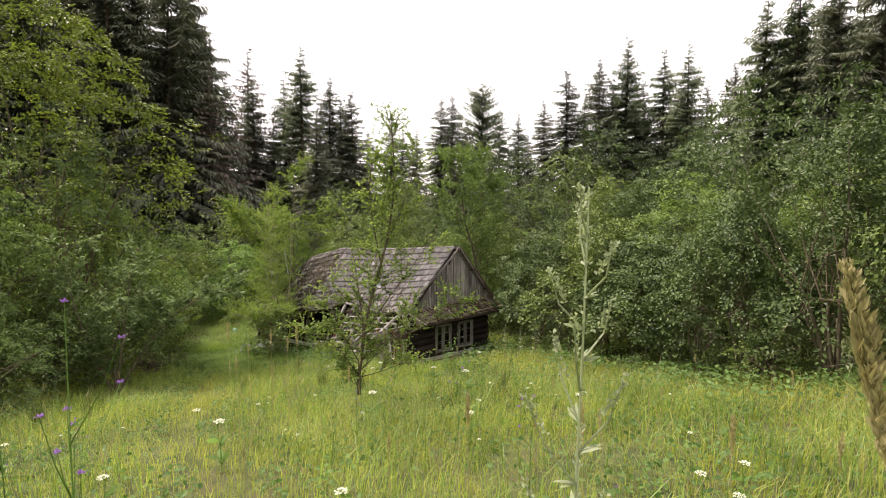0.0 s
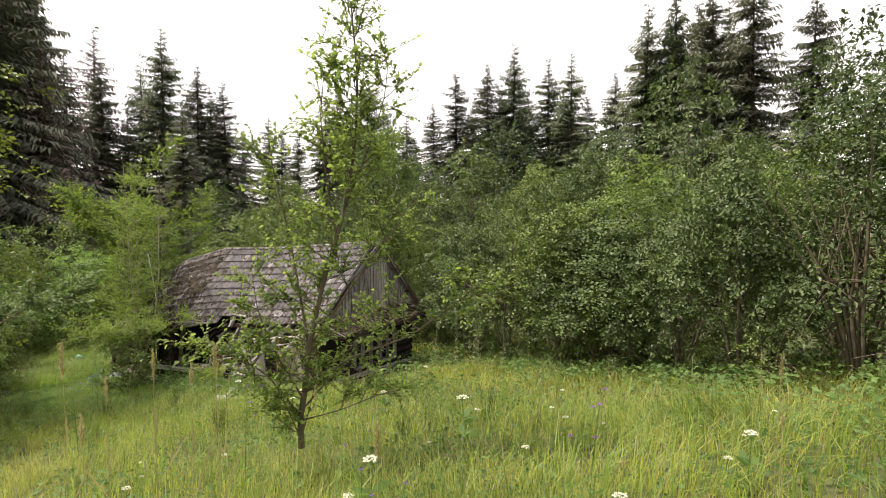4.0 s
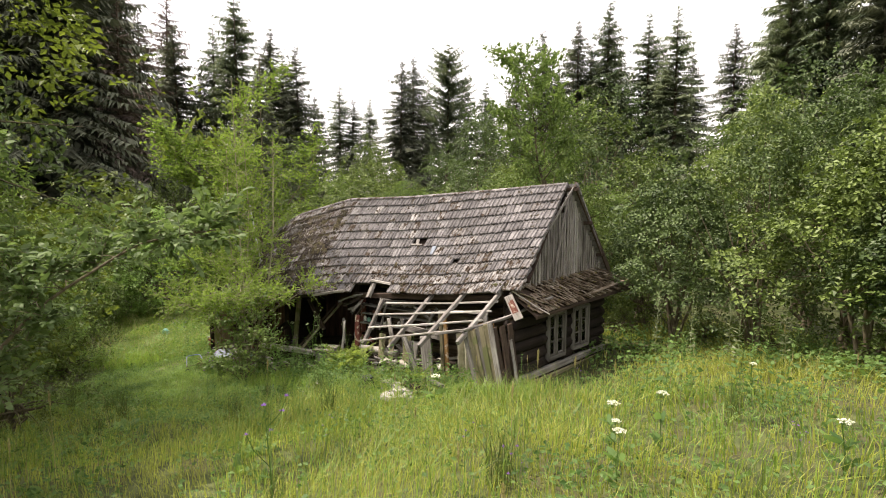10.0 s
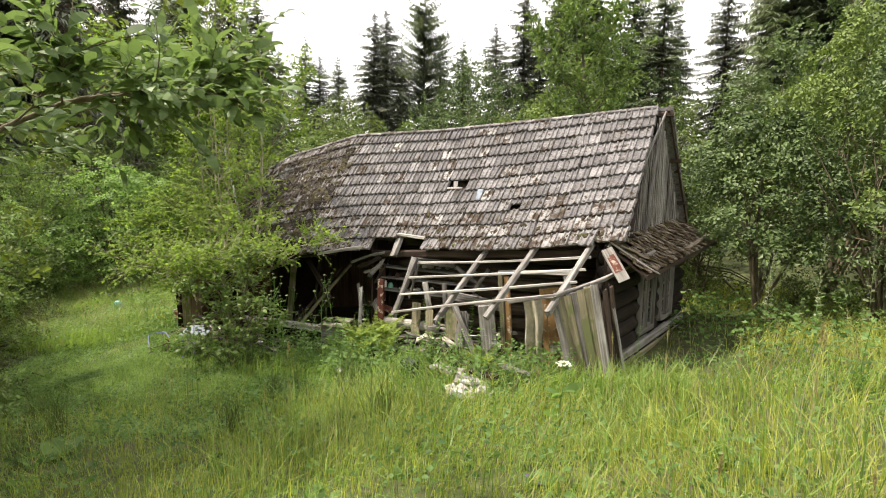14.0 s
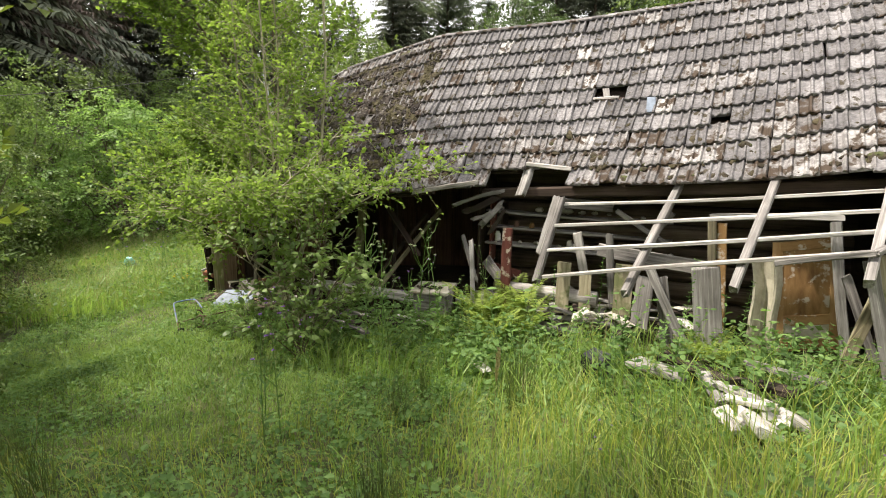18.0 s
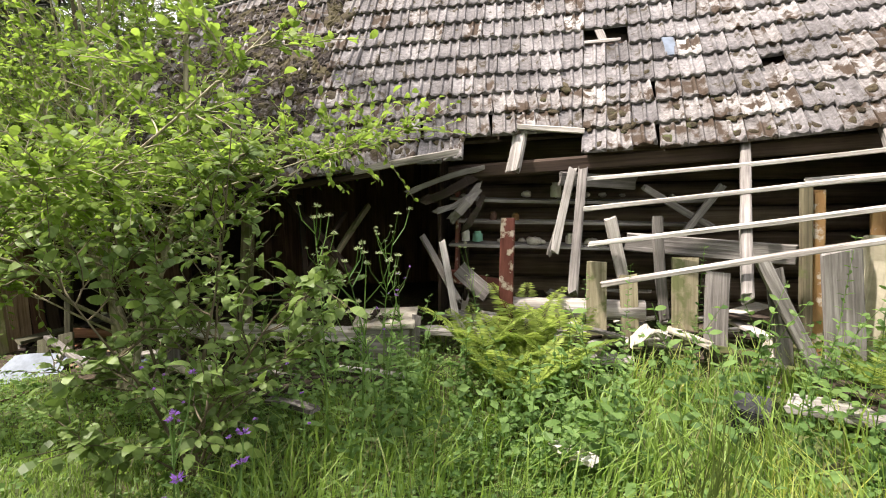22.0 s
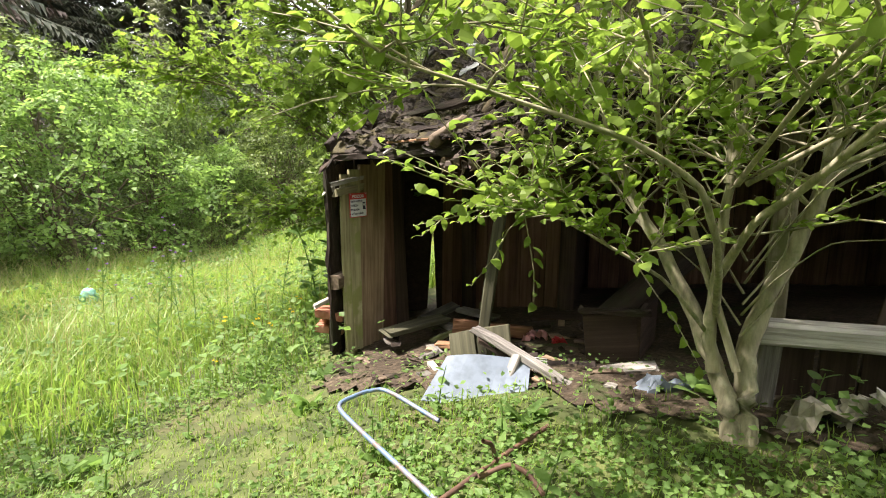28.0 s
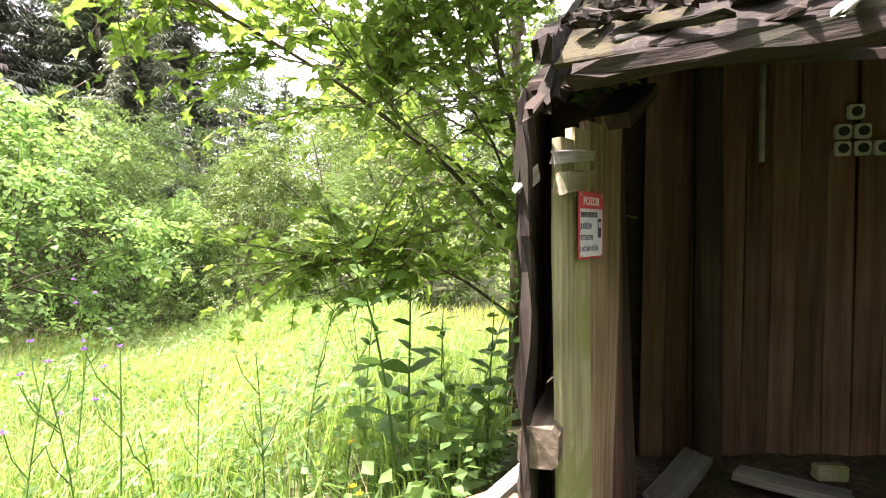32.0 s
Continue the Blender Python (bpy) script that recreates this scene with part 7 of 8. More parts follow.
NETTLES = [herb("nettle", i, 0.40 + 0.10 * i, 8 + i, 0.095, M_WEED, "green leafy nettle by the cottage") for i in range(4)]
strew(NETTLES, [(-8.65, 26.16, 1.9, 3), (-8.3, 26.46, 2.0, 2), (-8.05, 26.5, 1.9, 3), (-8.5, 25.85, 1.7, 2), (-7.8, 26.6, 1.9, 3), (-8.5, 26.4, 2.0, 1), (-8.15, 26.2, 1.7, 2), (-8.7, 26.6, 1.8, 3)] + scatter(170, (-9, 4, 14, 24), 4, lambda u, v, d: outside(u, v) and -2.9 < v < -0.6 and 0.3 < u < 6.3, which=4) + scatter(60, (0, 7, 12, 24), 14, lambda u, v, d: outside(u, v) and u < -2.2, 0.9, 1.6, 4), 5, group="nettles by the cottage")
DOCKS = [rosette("broad_leaf_weed", i, 13, 0.2, M_WEED, "low broad-leaved weed in the grass") for i in range(4)]
strew(DOCKS, scatter(170, (-11, -2, 13, 25), 7, lambda u, v, d: outside(u, v) and d < 5, 0.4, 1.0, 4), 6, group="weeds in the grass")
FERNS = [fern("fern", i, 9, 0.74) for i in range(2)]
strew(FERNS, [(H(u, v, 0).x, H(u, v, 0).y, s, k % 2) for k, (u, v, s) in enumerate([(4.2, -1.35, 1.05), (3.85, -1.3, 1.1), (4.05, -1.65, 0.85), (3.6, -1.6, 0.95), (1.72, -2.0, 0.8), (3.85, -1.95, 0.8)])], 8, 0.05, group="ferns before the porch")
KNAP = [flower_stem("knapweed", i, 0.85 + 0.13 * i, 3 + i, M_PURPLE, "slender purple knapweed in the meadow") for i in range(3)]
KNAP_AT = [(-6.88, 18.30, 1.1, 1), (-6.77, 18.33, 1.1, 0), (-6.92, 18.66, 1.05, 2), (-4.57, 11.57, 1.25, 2), (-1.9, 8.2, 1.1, 1), (-6.62, 19.35, 0.95, 1), (-6.85, 19.7, 0.8, 2), (-6.3, 19.6, 0.75, 0), (-5.6, 20.3, 0.9, 1), (-5.2, 20.9, 0.95, 2), (-3.2, 12.6, 0.8, 0), (-0.9, 5.5, 0.8, 0), (-2.9, 3.3, 0.8, 1)]
strew(KNAP, KNAP_AT + scatter(46, (-9, 4, 1.2, 19), 11, lambda u, v, d: outside(u, v) and d > 0.9, 0.45, 0.85, 3) + [(-10.2, 26.3, 1.2, 2), (-9.9, 26.8, 1.3, 1), (-10.6, 26.7, 1.1, 0), (-10.9, 27.4, 1.2, 2), (-10.3, 27.8, 1.3, 2)], 12, group="knapweed in the meadow")
THISTLES = [flower_stem("thistle", 20 + i, 1.0 + 0.1 * i, 7, M_MUG, "faded thistle with pale seed heads", 0.016, 0.2, 14) for i in range(2)]
tall = flower_stem("knapweed", 77, 1.3 - gz(-1.45, 2.04), 8, M_PURPLE, "tall branched knapweed with faded purple heads", 0.014, 0.42, 14, 0.4, 0.7)
tall.matrix_basis = Matrix.Translation((-1.45, 2.04, gz(-1.45, 2.04) - 0.03))
tall = flower_stem("knapweed", 78, 1.05 - gz(-1.75, 2.1), 3, M_PURPLE, "slim knapweed with faded purple heads", 0.014, 0.3, 10, 0.5, 0.8)
tall.matrix_basis = Matrix.Translation((-1.75, 2.1, gz(-1.75, 2.1) - 0.03))
strew(THISTLES, [(-9.61, 25.89, 0.95, 0), (-9.54, 26.29, 1.0, 1), (-9.26, 26.08, 1.05, 0), (-9.01, 26.66, 1.1, 1), (-9.93, 26.25, 0.9, 1), (-8.61, 26.98, 1.1, 0), (-5.3, 21.0, 1.25, 0), (-5.05, 21.15, 1.2, 1), (-5.7, 21.0, 1.1, 1), (-4.45, 20.9, 1.1, 0), (-6.05, 20.1, 1.3, 1), (-5.88, 19.98, 1.12, 0), (-5.80, 19.84, 1.05, 1)], 13, group="thistles by the path")
UMBELS = [umbel("wild_carrot", 1, 0.55, 0.055, "white flat flower umbel on a tall stem")]
strew(UMBELS, [(-1.98, 12.3, 1.0), (-1.55, 13.3, 1.1), (-1.2, 13.0, 1.0), (-3.05, 15.9, 1.15), (-1.7, 12.9, 0.9), (0.4, 9.2, 1.0), (-2.2, 5.2, 0.9), (-2.6, 4.0, 0.8), (-0.9, 6.8, 0.9), (1.6, 6.2, 1.0), (-3.0, 6.4, 0.8), (-0.2, 12.0, 0.9), (-0.6, 3.1, 0.8), (1.0, 14.6, 1.0)] + [(x, y, k * 0.55) for x, y, k, _ in scatter(40, (-6, 4, 2.0, 11), 61, lambda u, v, d: d > 0.7, 0.7, 1.1)], 16, group="white umbels in the meadow")
PLUMES = [seed_grass("tall_grass", 1, 1.15, 0.2, "tall dry grass with a dense straw seed head"), seed_grass("tall_grass", 2, 1.0, 0.16, "tall dry grass with a slim straw seed head", 0.009)]
strew(PLUMES, [(-3.01, 7.48, 1.45, 0), (-2.14, 7.3, 1.35, 1), (-2.5, 7.75, 1.5, 1), (-2.9, 7.9, 1.3, 1), (0.2, 1.3, 0.95, 0), (-0.35, 1.6, 0.9, 1), (0.5, 1.6, 0.9, 1), (-2.4, 6.2, 1.2, 1), (-1.9, 6.9, 1.3, 0), (0.12, 2.6, 1.0, 0), (0.62, 2.3, 0.95, 0), (1.15, 2.1, 0.9, 0), (-0.3, 3.0, 0.85, 1), (0.9, 2.9, 0.9, 1), (-1.2, 3.2, 0.8, 1)] + scatter(80, (-8, 5, 1.2, 17), 17, lambda u, v, d: outside(u, v) and d > 0.8, 0.55, 0.95, 2), 18, 0.04, group="tall seed grass")
reed = seed_grass("tall_grass", 5, 1.54 - gz(0.65, 0.68), 0.27, "broad pinkish-brown seed plume leaning by the path", 0.013, (-0.10, 0.04))
reed.matrix_basis = Matrix.Translation((0.71, 0.68, gz(0.71, 0.68) - 0.02))
MUG = [mugwort("mugwort", 30, 1.67 - gz(0.26, 0.97), "pale grey-green flowering mugwort close to the path"), herb("mugwort", 31, 1.2, 26, 0.075, M_WEED, "leafy goosefoot stem climbing before the porch", 0.35)]
strew(MUG, [(0.26, 0.97, 1.0, 0)] + [(H(u, v, 0).x, H(u, v, 0).y, s, 1) for u, v, s in ((2.75, -1.75, 0.95), (3.2, -1.8, 0.9), (1.95, -1.9, 1.0), (1.5, -1.95, 0.85), (3.45, -1.6, 0.8), (-0.4, -1.9, 0.7))] + [(3.0, 17.6, 1.0, 0), (3.3, 18.2, 1.0, 0), (2.7, 18.6, 0.9, 0), (3.7, 17.2, 0.9, 0), (2.2, 19.1, 0.9, 0)], 19, 0.04, group="mugwort stems")
BUTTER = [flower_stem("buttercup", 50, 0.4, 2, M_YELLOW, "small yellow flower in the high grass", 0.016, 0.1, 6)]
strew(BUTTER, [(-9.3, 25.6, 1.0), (-9.15, 25.5, 1.0), (-9.2, 25.9, 1.1), (-8.95, 25.8, 0.9), (-9.5, 26.1, 1.0), (-8.9, 26.2, 1.1), (-9.6, 25.2, 0.8), (-6.6, 20.4, 0.8)], 22, group="yellow flowers")



def rush(name, seed):
    """A tuft of stiff dark rushes."""
    r = np.random.default_rng(seed)
    w = Pile()
    for k in range(55):
        a, t = r.uniform(0, 6.28), r.uniform(0, 0.35)
        h = r.uniform(0.35, 0.7)
        b = np.array([r.normal(0, 0.05), r.normal(0, 0.05), 0])
        w.add(*tube_arrays([b, b + np.array([math.cos(a) * t * h * 0.4, math.sin(a) * t * h * 0.4, h * 0.6]), b + np.array([math.cos(a) * t * h, math.sin(a) * t * h, h])], [0.0022, 0.002, 0.0006], 3))
    ob = thing(name, (0, 0, 0), "dark green tuft of stiff rushes", "rush")
    part("tuft", w.mesh("tuft", M_LEAF_HEDGE), None, ob)
    return ob


RUSHES = [rush("rush_tuft", i) for i in range(3)]
strew(RUSHES, scatter(34, (-10, -4.5, 8, 19), 23, lambda u, v, d: outside(u, v) and d > 0.7 and v < -3.2, 0.6, 1.1, 3) + scatter(10, (-3.5, 2, 9, 16), 24, lambda u, v, d: outside(u, v) and v < -3.5, 0.6, 1.0, 3), 25, group="rush tufts in the meadow")
SEEDLINGS = [herb("young_weed", 60 + i, 0.16 + 0.05 * i, 4, 0.085, M_WEED, "small leafy seedling in the short grass", 0.5, True) for i in range(3)]
strew(SEEDLINGS, scatter(150, (-10.5, -3, 17.5, 24.5), 26, lambda u, v, d: outside(u, v) and d < 4 and v > -5, 0.6, 1.3, 3), 27, group="seedlings in the short grass")

# ---- things about the porch ----
def box_mesh(name, w, d, h, mat, seed=1, jit=0.004, bevel=0.006):
    """A box with rounded, slightly uneven edges."""
    bm = bmesh.new()
    bmesh.ops.create_cube(bm, size=1.0)
    r = random.Random(seed)
    for v in bm.verts:
        v.co = Vector((v.co.x * w + r.uniform(-jit, jit), v.co.y * d + r.uniform(-jit, jit), v.co.z * h + r.uniform(-jit, jit)))
    bmesh.ops.bevel(bm, geom=list(bm.edges), offset=bevel, segments=2, affect="EDGES")
    me = bpy.data.meshes.new(name)
    bm.to_mesh(me)
    bm.free()
    me.materials.append(mat)
    return me


def crumple(name, seed, size, mat):
    """A torn, crumpled sheet standing up in folds."""
    r, v, n = random.Random(seed), [], 9
    for i in range(n):
        for j in range(n):
            x, y = (i / (n - 1) - 0.5) * size * 2, (j / (n - 1) - 0.5) * size * 1.6
            v.append((x + r.uniform(-0.02, 0.02), y * 0.6 + r.uniform(-0.02, 0.02), size * 0.55 - abs(x) * 0.55 - abs(y) * 0.35 + r.uniform(-0.035, 0.035)))
    k = len(v)
    v += [(a, b, c - 0.006) for a, b, c in v]
    f = [(i * n + j, (i + 1) * n + j, (i + 1) * n + j + 1, i * n + j + 1) for i in range(n - 1) for j in range(n - 1)]
    f += [tuple(k + x for x in q[::-1]) for q in f]
    return np_mesh(name, v, np.array(f), mat)


HR = math.degrees(math.atan2(HU.y, HU.x))


def hpose(u, v, z, rx=0, ry=0, rz=0):
    """A pose in the cottage's own directions: x west along the house, y to its front."""
    return Matrix.Translation(H(u, v, z)) @ pose(0, 0, 0, 0, 0, HR) @ pose(0, 0, 0, rx, ry, rz)


rack = thing("wall_shelf", H(3.9, -0.1, -3.2), "sagging grey wall shelf strewn with fallen plaster", "shelf")
for z, w in ((-2.67, 0.2), (-2.9, 0.14), (-3.13, 0.24)):
    board("shelf_board", H(4.62, -0.12, z), H(2.2, -0.2, z + 0.02), w, 0.03, M_GREY, rack, warp=0.012)
board("shelf_end", H(4.56, -0.1, -3.4), H(4.56, -0.1, -2.55), 0.2, 0.03, M_OXBLOOD, rack, up=HU, label="oxblood red shelf end")
board("shelf_rail", H(4.6, -0.32, -3.42), H(4.05, -0.34, -3.5), 0.03, 0.12, M_OXBLOOD, rack, label="red rail")
for k in range(5):
    board("shelf_end", H(4.5 + 0.0 * k, 0.2, -3.9 + 0.0 * k), H(4.5, 0.2, -2.6), 0.25, 0.03, M_DARK, rack, up=HU) if k == 0 else None
sr = random.Random(31)
debris = [clump_mesh("plaster_lump", sr, 0.05 + 0.012 * i, 0.5, M_PLASTER, 8, 5) for i in range(4)]
for k in range(34):
    u, z = sr.uniform(2.2, 4.5), sr.choice((-3.105, -3.105, -2.645))
    thing("plaster_lump", None, "lump of fallen white plaster on the shelf", "rubble", "plaster lumps", data=debris[k % 4], m=hpose(u, -0.14 + sr.uniform(-0.08, 0.05), z + 0.02 * (u < 4.4), 0, 0, sr.uniform(0, 360)) @ Matrix.Scale(sr.uniform(0.4, 1.1), 4))


def jar_mesh(name, r0, h, mat):
    prof = [(0, 0), (r0, 0), (r0 * 1.05, h * 0.1), (r0, h * 0.75), (r0 * 0.7, h * 0.86), (r0 * 0.72, h), (0, h)]
    n = 12
    v = [(math.cos(2 * math.pi * j / n) * a, math.sin(2 * math.pi * j / n) * a, b) for a, b in prof for j in range(n)]
    f = [(i * n + j, i * n + (j + 1) % n, (i + 1) * n + (j + 1) % n, (i + 1) * n + j) for i in range(len(prof) - 1) for j in range(n)]
    return np_mesh(name, v, np.array(f), mat)


for u, z, rr, hh, mt, lb in ((4.35, -3.1, 0.05, 0.1, M_GREEN_PLASTIC, "turquoise tin on the old shelf"), (4.47, -3.1, 0.04, 0.13, M_WHITE_PLASTIC, "cream paper packet on the shelf"), (3.98, -2.88, 0.035, 0.07, M_OCHRE, "small rusty ochre tin on a shelf"), (4.2, -2.88, 0.035, 0.08, M_RUST, "small dark rusted tin on a shelf"), (3.6, -2.65, 0.05, 0.14, M_PLASTER, "dusty cream jar on the shelf"), (3.45, -3.1, 0.04, 0.1, M_PLASTER, "dusty white jar among plaster")):
    thing("shelf_jar", None, lb, "jar", data=jar_mesh("shelf_jar", rr, hh, mt), m=hpose(u, -0.14, z, 3, 2, 0))
board("red_stake", H(4.03, -1.0, -3.75), H(4.03, -0.98, -2.76), 0.12, 0.06, M_OXBLOOD, None, up=HV, rag=0.01, tags=("upright red and ochre painted stake before the shelves", "post"))
for k, (a, b, w, t, mt) in enumerate([((4.62, -0.75, -3.0), (4.42, -1.1, -3.75), 0.06, 0.03, M_GREY), ((4.5, -0.5, -3.3), (4.2, -0.7, -3.5), 0.16, 0.025, M_GREY), ((3.5, -0.75, -2.35), (3.64, -0.95, -3.05), 0.07, 0.035, M_GREY), ((2.86, -0.4, -2.52), (2.24, -0.4, -2.88), 0.06, 0.04, M_GREY), ((2.2, -0.45, -2.5), (2.5, -0.45, -2.95), 0.06, 0.04, M_GREY), ((3.2, -0.9, -2.75), (3.06, -0.95, -3.3), 0.10, 0.04, M_PALE), ((2.83, -0.9, -2.73), (2.72, -0.95, -3.6), 0.08, 0.05, M_GREY), ((2.62, -1.0, -3.05), (2.6, -1.1, -3.7), 0.2, 0.025, M_GREEN_WOOD), ((2.38, -1.05, -3.15), (2.4, -1.2, -3.7), 0.18, 0.025, M_GREY)] + [((3.3, -1.0, -3.1), (3.28, -1.1, -3.75), 0.16, 0.025, M_GREEN_WOOD), ((3.05, -1.0, -3.2), (3.02, -1.1, -3.75), 0.14, 0.025, M_GREEN_WOOD), ((2.31, -1.6, -2.92), (1.90, -1.66, -3.68), 0.09, 0.05, M_GREY), ((1.81, -1.58, -2.86), (1.70, -1.62, -3.68), 0.25, 0.03, M_GREY), ((1.70, -0.98, -2.50), (1.60, -1.02, -3.8), 0.09, 0.06, M_OCHRE), ((1.80, -1.0, -2.44), (1.68, -1.05, -3.8), 0.08, 0.06, M_GREEN_WOOD), ((1.82, -1.0, -2.44), (0.68, -1.0, -2.36), 0.06, 0.05, M_PALE), ((0.75, -1.0, -2.40), (0.47, -1.0, -3.8), 0.09, 0.07, M_GREY), ((2.2, -1.55, -3.0), (2.08, -1.6, -3.68), 0.12, 0.03, M_GREY), ((0.66, -1.3, -2.85), (0.36, -1.4, -3.6), 0.08, 0.05, M_GREY), ((0.4, -1.5, -2.7), (0.62, -1.6, -3.6), 0.1, 0.04, M_GREEN_WOOD), ((3.0, -0.55, -3.0), (1.75, -0.9, -3.02), 0.16, 0.05, M_GREY), ((3.6, -0.6, -2.45), (2.9, -0.3, -2.5), 0.12, 0.05, M_GREY)]):
    board("fallen_plank", H(*a), H(*b), w, t, mt, None, up=-HV, rag=0.03, tags=("broken grey plank leaning in the fallen porch", "plank", "fallen porch planks"))
log("sill_log", H(4.0, -0.95, -3.52), H(2.9, -1.0, -3.5), 0.08, 0.09, M_PALE, None, tags=("pale rotten sill log before the shelves", "log"))
for k, (a, b, w) in enumerate([((4.4, -1.0, -3.78), (2.6, -1.1, -3.72), 0.18), ((4.3, -1.15, -3.9), (3.0, -1.2, -3.85), 0.2), ((4.8, -0.7, -3.86), (4.0, -0.9, -3.8), 0.16), ((3.9, -0.6, -3.9), (3.2, -0.5, -3.86), 0.3)]):
    board("floor_plank", H(*a), H(*b), w, 0.05, M_GREY, None, rag=0.04, tags=("rotten grey floor plank under the porch", "plank", "rotten floor planks"))
thing("roofing_scrap", None, "white crumpled scrap of sheet on the debris", "scrap", data=crumple("roofing_scrap", 3, 0.15, M_PLASTER), m=hpose(2.95, -1.35, -3.6, 12, 8, 20))
thing("roofing_scrap", None, "white crumpled scrap of sheet on the debris", "scrap", data=crumple("roofing_scrap", 4, 0.14, M_PLASTER), m=hpose(2.1, -1.5, -3.62, -8, 6, 70))
for k in range(40):
    u, v = sr.uniform(1.9, 4.5), sr.uniform(-1.2, 0.1)
    a = sr.uniform(0, 3.1)
    c = H(u, v, -3.72 + 0.12 * sr.random() - 0.1 * max(0, u - 3))
    d = Vector((math.cos(a), math.sin(a), sr.uniform(-0.2, 0.3))) * sr.uniform(0.1, 0.35)
    board("porch_debris", c - d, c + d, sr.uniform(0.04, 0.14), 0.025, sr.choice((M_GREY, M_PALE, M_ROT, M_PLASTER)), None, rag=0.03, tags=("splintered board lying in the porch debris", "plank", "porch debris"))

# rubble in the grass before the door
for k, (a, b, w, t, mt) in enumerate([((2.35, -2.2), (1.85, -2.45), 0.22, 0.05, M_GREY), ((2.1, -2.05), (1.55, -2.2), 0.26, 0.05, M_ROT), ((1.4, -2.05), (0.9, -2.4), 0.08, 0.05, M_GREY), ((1.9, -2.3), (1.5, -2.75), 0.18, 0.04, M_ROT), ((1.62, -2.75), (1.3, -2.95), 0.08, 0.04, M_PALE), ((1.66, -2.85), (1.33, -3.1), 0.08, 0.04, M_GREY), ((1.58, -3.0), (1.3, -3.2), 0.09, 0.04, M_PALE), ((1.5, -2.6), (1.15, -2.9), 0.12, 0.05, M_ROT), ((1.75, -2.55), (1.6, -3.05), 0.10, 0.05, M_GREY), ((2.0, -1.9), (1.7, -2.1), 0.12, 0.02, M_OCHRE), ((3.7, -2.7), (3.5, -2.9), 0.09, 0.03, M_PALE), ((5.6, -2.2), (5.2, -2.35), 0.08, 0.04, M_GREY)]):
    pa, pb = H(*a, 0), H(*b, 0)
    pa.z, pb.z = gz(pa.x, pa.y) + 0.16 + 0.03 * (k % 3), gz(pb.x, pb.y) + 0.12 + 0.03 * (k % 4)
    board("rubble_plank", pa, pb, w, t, mt, None, rag=0.04, tags=("rotten plank lying in the grass before the door", "plank", "planks in the grass"))
SLABS = [box_mesh("rubble_stone", 0.16 + 0.03 * i, 0.11 + 0.02 * i, 0.04, M_PALE, 40 + i, 0.022, 0.008) for i in range(4)]
for k in range(14):
    p = H(1.38 + sr.uniform(-0.22, 0.22), -3.1 + sr.uniform(-0.3, 0.4), 0)
    thing("rubble_stone", None, "pale broken slab of mortar in the grass", "rubble", "mortar rubble", data=SLABS[k % 4], m=Matrix.Translation((p.x, p.y, gz(p.x, p.y) + 0.10)) @ pose(0, 0, 0, sr.uniform(-25, 25), sr.uniform(-25, 25), sr.uniform(0, 360)) @ Matrix.Scale(sr.uniform(0.7, 1.2), 4))
p = H(2.62, -2.42, 0)
thing("charred_block", None, "black charred timber block in the grass", "block", data=box_mesh("charred_block", 0.2, 0.18, 0.3, M_BLACK, 3, 0.02), m=Matrix.Translation((p.x, p.y, gz(p.x, p.y) + 0.12)) @ pose(0, 0, 0, 8, -6, 30))

# ---- the open byre ----
board("front_beam", H(7.2, -1.12, -3.84), H(4.95, -0.92, -3.86), 0.14, 0.12, M_PALE, None, rag=0.04, tags=("long pale cracked beam along the byre front", "beam"), warp=0.012)
for k in range(11):
    u = 6.95 - k * 0.19
    board("front_plank", H(u, -0.92, -4.5), H(u, -0.95, -3.88), 0.17, 0.03, M_DARK, None, up=-HV, rag=0.02, tags=("short dark upright board under the beam", "plank", "boards under the byre beam"))
board("beam_prop", H(7.12, -1.1, -4.35), H(7.1, -1.1, -3.88), 0.1, 0.07, M_GREY, None, up=-HV, tags=("short grey prop under the pale beam", "post"))
chest = thing("old_chest", H(5.1, -0.85, -4.3), "old wooden chest with a peeling white top", "chest")
part("body", box_mesh("body", 0.46, 0.34, 0.42, M_GREY, 5, 0.008), None, chest, "", hpose(5.12, -0.85, -3.96, 0, 0, 6))
part("top", box_mesh("top", 0.56, 0.42, 0.035, M_PLASTER, 6, 0.008), None, chest, "peeling white top", hpose(5.12, -0.85, -3.72, -6, 3, 6))
for k in range(9):
    c = H(5.12 + sr.uniform(-0.2, 0.2), -0.85 + sr.uniform(-0.12, 0.12), -3.69)
    d = Vector((sr.uniform(-1, 1), sr.uniform(-1, 1), 0)) * 0.06
    board("bark_scrap", c - d, c + d, 0.05, 0.012, M_ROT, None, rag=0.01, tags=("small brown scrap lying on the chest", "scrap", "scraps on the chest"))
board("leaning_board", H(4.86, -0.98, -4.2), H(4.82, -0.9, -3.66), 0.08, 0.03, M_GREY, None, up=-HV, rag=0.05, tags=("splintered board beside the old chest", "plank"))
for k, (a, b, w, t) in enumerate([((6.5, -0.6, -4.1), (5.9, 0.4, -2.9), 0.05, 0.05), ((6.2, -0.7, -4.0), (5.6, 0.3, -2.8), 0.05, 0.06), ((6.0, -0.5, -4.1), (6.4, 0.3, -2.7), 0.06, 0.05), ((6.9, -0.2, -4.4), (6.85, 0.0, -2.7), 0.14, 0.08), ((5.6, -0.4, -3.4), (6.3, -0.2, -2.7), 0.12, 0.02)]):
    board("byre_pole", H(*a), H(*b), w, t, M_GREEN_WOOD if k % 2 else M_DARK, None, rag=0.02, tags=("thin grey-green pole leaning inside the byre", "pole", "poles in the byre"))
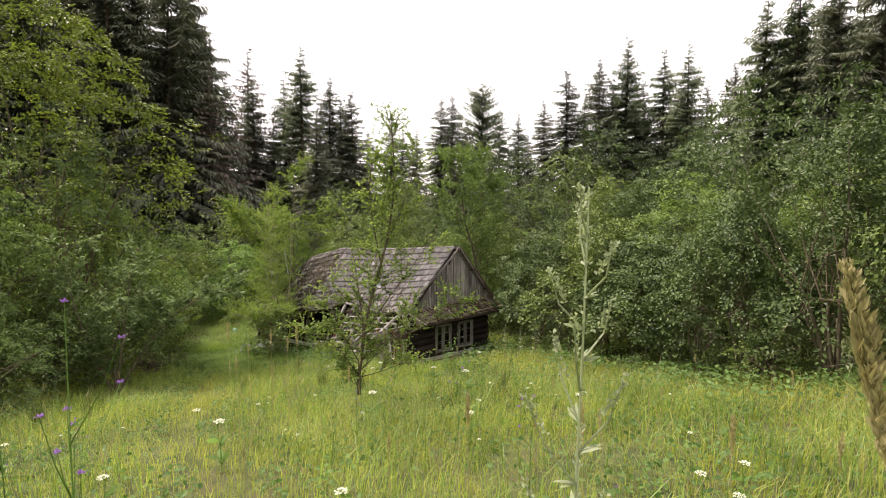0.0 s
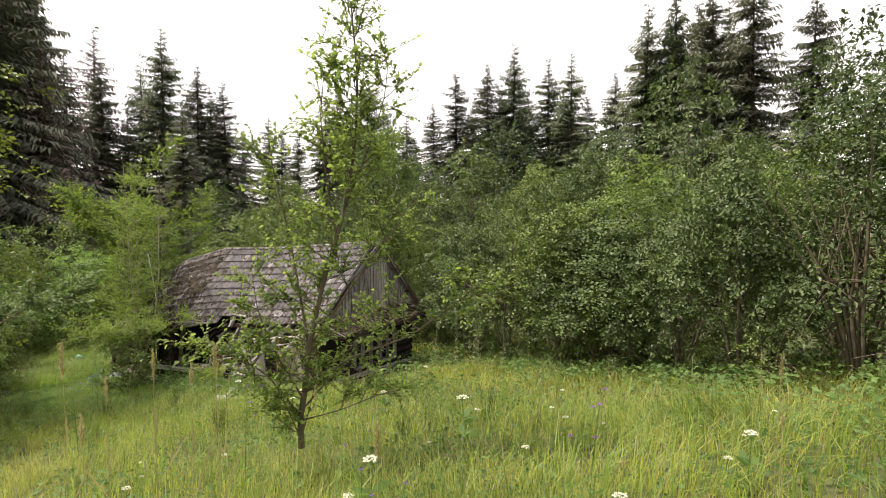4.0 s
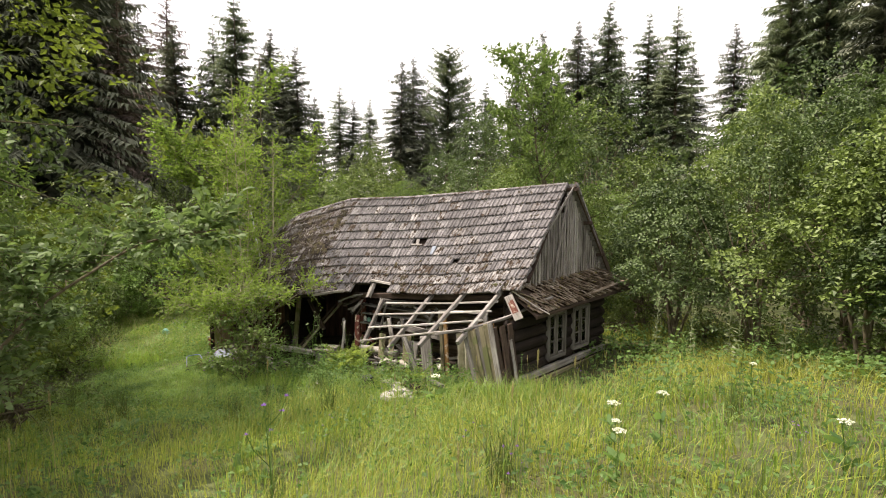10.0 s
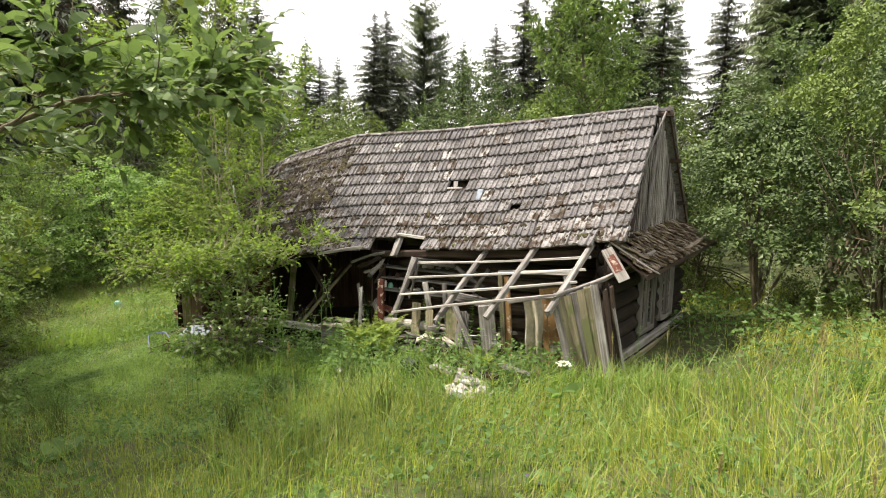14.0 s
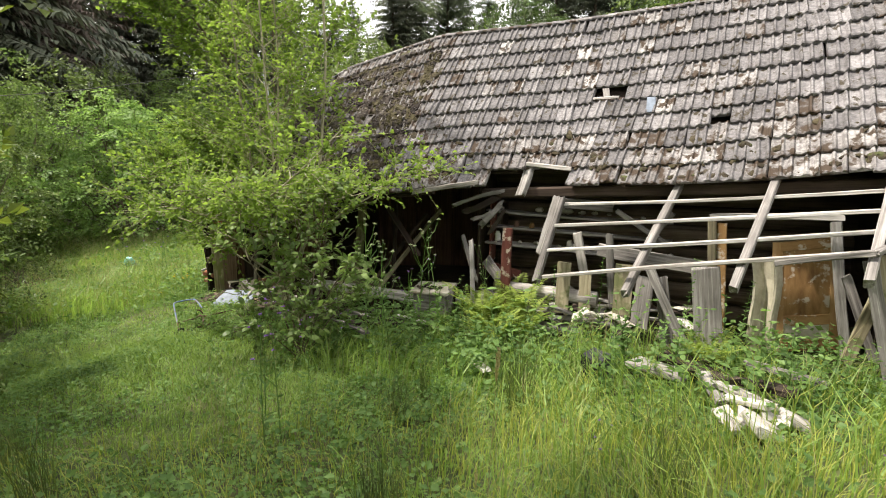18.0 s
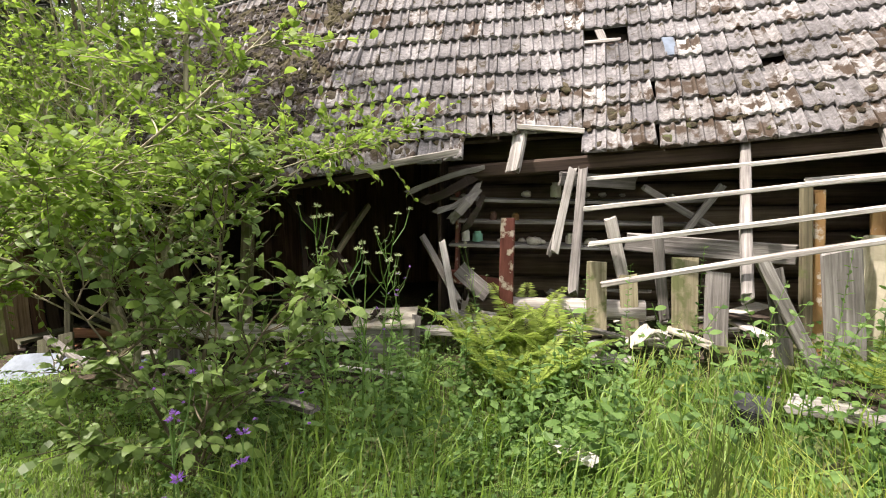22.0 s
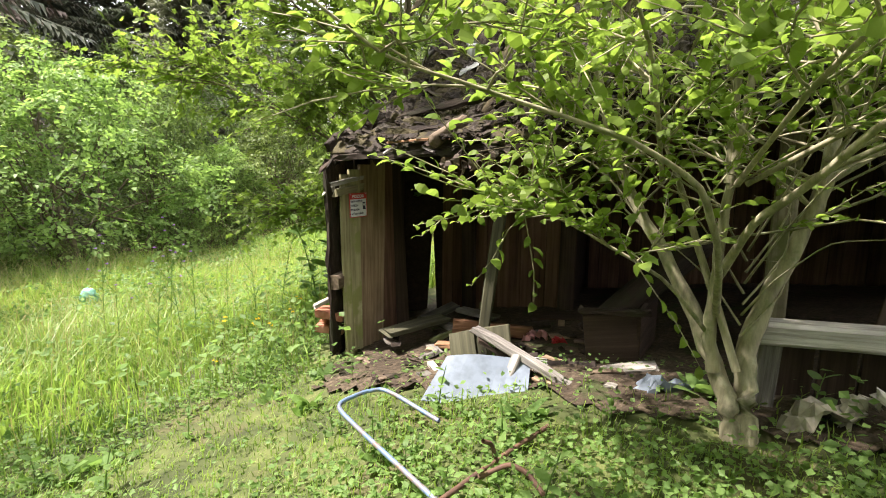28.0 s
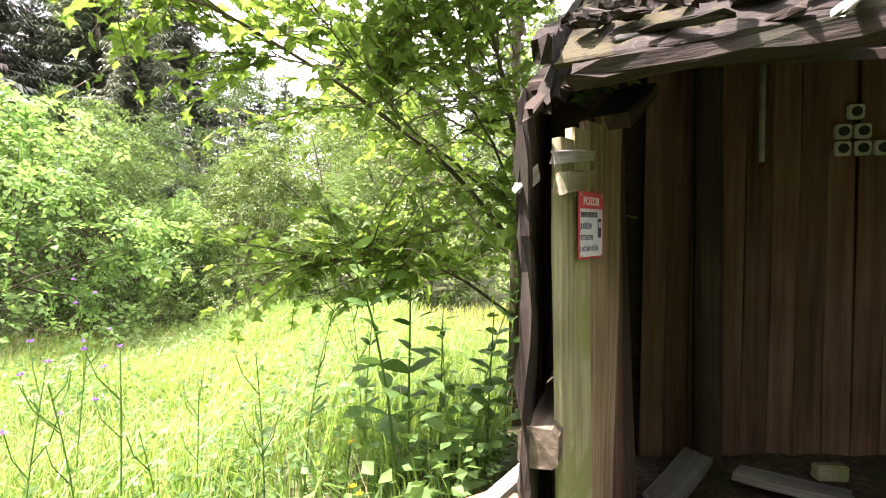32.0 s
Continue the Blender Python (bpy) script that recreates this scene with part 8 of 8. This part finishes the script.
board("byre_post", H(8.77, -0.55, -4.42), H(8.62, -0.50, -3.0), 0.08, 0.045, M_ALGAE, None, up=-HV, tags=("leaning grey-green board propping the eave", "post"))
log("fallen_log", H(8.05, -0.35, -4.2), H(7.3, 0.0, -3.5), 0.085, 0.09, M_ROT, None, tags=("rotten red-brown log leaning in the byre", "log"), rough=0.12)
stump = thing("byre_trough", H(7.85, -0.5, -4.4), "dark rotten trough corner of boards", "trough")
board("trough_side", H(8.05, -0.55, -4.2), H(7.72, -0.5, -4.16), 0.03, 0.4, M_DARK, stump)
board("trough_side", H(7.72, -0.5, -4.16), H(7.6, 0.1, -4.16), 0.03, 0.4, M_DARK, stump)
board("trough_rim", H(8.1, -0.58, -3.97), H(7.66, -0.54, -3.95), 0.08, 0.04, M_ROT, stump, rag=0.06)
for k, (a, b, w) in enumerate([((8.86, -0.72, -4.16), (8.76, -0.86, -4.5), 0.19), ((8.62, -0.7, -4.1), (8.54, -0.82, -4.46), 0.18), ((8.42, -0.66, -4.28), (8.36, -0.8, -4.54), 0.17), ((8.24, -0.64, -4.32), (8.18, -0.78, -4.56), 0.18), ((8.06, -0.62, -4.30), (8.0, -0.78, -4.56), 0.18)]):
    board("fence_board", H(*a), H(*b), w, 0.03, M_ALGAE if k < 2 else M_LOG, None, up=-HV, rag=0.012, tags=("short green-grey board leaning outwards at the byre", "plank", "leaning byre boards"))
board("split_rail", H(8.76, -0.80, -4.1), H(7.9, -1.05, -4.42), 0.07, 0.05, M_GREY, None, rag=0.05, warp=0.02, tags=("split grey rail lying across the boards", "rail"))
board("split_rail", H(8.7, -0.86, -4.16), H(7.95, -1.12, -4.46), 0.03, 0.03, M_DARK, None, rag=0.05, warp=0.03, tags=("thin dark rail lying across the boards", "rail"))
for k in range(3):
    board("log_slab", H(8.0 - 0.05 * k, -0.72, -4.44 + 0.06 * k), H(7.6, -0.62, -4.4 + 0.06 * k), 0.14, 0.05, M_PALE if k == 2 else M_ROT, None, rag=0.08, tags=("flat splintered slab of rotten wood", "plank", "slabs by the trough"))

sheet = thing("zinc_sheet", H(8.6, -1.0, -4.42), "pale blue-grey zinc sheet leaning on the boards", "sheet")
n = 9
v = []
for i in range(n):
    for j in range(6):
        s, q = i / (n - 1), j / 5
        a, b = H(8.83, -1.10, -4.23).lerp(H(8.34, -0.92, -4.23), s), H(8.89, -1.38, -4.42).lerp(H(8.30, -1.26, -4.44), s)
        p = a.lerp(b, q) + Vector((0, 0, 0.025 + 0.012 * math.sin(s * 5 + q * 2)))
        v.append(tuple(p))
k0 = len(v)
v += [tuple(Vector(p) - Vector((0, 0, 0.006))) for p in v]
f = [(i * 6 + j, i * 6 + j + 1, (i + 1) * 6 + j + 1, (i + 1) * 6 + j) for i in range(n - 1) for j in range(5)]
f += [tuple(k0 + x for x in q[::-1]) for q in f]
part("sheet", np_mesh("sheet", v, np.array(f), M_ZINC), None, sheet)
board("stake", H(8.42, -0.95, -4.2), H(8.52, -1.25, -4.52), 0.06, 0.045, M_GREY, None, rag=0.01, tags=("short pale stake lying over the zinc sheet", "stake"))
net = Pile()
for i in range(9):
    a, b = H(8.36 - 0.012 * i, -0.78, -4.27), H(8.33 - 0.02 * i, -1.12, -4.52)
    net.add(*tube_arrays([tuple(a), tuple(a.lerp(b, 0.5) + Vector((0, 0, 0.05))), tuple(b)], [0.002, 0.002, 0.002], 3))
for j in range(14):
    q = j / 13
    a, b = H(8.36, -0.78, -4.27).lerp(H(8.33, -1.12, -4.52), q), H(8.26, -0.78, -4.27).lerp(H(8.17, -1.12, -4.52), q)
    up = Vector((0, 0, 0.05 * math.sin(q * math.pi) + 0.01))
    net.add(*tube_arrays([tuple(a + up), tuple(a.lerp(b, 0.5) + up * 1.2), tuple(b + up)], [0.002, 0.002, 0.002], 3))
thing("wire_netting", None, "rolled grey wire netting by the zinc sheet", "netting", data=net.mesh("wire_netting", M_STEEL), m=Matrix.Identity(4))
for nm, u, vv, z, s, fl, mt, lb in (("plaster_slab", 6.95, -1.32, -4.2, 0.2, 0.7, M_PLASTER, "white lump of broken plaster under the beam"), ("plaster_slab", 6.75, -1.25, -4.14, 0.12, 0.5, M_PLASTER, "white lump of broken plaster under the beam"), ("grey_rag", 7.62, -1.0, -4.3, 0.2, 0.6, M_ZINC, "grey crumpled plastic sheet behind the tree"), ("red_cloth", 8.28, -0.1, -4.36, 0.05, 0.4, M_RED_CLOTH, "red crumpled cloth on the byre floor"), ("pink_cloth", 8.48, -0.02, -4.37, 0.10, 0.25, M_PINK_CLOTH, "faded pink crumpled cloth on the byre floor")):
    thing(nm, None, lb, "rag" if "cloth" in nm or "rag" in nm else "rubble", data=crumple(nm, int(u * 100), s, mt), m=hpose(u, vv, z, 15, 20, 30))
board("broken_bracket", H(6.72, -1.3, -4.02), H(6.42, -1.42, -4.25), 0.07, 0.04, M_PALE, None, rag=0.03, tags=("pale broken bracket beside the plaster", "plank"))
for k in range(14):
    u = sr.uniform(4.8, 6.6)
    p = H(u, -1.35 - sr.uniform(0, 0.5), 0)
    p.z = gz(p.x, p.y) + 0.05
    d = (HU * sr.uniform(0.5, 1) + HV * sr.uniform(-0.5, 0.3)) * sr.uniform(0.2, 0.5)
    board("ground_lath", p - d, p + d, sr.uniform(0.04, 0.09), 0.03, sr.choice((M_GREY, M_PALE, M_ROT)), None, rag=0.02, tags=("grey lath lying on the leaf litter", "plank", "laths on the ground"))

# byre floor litter, bricks, pieces of board
floor_litter = [((9.62, -0.35), (9.3, 0.22), 0.17, M_ALGAE), ((9.4, 0.3), (9.12, 0.02), 0.09, M_DULL), ((9.32, -0.1), (9.08, -0.06), 0.06, M_GREEN_WOOD), ((9.3, 0.6), (8.9, 0.5), 0.12, M_DULL), ((8.9, 0.2), (8.4, 0.35), 0.14, M_ROT), ((9.62, 0.42), (9.4, 0.8), 0.14, M_DULL), ((8.6, 0.6), (8.0, 0.7), 0.2, M_DARK), ((9.2, -0.3), (8.85, -0.32), 0.09, M_RUST_WOOD), ((9.3, -0.5), (9.12, -0.5), 0.06, M_DULL), ((9.1, -0.7), (8.95, -0.85), 0.05, M_PALE), ((8.7, 0.1), (8.45, 0.05), 0.12, M_DULL)]
for k, (a, b, w, mt) in enumerate(floor_litter):
    board("litter_board", H(*a, -4.38 - 0.05 * (k % 3) - (0.04 if a[1] < -0.4 else 0)), H(*b, -4.36 - 0.04 * (k % 2) - (0.06 if a[1] < -0.4 else 0)), w, 0.04, mt, None, rag=0.04, tags=("broken board lying on the byre floor", "plank", "boards on the byre floor"))
log("litter_log", H(9.12, -0.12, -4.33), H(8.50, 0.02, -4.36), 0.055, 0.05, M_RUST_WOOD, None, tags=("red-brown rotten log on the byre floor", "log"), rough=0.15)
thing("pale_block", None, "pale sawn wooden block on the byre floor", "block", data=box_mesh("pale_block", 0.12, 0.05, 0.06, M_GREEN_WOOD, 9), m=hpose(9.0, 0.45, -4.28, 0, 0, 10))
for k in range(75):
    u, v2 = sr.uniform(7.6, 9.8), sr.uniform(-1.15, 0.5)
    c = H(u, v2, 0)
    c.z = max(gz(c.x, c.y) + 0.02, -4.44 if v2 > -0.4 else -9)
    a = sr.uniform(0, 3.14)
    d = Vector((math.cos(a), math.sin(a), sr.uniform(-0.15, 0.15))) * sr.uniform(0.03, 0.11)
    board("floor_scrap", c - d, c + d, sr.uniform(0.03, 0.08), 0.015, sr.choice((M_ROT, M_ROT, M_DULL, M_BROWN, M_ROT, M_TAN, M_BROWN)), None, rag=0.01, tags=("small scrap of wood and plaster at the byre", "scrap", "scraps at the byre"))
for k, (u, vv, z, a) in enumerate([(10.16, -0.28, -4.42, 20), (10.24, -0.1, -4.42, 75), (10.14, -0.2, -4.35, 50), (10.12, -0.34, -4.28, 10), (10.2, -0.22, -4.28, 60)]):
    thing("brick", None, "worn red brick in a small pile", "brick", "brick pile", data=box_mesh("brick", 0.24, 0.115, 0.065, M_BRICK, 20 + k, 0.006), m=hpose(u, vv, z, 4, -6, a))
board("pile_stick", H(10.22, -0.45, -4.2), H(10.05, -0.2, -4.1), 0.05, 0.035, M_PALE, None, rag=0.02, tags=("pale stick stuck in the brick pile", "stick"))

# trolley frame in the grass
def tube_thing(name, pts, rad, mat, parent, label="", sides=8):
    pts = np.array(pts, dtype=float)
    q = np.linspace(0, len(pts) - 1, (len(pts) - 1) * 6 + 1)
    p = np.stack([np.interp(q, np.arange(len(pts)), pts[:, i]) for i in range(3)], 1)
    for _ in range(2):
        p[1:-1] = (p[:-2] + p[1:-1] + p[2:]) / 3
    v, f = tube_arrays(p, np.full(len(p), rad), sides)
    me = np_mesh(name, v, f, mat)
    me.polygons.foreach_set("use_smooth", np.ones(len(me.polygons), dtype=bool))
    return part(name, me, None, parent, label)


trolley = thing("trolley_frame", (-8.4, 22.9, -4.45), "bent tubular trolley frame, blue and rusty, in the grass", "trolley")
tube_thing("handle_tube", [(-8.36, 23.05, -4.30), (-8.5, 23.36, -4.28), (-8.56, 23.47, -4.28), (-8.66, 23.46, -4.28), (-8.80, 23.37, -4.28), (-8.83, 23.28, -4.28), (-8.56, 22.44, -4.31)], 0.012, M_BLUE_TUBE, trolley, "chipped blue handle tube")
tube_thing("side_tube", [(-8.56, 22.44, -4.31), (-8.2, 22.64, -4.29), (-7.88, 22.81, -4.28)], 0.012, M_RUST, trolley, "rusty side tube")
tube_thing("side_tube", [(-8.44, 22.06, -4.32), (-8.2, 22.2, -4.30), (-8.03, 22.31, -4.29)], 0.012, M_RUST, trolley)
tube_thing("cross_tube", [(-8.36, 22.52, -4.29), (-8.25, 22.47, -4.22), (-8.2, 22.4, -4.23), (-8.17, 22.22, -4.30)], 0.011, M_RUST, trolley)
tube_thing("hook_tube", [(-8.24, 22.62, -4.29), (-8.27, 22.60, -4.20), (-8.32, 22.58, -4.17)], 0.010, M_RUST, trolley)
tube_thing("axle", [(-8.44, 22.06, -4.32), (-8.50, 22.25, -4.31), (-8.56, 22.44, -4.31)], 0.008, M_RUST, trolley)
wheel = []
for i in range(20):
    a = 2 * math.pi * i / 20
    for j in range(6):
        b = 2 * math.pi * j / 6
        rr = 0.055 + 0.014 * math.cos(b)
        wheel.append((rr * math.cos(a), 0.014 * math.sin(b), rr * math.sin(a)))
f = [(i * 6 + j, i * 6 + (j + 1) % 6, ((i + 1) % 20) * 6 + (j + 1) % 6, ((i + 1) % 20) * 6 + j) for i in range(20) for j in range(6)]
wm = Matrix.Translation((-8.43, 22.1, -4.33)) @ pose(0, 0, 0, 15, 0, 30)
tyre = part("wheel", np_mesh("wheel", wheel, np.array(f), M_BLACK), None, trolley, "small black rubber wheel", wm)
part("hub", jar_mesh("hub", 0.04, 0.02, M_STEEL), None, tyre, "", wm @ pose(0, 0.01, 0, 90, 0, 0))

# warning sign on the corner board
SO, SX, SZ = H(9.965, -0.32, -3.27), (HU * -0.36 + HV * 0.93).normalized(), Vector((0.0, 0.0, -1.0))
SX = (SX + Vector((0, 0, 0.06))).normalized()
sm = Matrix((SX, -SZ, SX.cross(-SZ))).transposed().to_4x4()
sm.translation = SO + SX.cross(-SZ) * 0.03
sm = sm @ Matrix.Diagonal((1.14, 0.93, 1, 1))
sign = thing("warning_sign", None, "small red and white warning sign nailed to the board", "sign", m=sm)


def plate(name, x0, y0, x1, y1, z, t, mat, label=""):
    v = [(x0, y0, z), (x1, y0, z), (x1, y1, z), (x0, y1, z), (x0, y0, z - t), (x1, y0, z - t), (x1, y1, z - t), (x0, y1, z - t)]
    f = [(0, 1, 2, 3), (7, 6, 5, 4), (0, 4, 5, 1), (1, 5, 6, 2), (2, 6, 7, 3), (3, 7, 4, 0)]
    return part(name, np_mesh(name, v, np.array(f), mat), None, sign, label, sm)


def words(text, x, y, size, mat, squeeze=1.0):
    cu = bpy.data.curves.new("lettering", "FONT")
    cu.body, cu.size, cu.extrude, cu.offset = text, size, 0.0006, 0.0009
    cu.materials.append(mat)
    ob = new("lettering", cu)
    ob.matrix_basis = sm @ pose(x, y, 0.0016) @ Matrix.Diagonal((squeeze, 1, 1, 1))
    dg = bpy.context.evaluated_depsgraph_get()
    me = bpy.data.meshes.new_from_object(ob.evaluated_get(dg))
    m = ob.matrix_basis.copy()
    bpy.data.objects.remove(ob)
    return part("lettering", me, None, sign, "", m)


plate("plate", 0, -0.21, 0.155, 0, 0, 0.003, M_SIGN_RED, "red sheet with a white field")
plate("white_field", 0.006, -0.204, 0.149, -0.052, 0.0006, 0.0004, M_SIGN_WHITE)
words("POZOR", 0.026, -0.041, 0.036, M_SIGN_WHITE, 0.85)
for k, t in enumerate(("TENTO PROSTOR", "JE STŘEŽEN", "FOTOPASTMI", "S NOČNÍM VIDĚNÍM")):
    words(t, 0.010, -0.079 - 0.036 * k, 0.022, M_SIGN_INK, 0.60 if k != 3 else 0.57)
plate("camera_picture", 0.116, -0.145, 0.140, -0.083, 0.0014, 0.0004, M_SIGN_INK)
plate("camera_lens", 0.121, -0.112, 0.135, -0.094, 0.0020, 0.0004, M_SIGN_WHITE)
for x, y in ((0.01, -0.01), (0.145, -0.008), (0.012, -0.2), (0.145, -0.2)):
    plate("nail", x - 0.004, y - 0.004, x + 0.004, y + 0.004, 0.003, 0.003, M_STEEL)

# dead curled leaves hanging from a broken twig before the byre
r_ = np.random.default_rng(44)
dead = thing("dead_twig", None, "broken twig with curled dead brown leaves under the eave", "twig", m=Matrix.Identity(4))
tube_thing("twig", [(-7.75, 23.55, -2.92), (-7.95, 23.75, -2.96), (-8.08, 23.86, -3.02)], 0.004, M_TWIG, dead, "", 5)
for k in range(26):
    q = k / 25
    p0 = np.array([-7.82, 23.62, -2.95]) * (1 - q) + np.array([-8.08, 23.86, -3.02]) * q + r_.normal(0, 0.02, 3)
    v, f = leaf_arrays(p0[None], np.array([[r_.normal(0, 0.3), r_.normal(0, 0.3), -1.0]]), 0.075 * r_.uniform(0.6, 1.2), r_, 0.5, 0.45, 6)
    part("dead_leaf", np_mesh("dead_leaf", v, f, M_DEAD_LEAF), None, dead)

# sockets and conduit on the inner wall, mast and cable, green ball
for k, (du, dz) in enumerate([(0.0, 0.17), (0.05, 0.08), (-0.03, 0.08), (-0.11, 0.0), (-0.03, 0.0), (0.05, 0.0)]):
    sk = thing("wall_socket", None, "aged white wall socket on the dark planks", "socket", "wall sockets", data=box_mesh("wall_socket", 0.068, 0.03, 0.068, M_WHITE_PLASTIC, k, 0.001), m=hpose(8.72 + du, 1.02, -2.96 + dz))
    part("socket_face", jar_mesh("socket_face", 0.022, 0.012, M_BLACK), None, sk, "", hpose(8.72 + du, 1.0, -2.96 + dz, 90, 0, 0))
conduit = thing("conduit", None, "dull white conduit pipe on the inner wall", "pipe", m=Matrix.Identity(4))
tube_thing("pipe", [tuple(H(9.12, 0.98, -2.45)), tuple(H(9.12, 0.98, -2.75)), tuple(H(9.12, 0.97, -3.02))], 0.014, M_STEEL, conduit)
mast = thing("roof_mast", None, "galvanised steel mast with a flashing on the mossy roof", "mast", m=Matrix.Identity(4))
tube_thing("pole", [tuple(H(9.28, 0.85, -2.1)), tuple(H(9.56, 0.9, -1.2)), tuple(H(9.86, 0.95, -0.2))], 0.026, M_STEEL, mast)
part("flashing", box_mesh("flashing", 0.20, 0.16, 0.008, M_STEEL, 8, 0.012, 0.004), None, mast, "whitish metal flashing sheet", on_roof(9.26, 0.30, 0.09, 8))
part("collar", jar_mesh("collar", 0.06, 0.14, M_STEEL), None, mast, "", hpose(9.28, 0.85, -2.05, -5, 0, 0))
cable = thing("cable", None, "thin black cable hanging from the roof mast", "cable", m=Matrix.Identity(4))
c0, c1 = H(9.80, 0.94, -0.4), Vector((-24.0, 31.0, 0.6))
tube_thing("wire", [tuple(c0.lerp(c1, q) - Vector((0, 0, 1.1 * math.sin(q * math.pi)))) for q in np.linspace(0, 1, 9)], 0.008, M_CABLE, cable, "", 5)
bp = Vector((-11.85, 30.33, 0))
thing("green_ball", None, "pale green plastic ball lying in the meadow", "ball", data=clump_mesh("green_ball", random.Random(1), 0.13, 1.0, M_GREEN_PLASTIC, 16, 12), m=Matrix.Translation((bp.x, bp.y, gz(bp.x, bp.y) + 0.36)))



# ---- roof tiles ----
board("tile_shard", roof(3.22, 0.475, 0.06), roof(3.18, 0.535, 0.05), 0.08, 0.012, M_GREY, roof_front, up=(HV * -0.75 + Vector((0, 0, 0.66))), rag=0.02, label="pale broken shard of a tile")
board("tile_shard", roof(3.36, 0.53, 0.06), roof(3.02, 0.535, 0.06), 0.04, 0.012, M_GREY, roof_front, up=(HV * -0.75 + Vector((0, 0, 0.66))), rag=0.01)
board("glass_tile", roof(2.62, 0.56, 0.075), roof(2.61, 0.64, 0.07), 0.10, 0.012, M_ZINC, roof_front, up=(HV * -0.75 + Vector((0, 0, 0.66))), label="bluish glass tile")
for u, row, m, mossy in TILE_DONE:
    if any(row == a and abs(u - b) < 0.1 for a, b in CHIPPED):
        m = m @ pose(0, -0.085, 0) @ Matrix.Diagonal((0.9, 0.55, 1, 1))
    part("roof_tile", (TILES_MOSS if mossy else TILES)[(row * 3 + int(u * 10)) % 6], None, roof_front, "", m)
for kind, pool in ((True, TILES_MOSS), (False, TILES)):
    pile = Pile()
    for u, row, m, mossy in TILE_REST:
        if mossy != kind:
            continue
        me = pool[row % 6]
        co = np.empty(len(me.vertices) * 3, dtype=np.float32)
        me.vertices.foreach_get("co", co)
        co = co.reshape(-1, 3) @ np.array(m.to_3x3()).T + np.array(m.translation)
        quads = np.array([tuple(p.vertices) for p in me.polygons if len(p.vertices) == 4])
        tris = np.array([tuple(p.vertices) for p in me.polygons if len(p.vertices) == 3])
        start = pile.n
        pile.add(co, quads)
        pile.f.setdefault(3, []).append(tris + start)
    if pile.n:
        ob = part("roof_tiles_far", pile.mesh("roof_tiles_far", M_TILE_MOSS if kind else M_TILE), None, roof_front)
        ob["kind"] = "stuff"
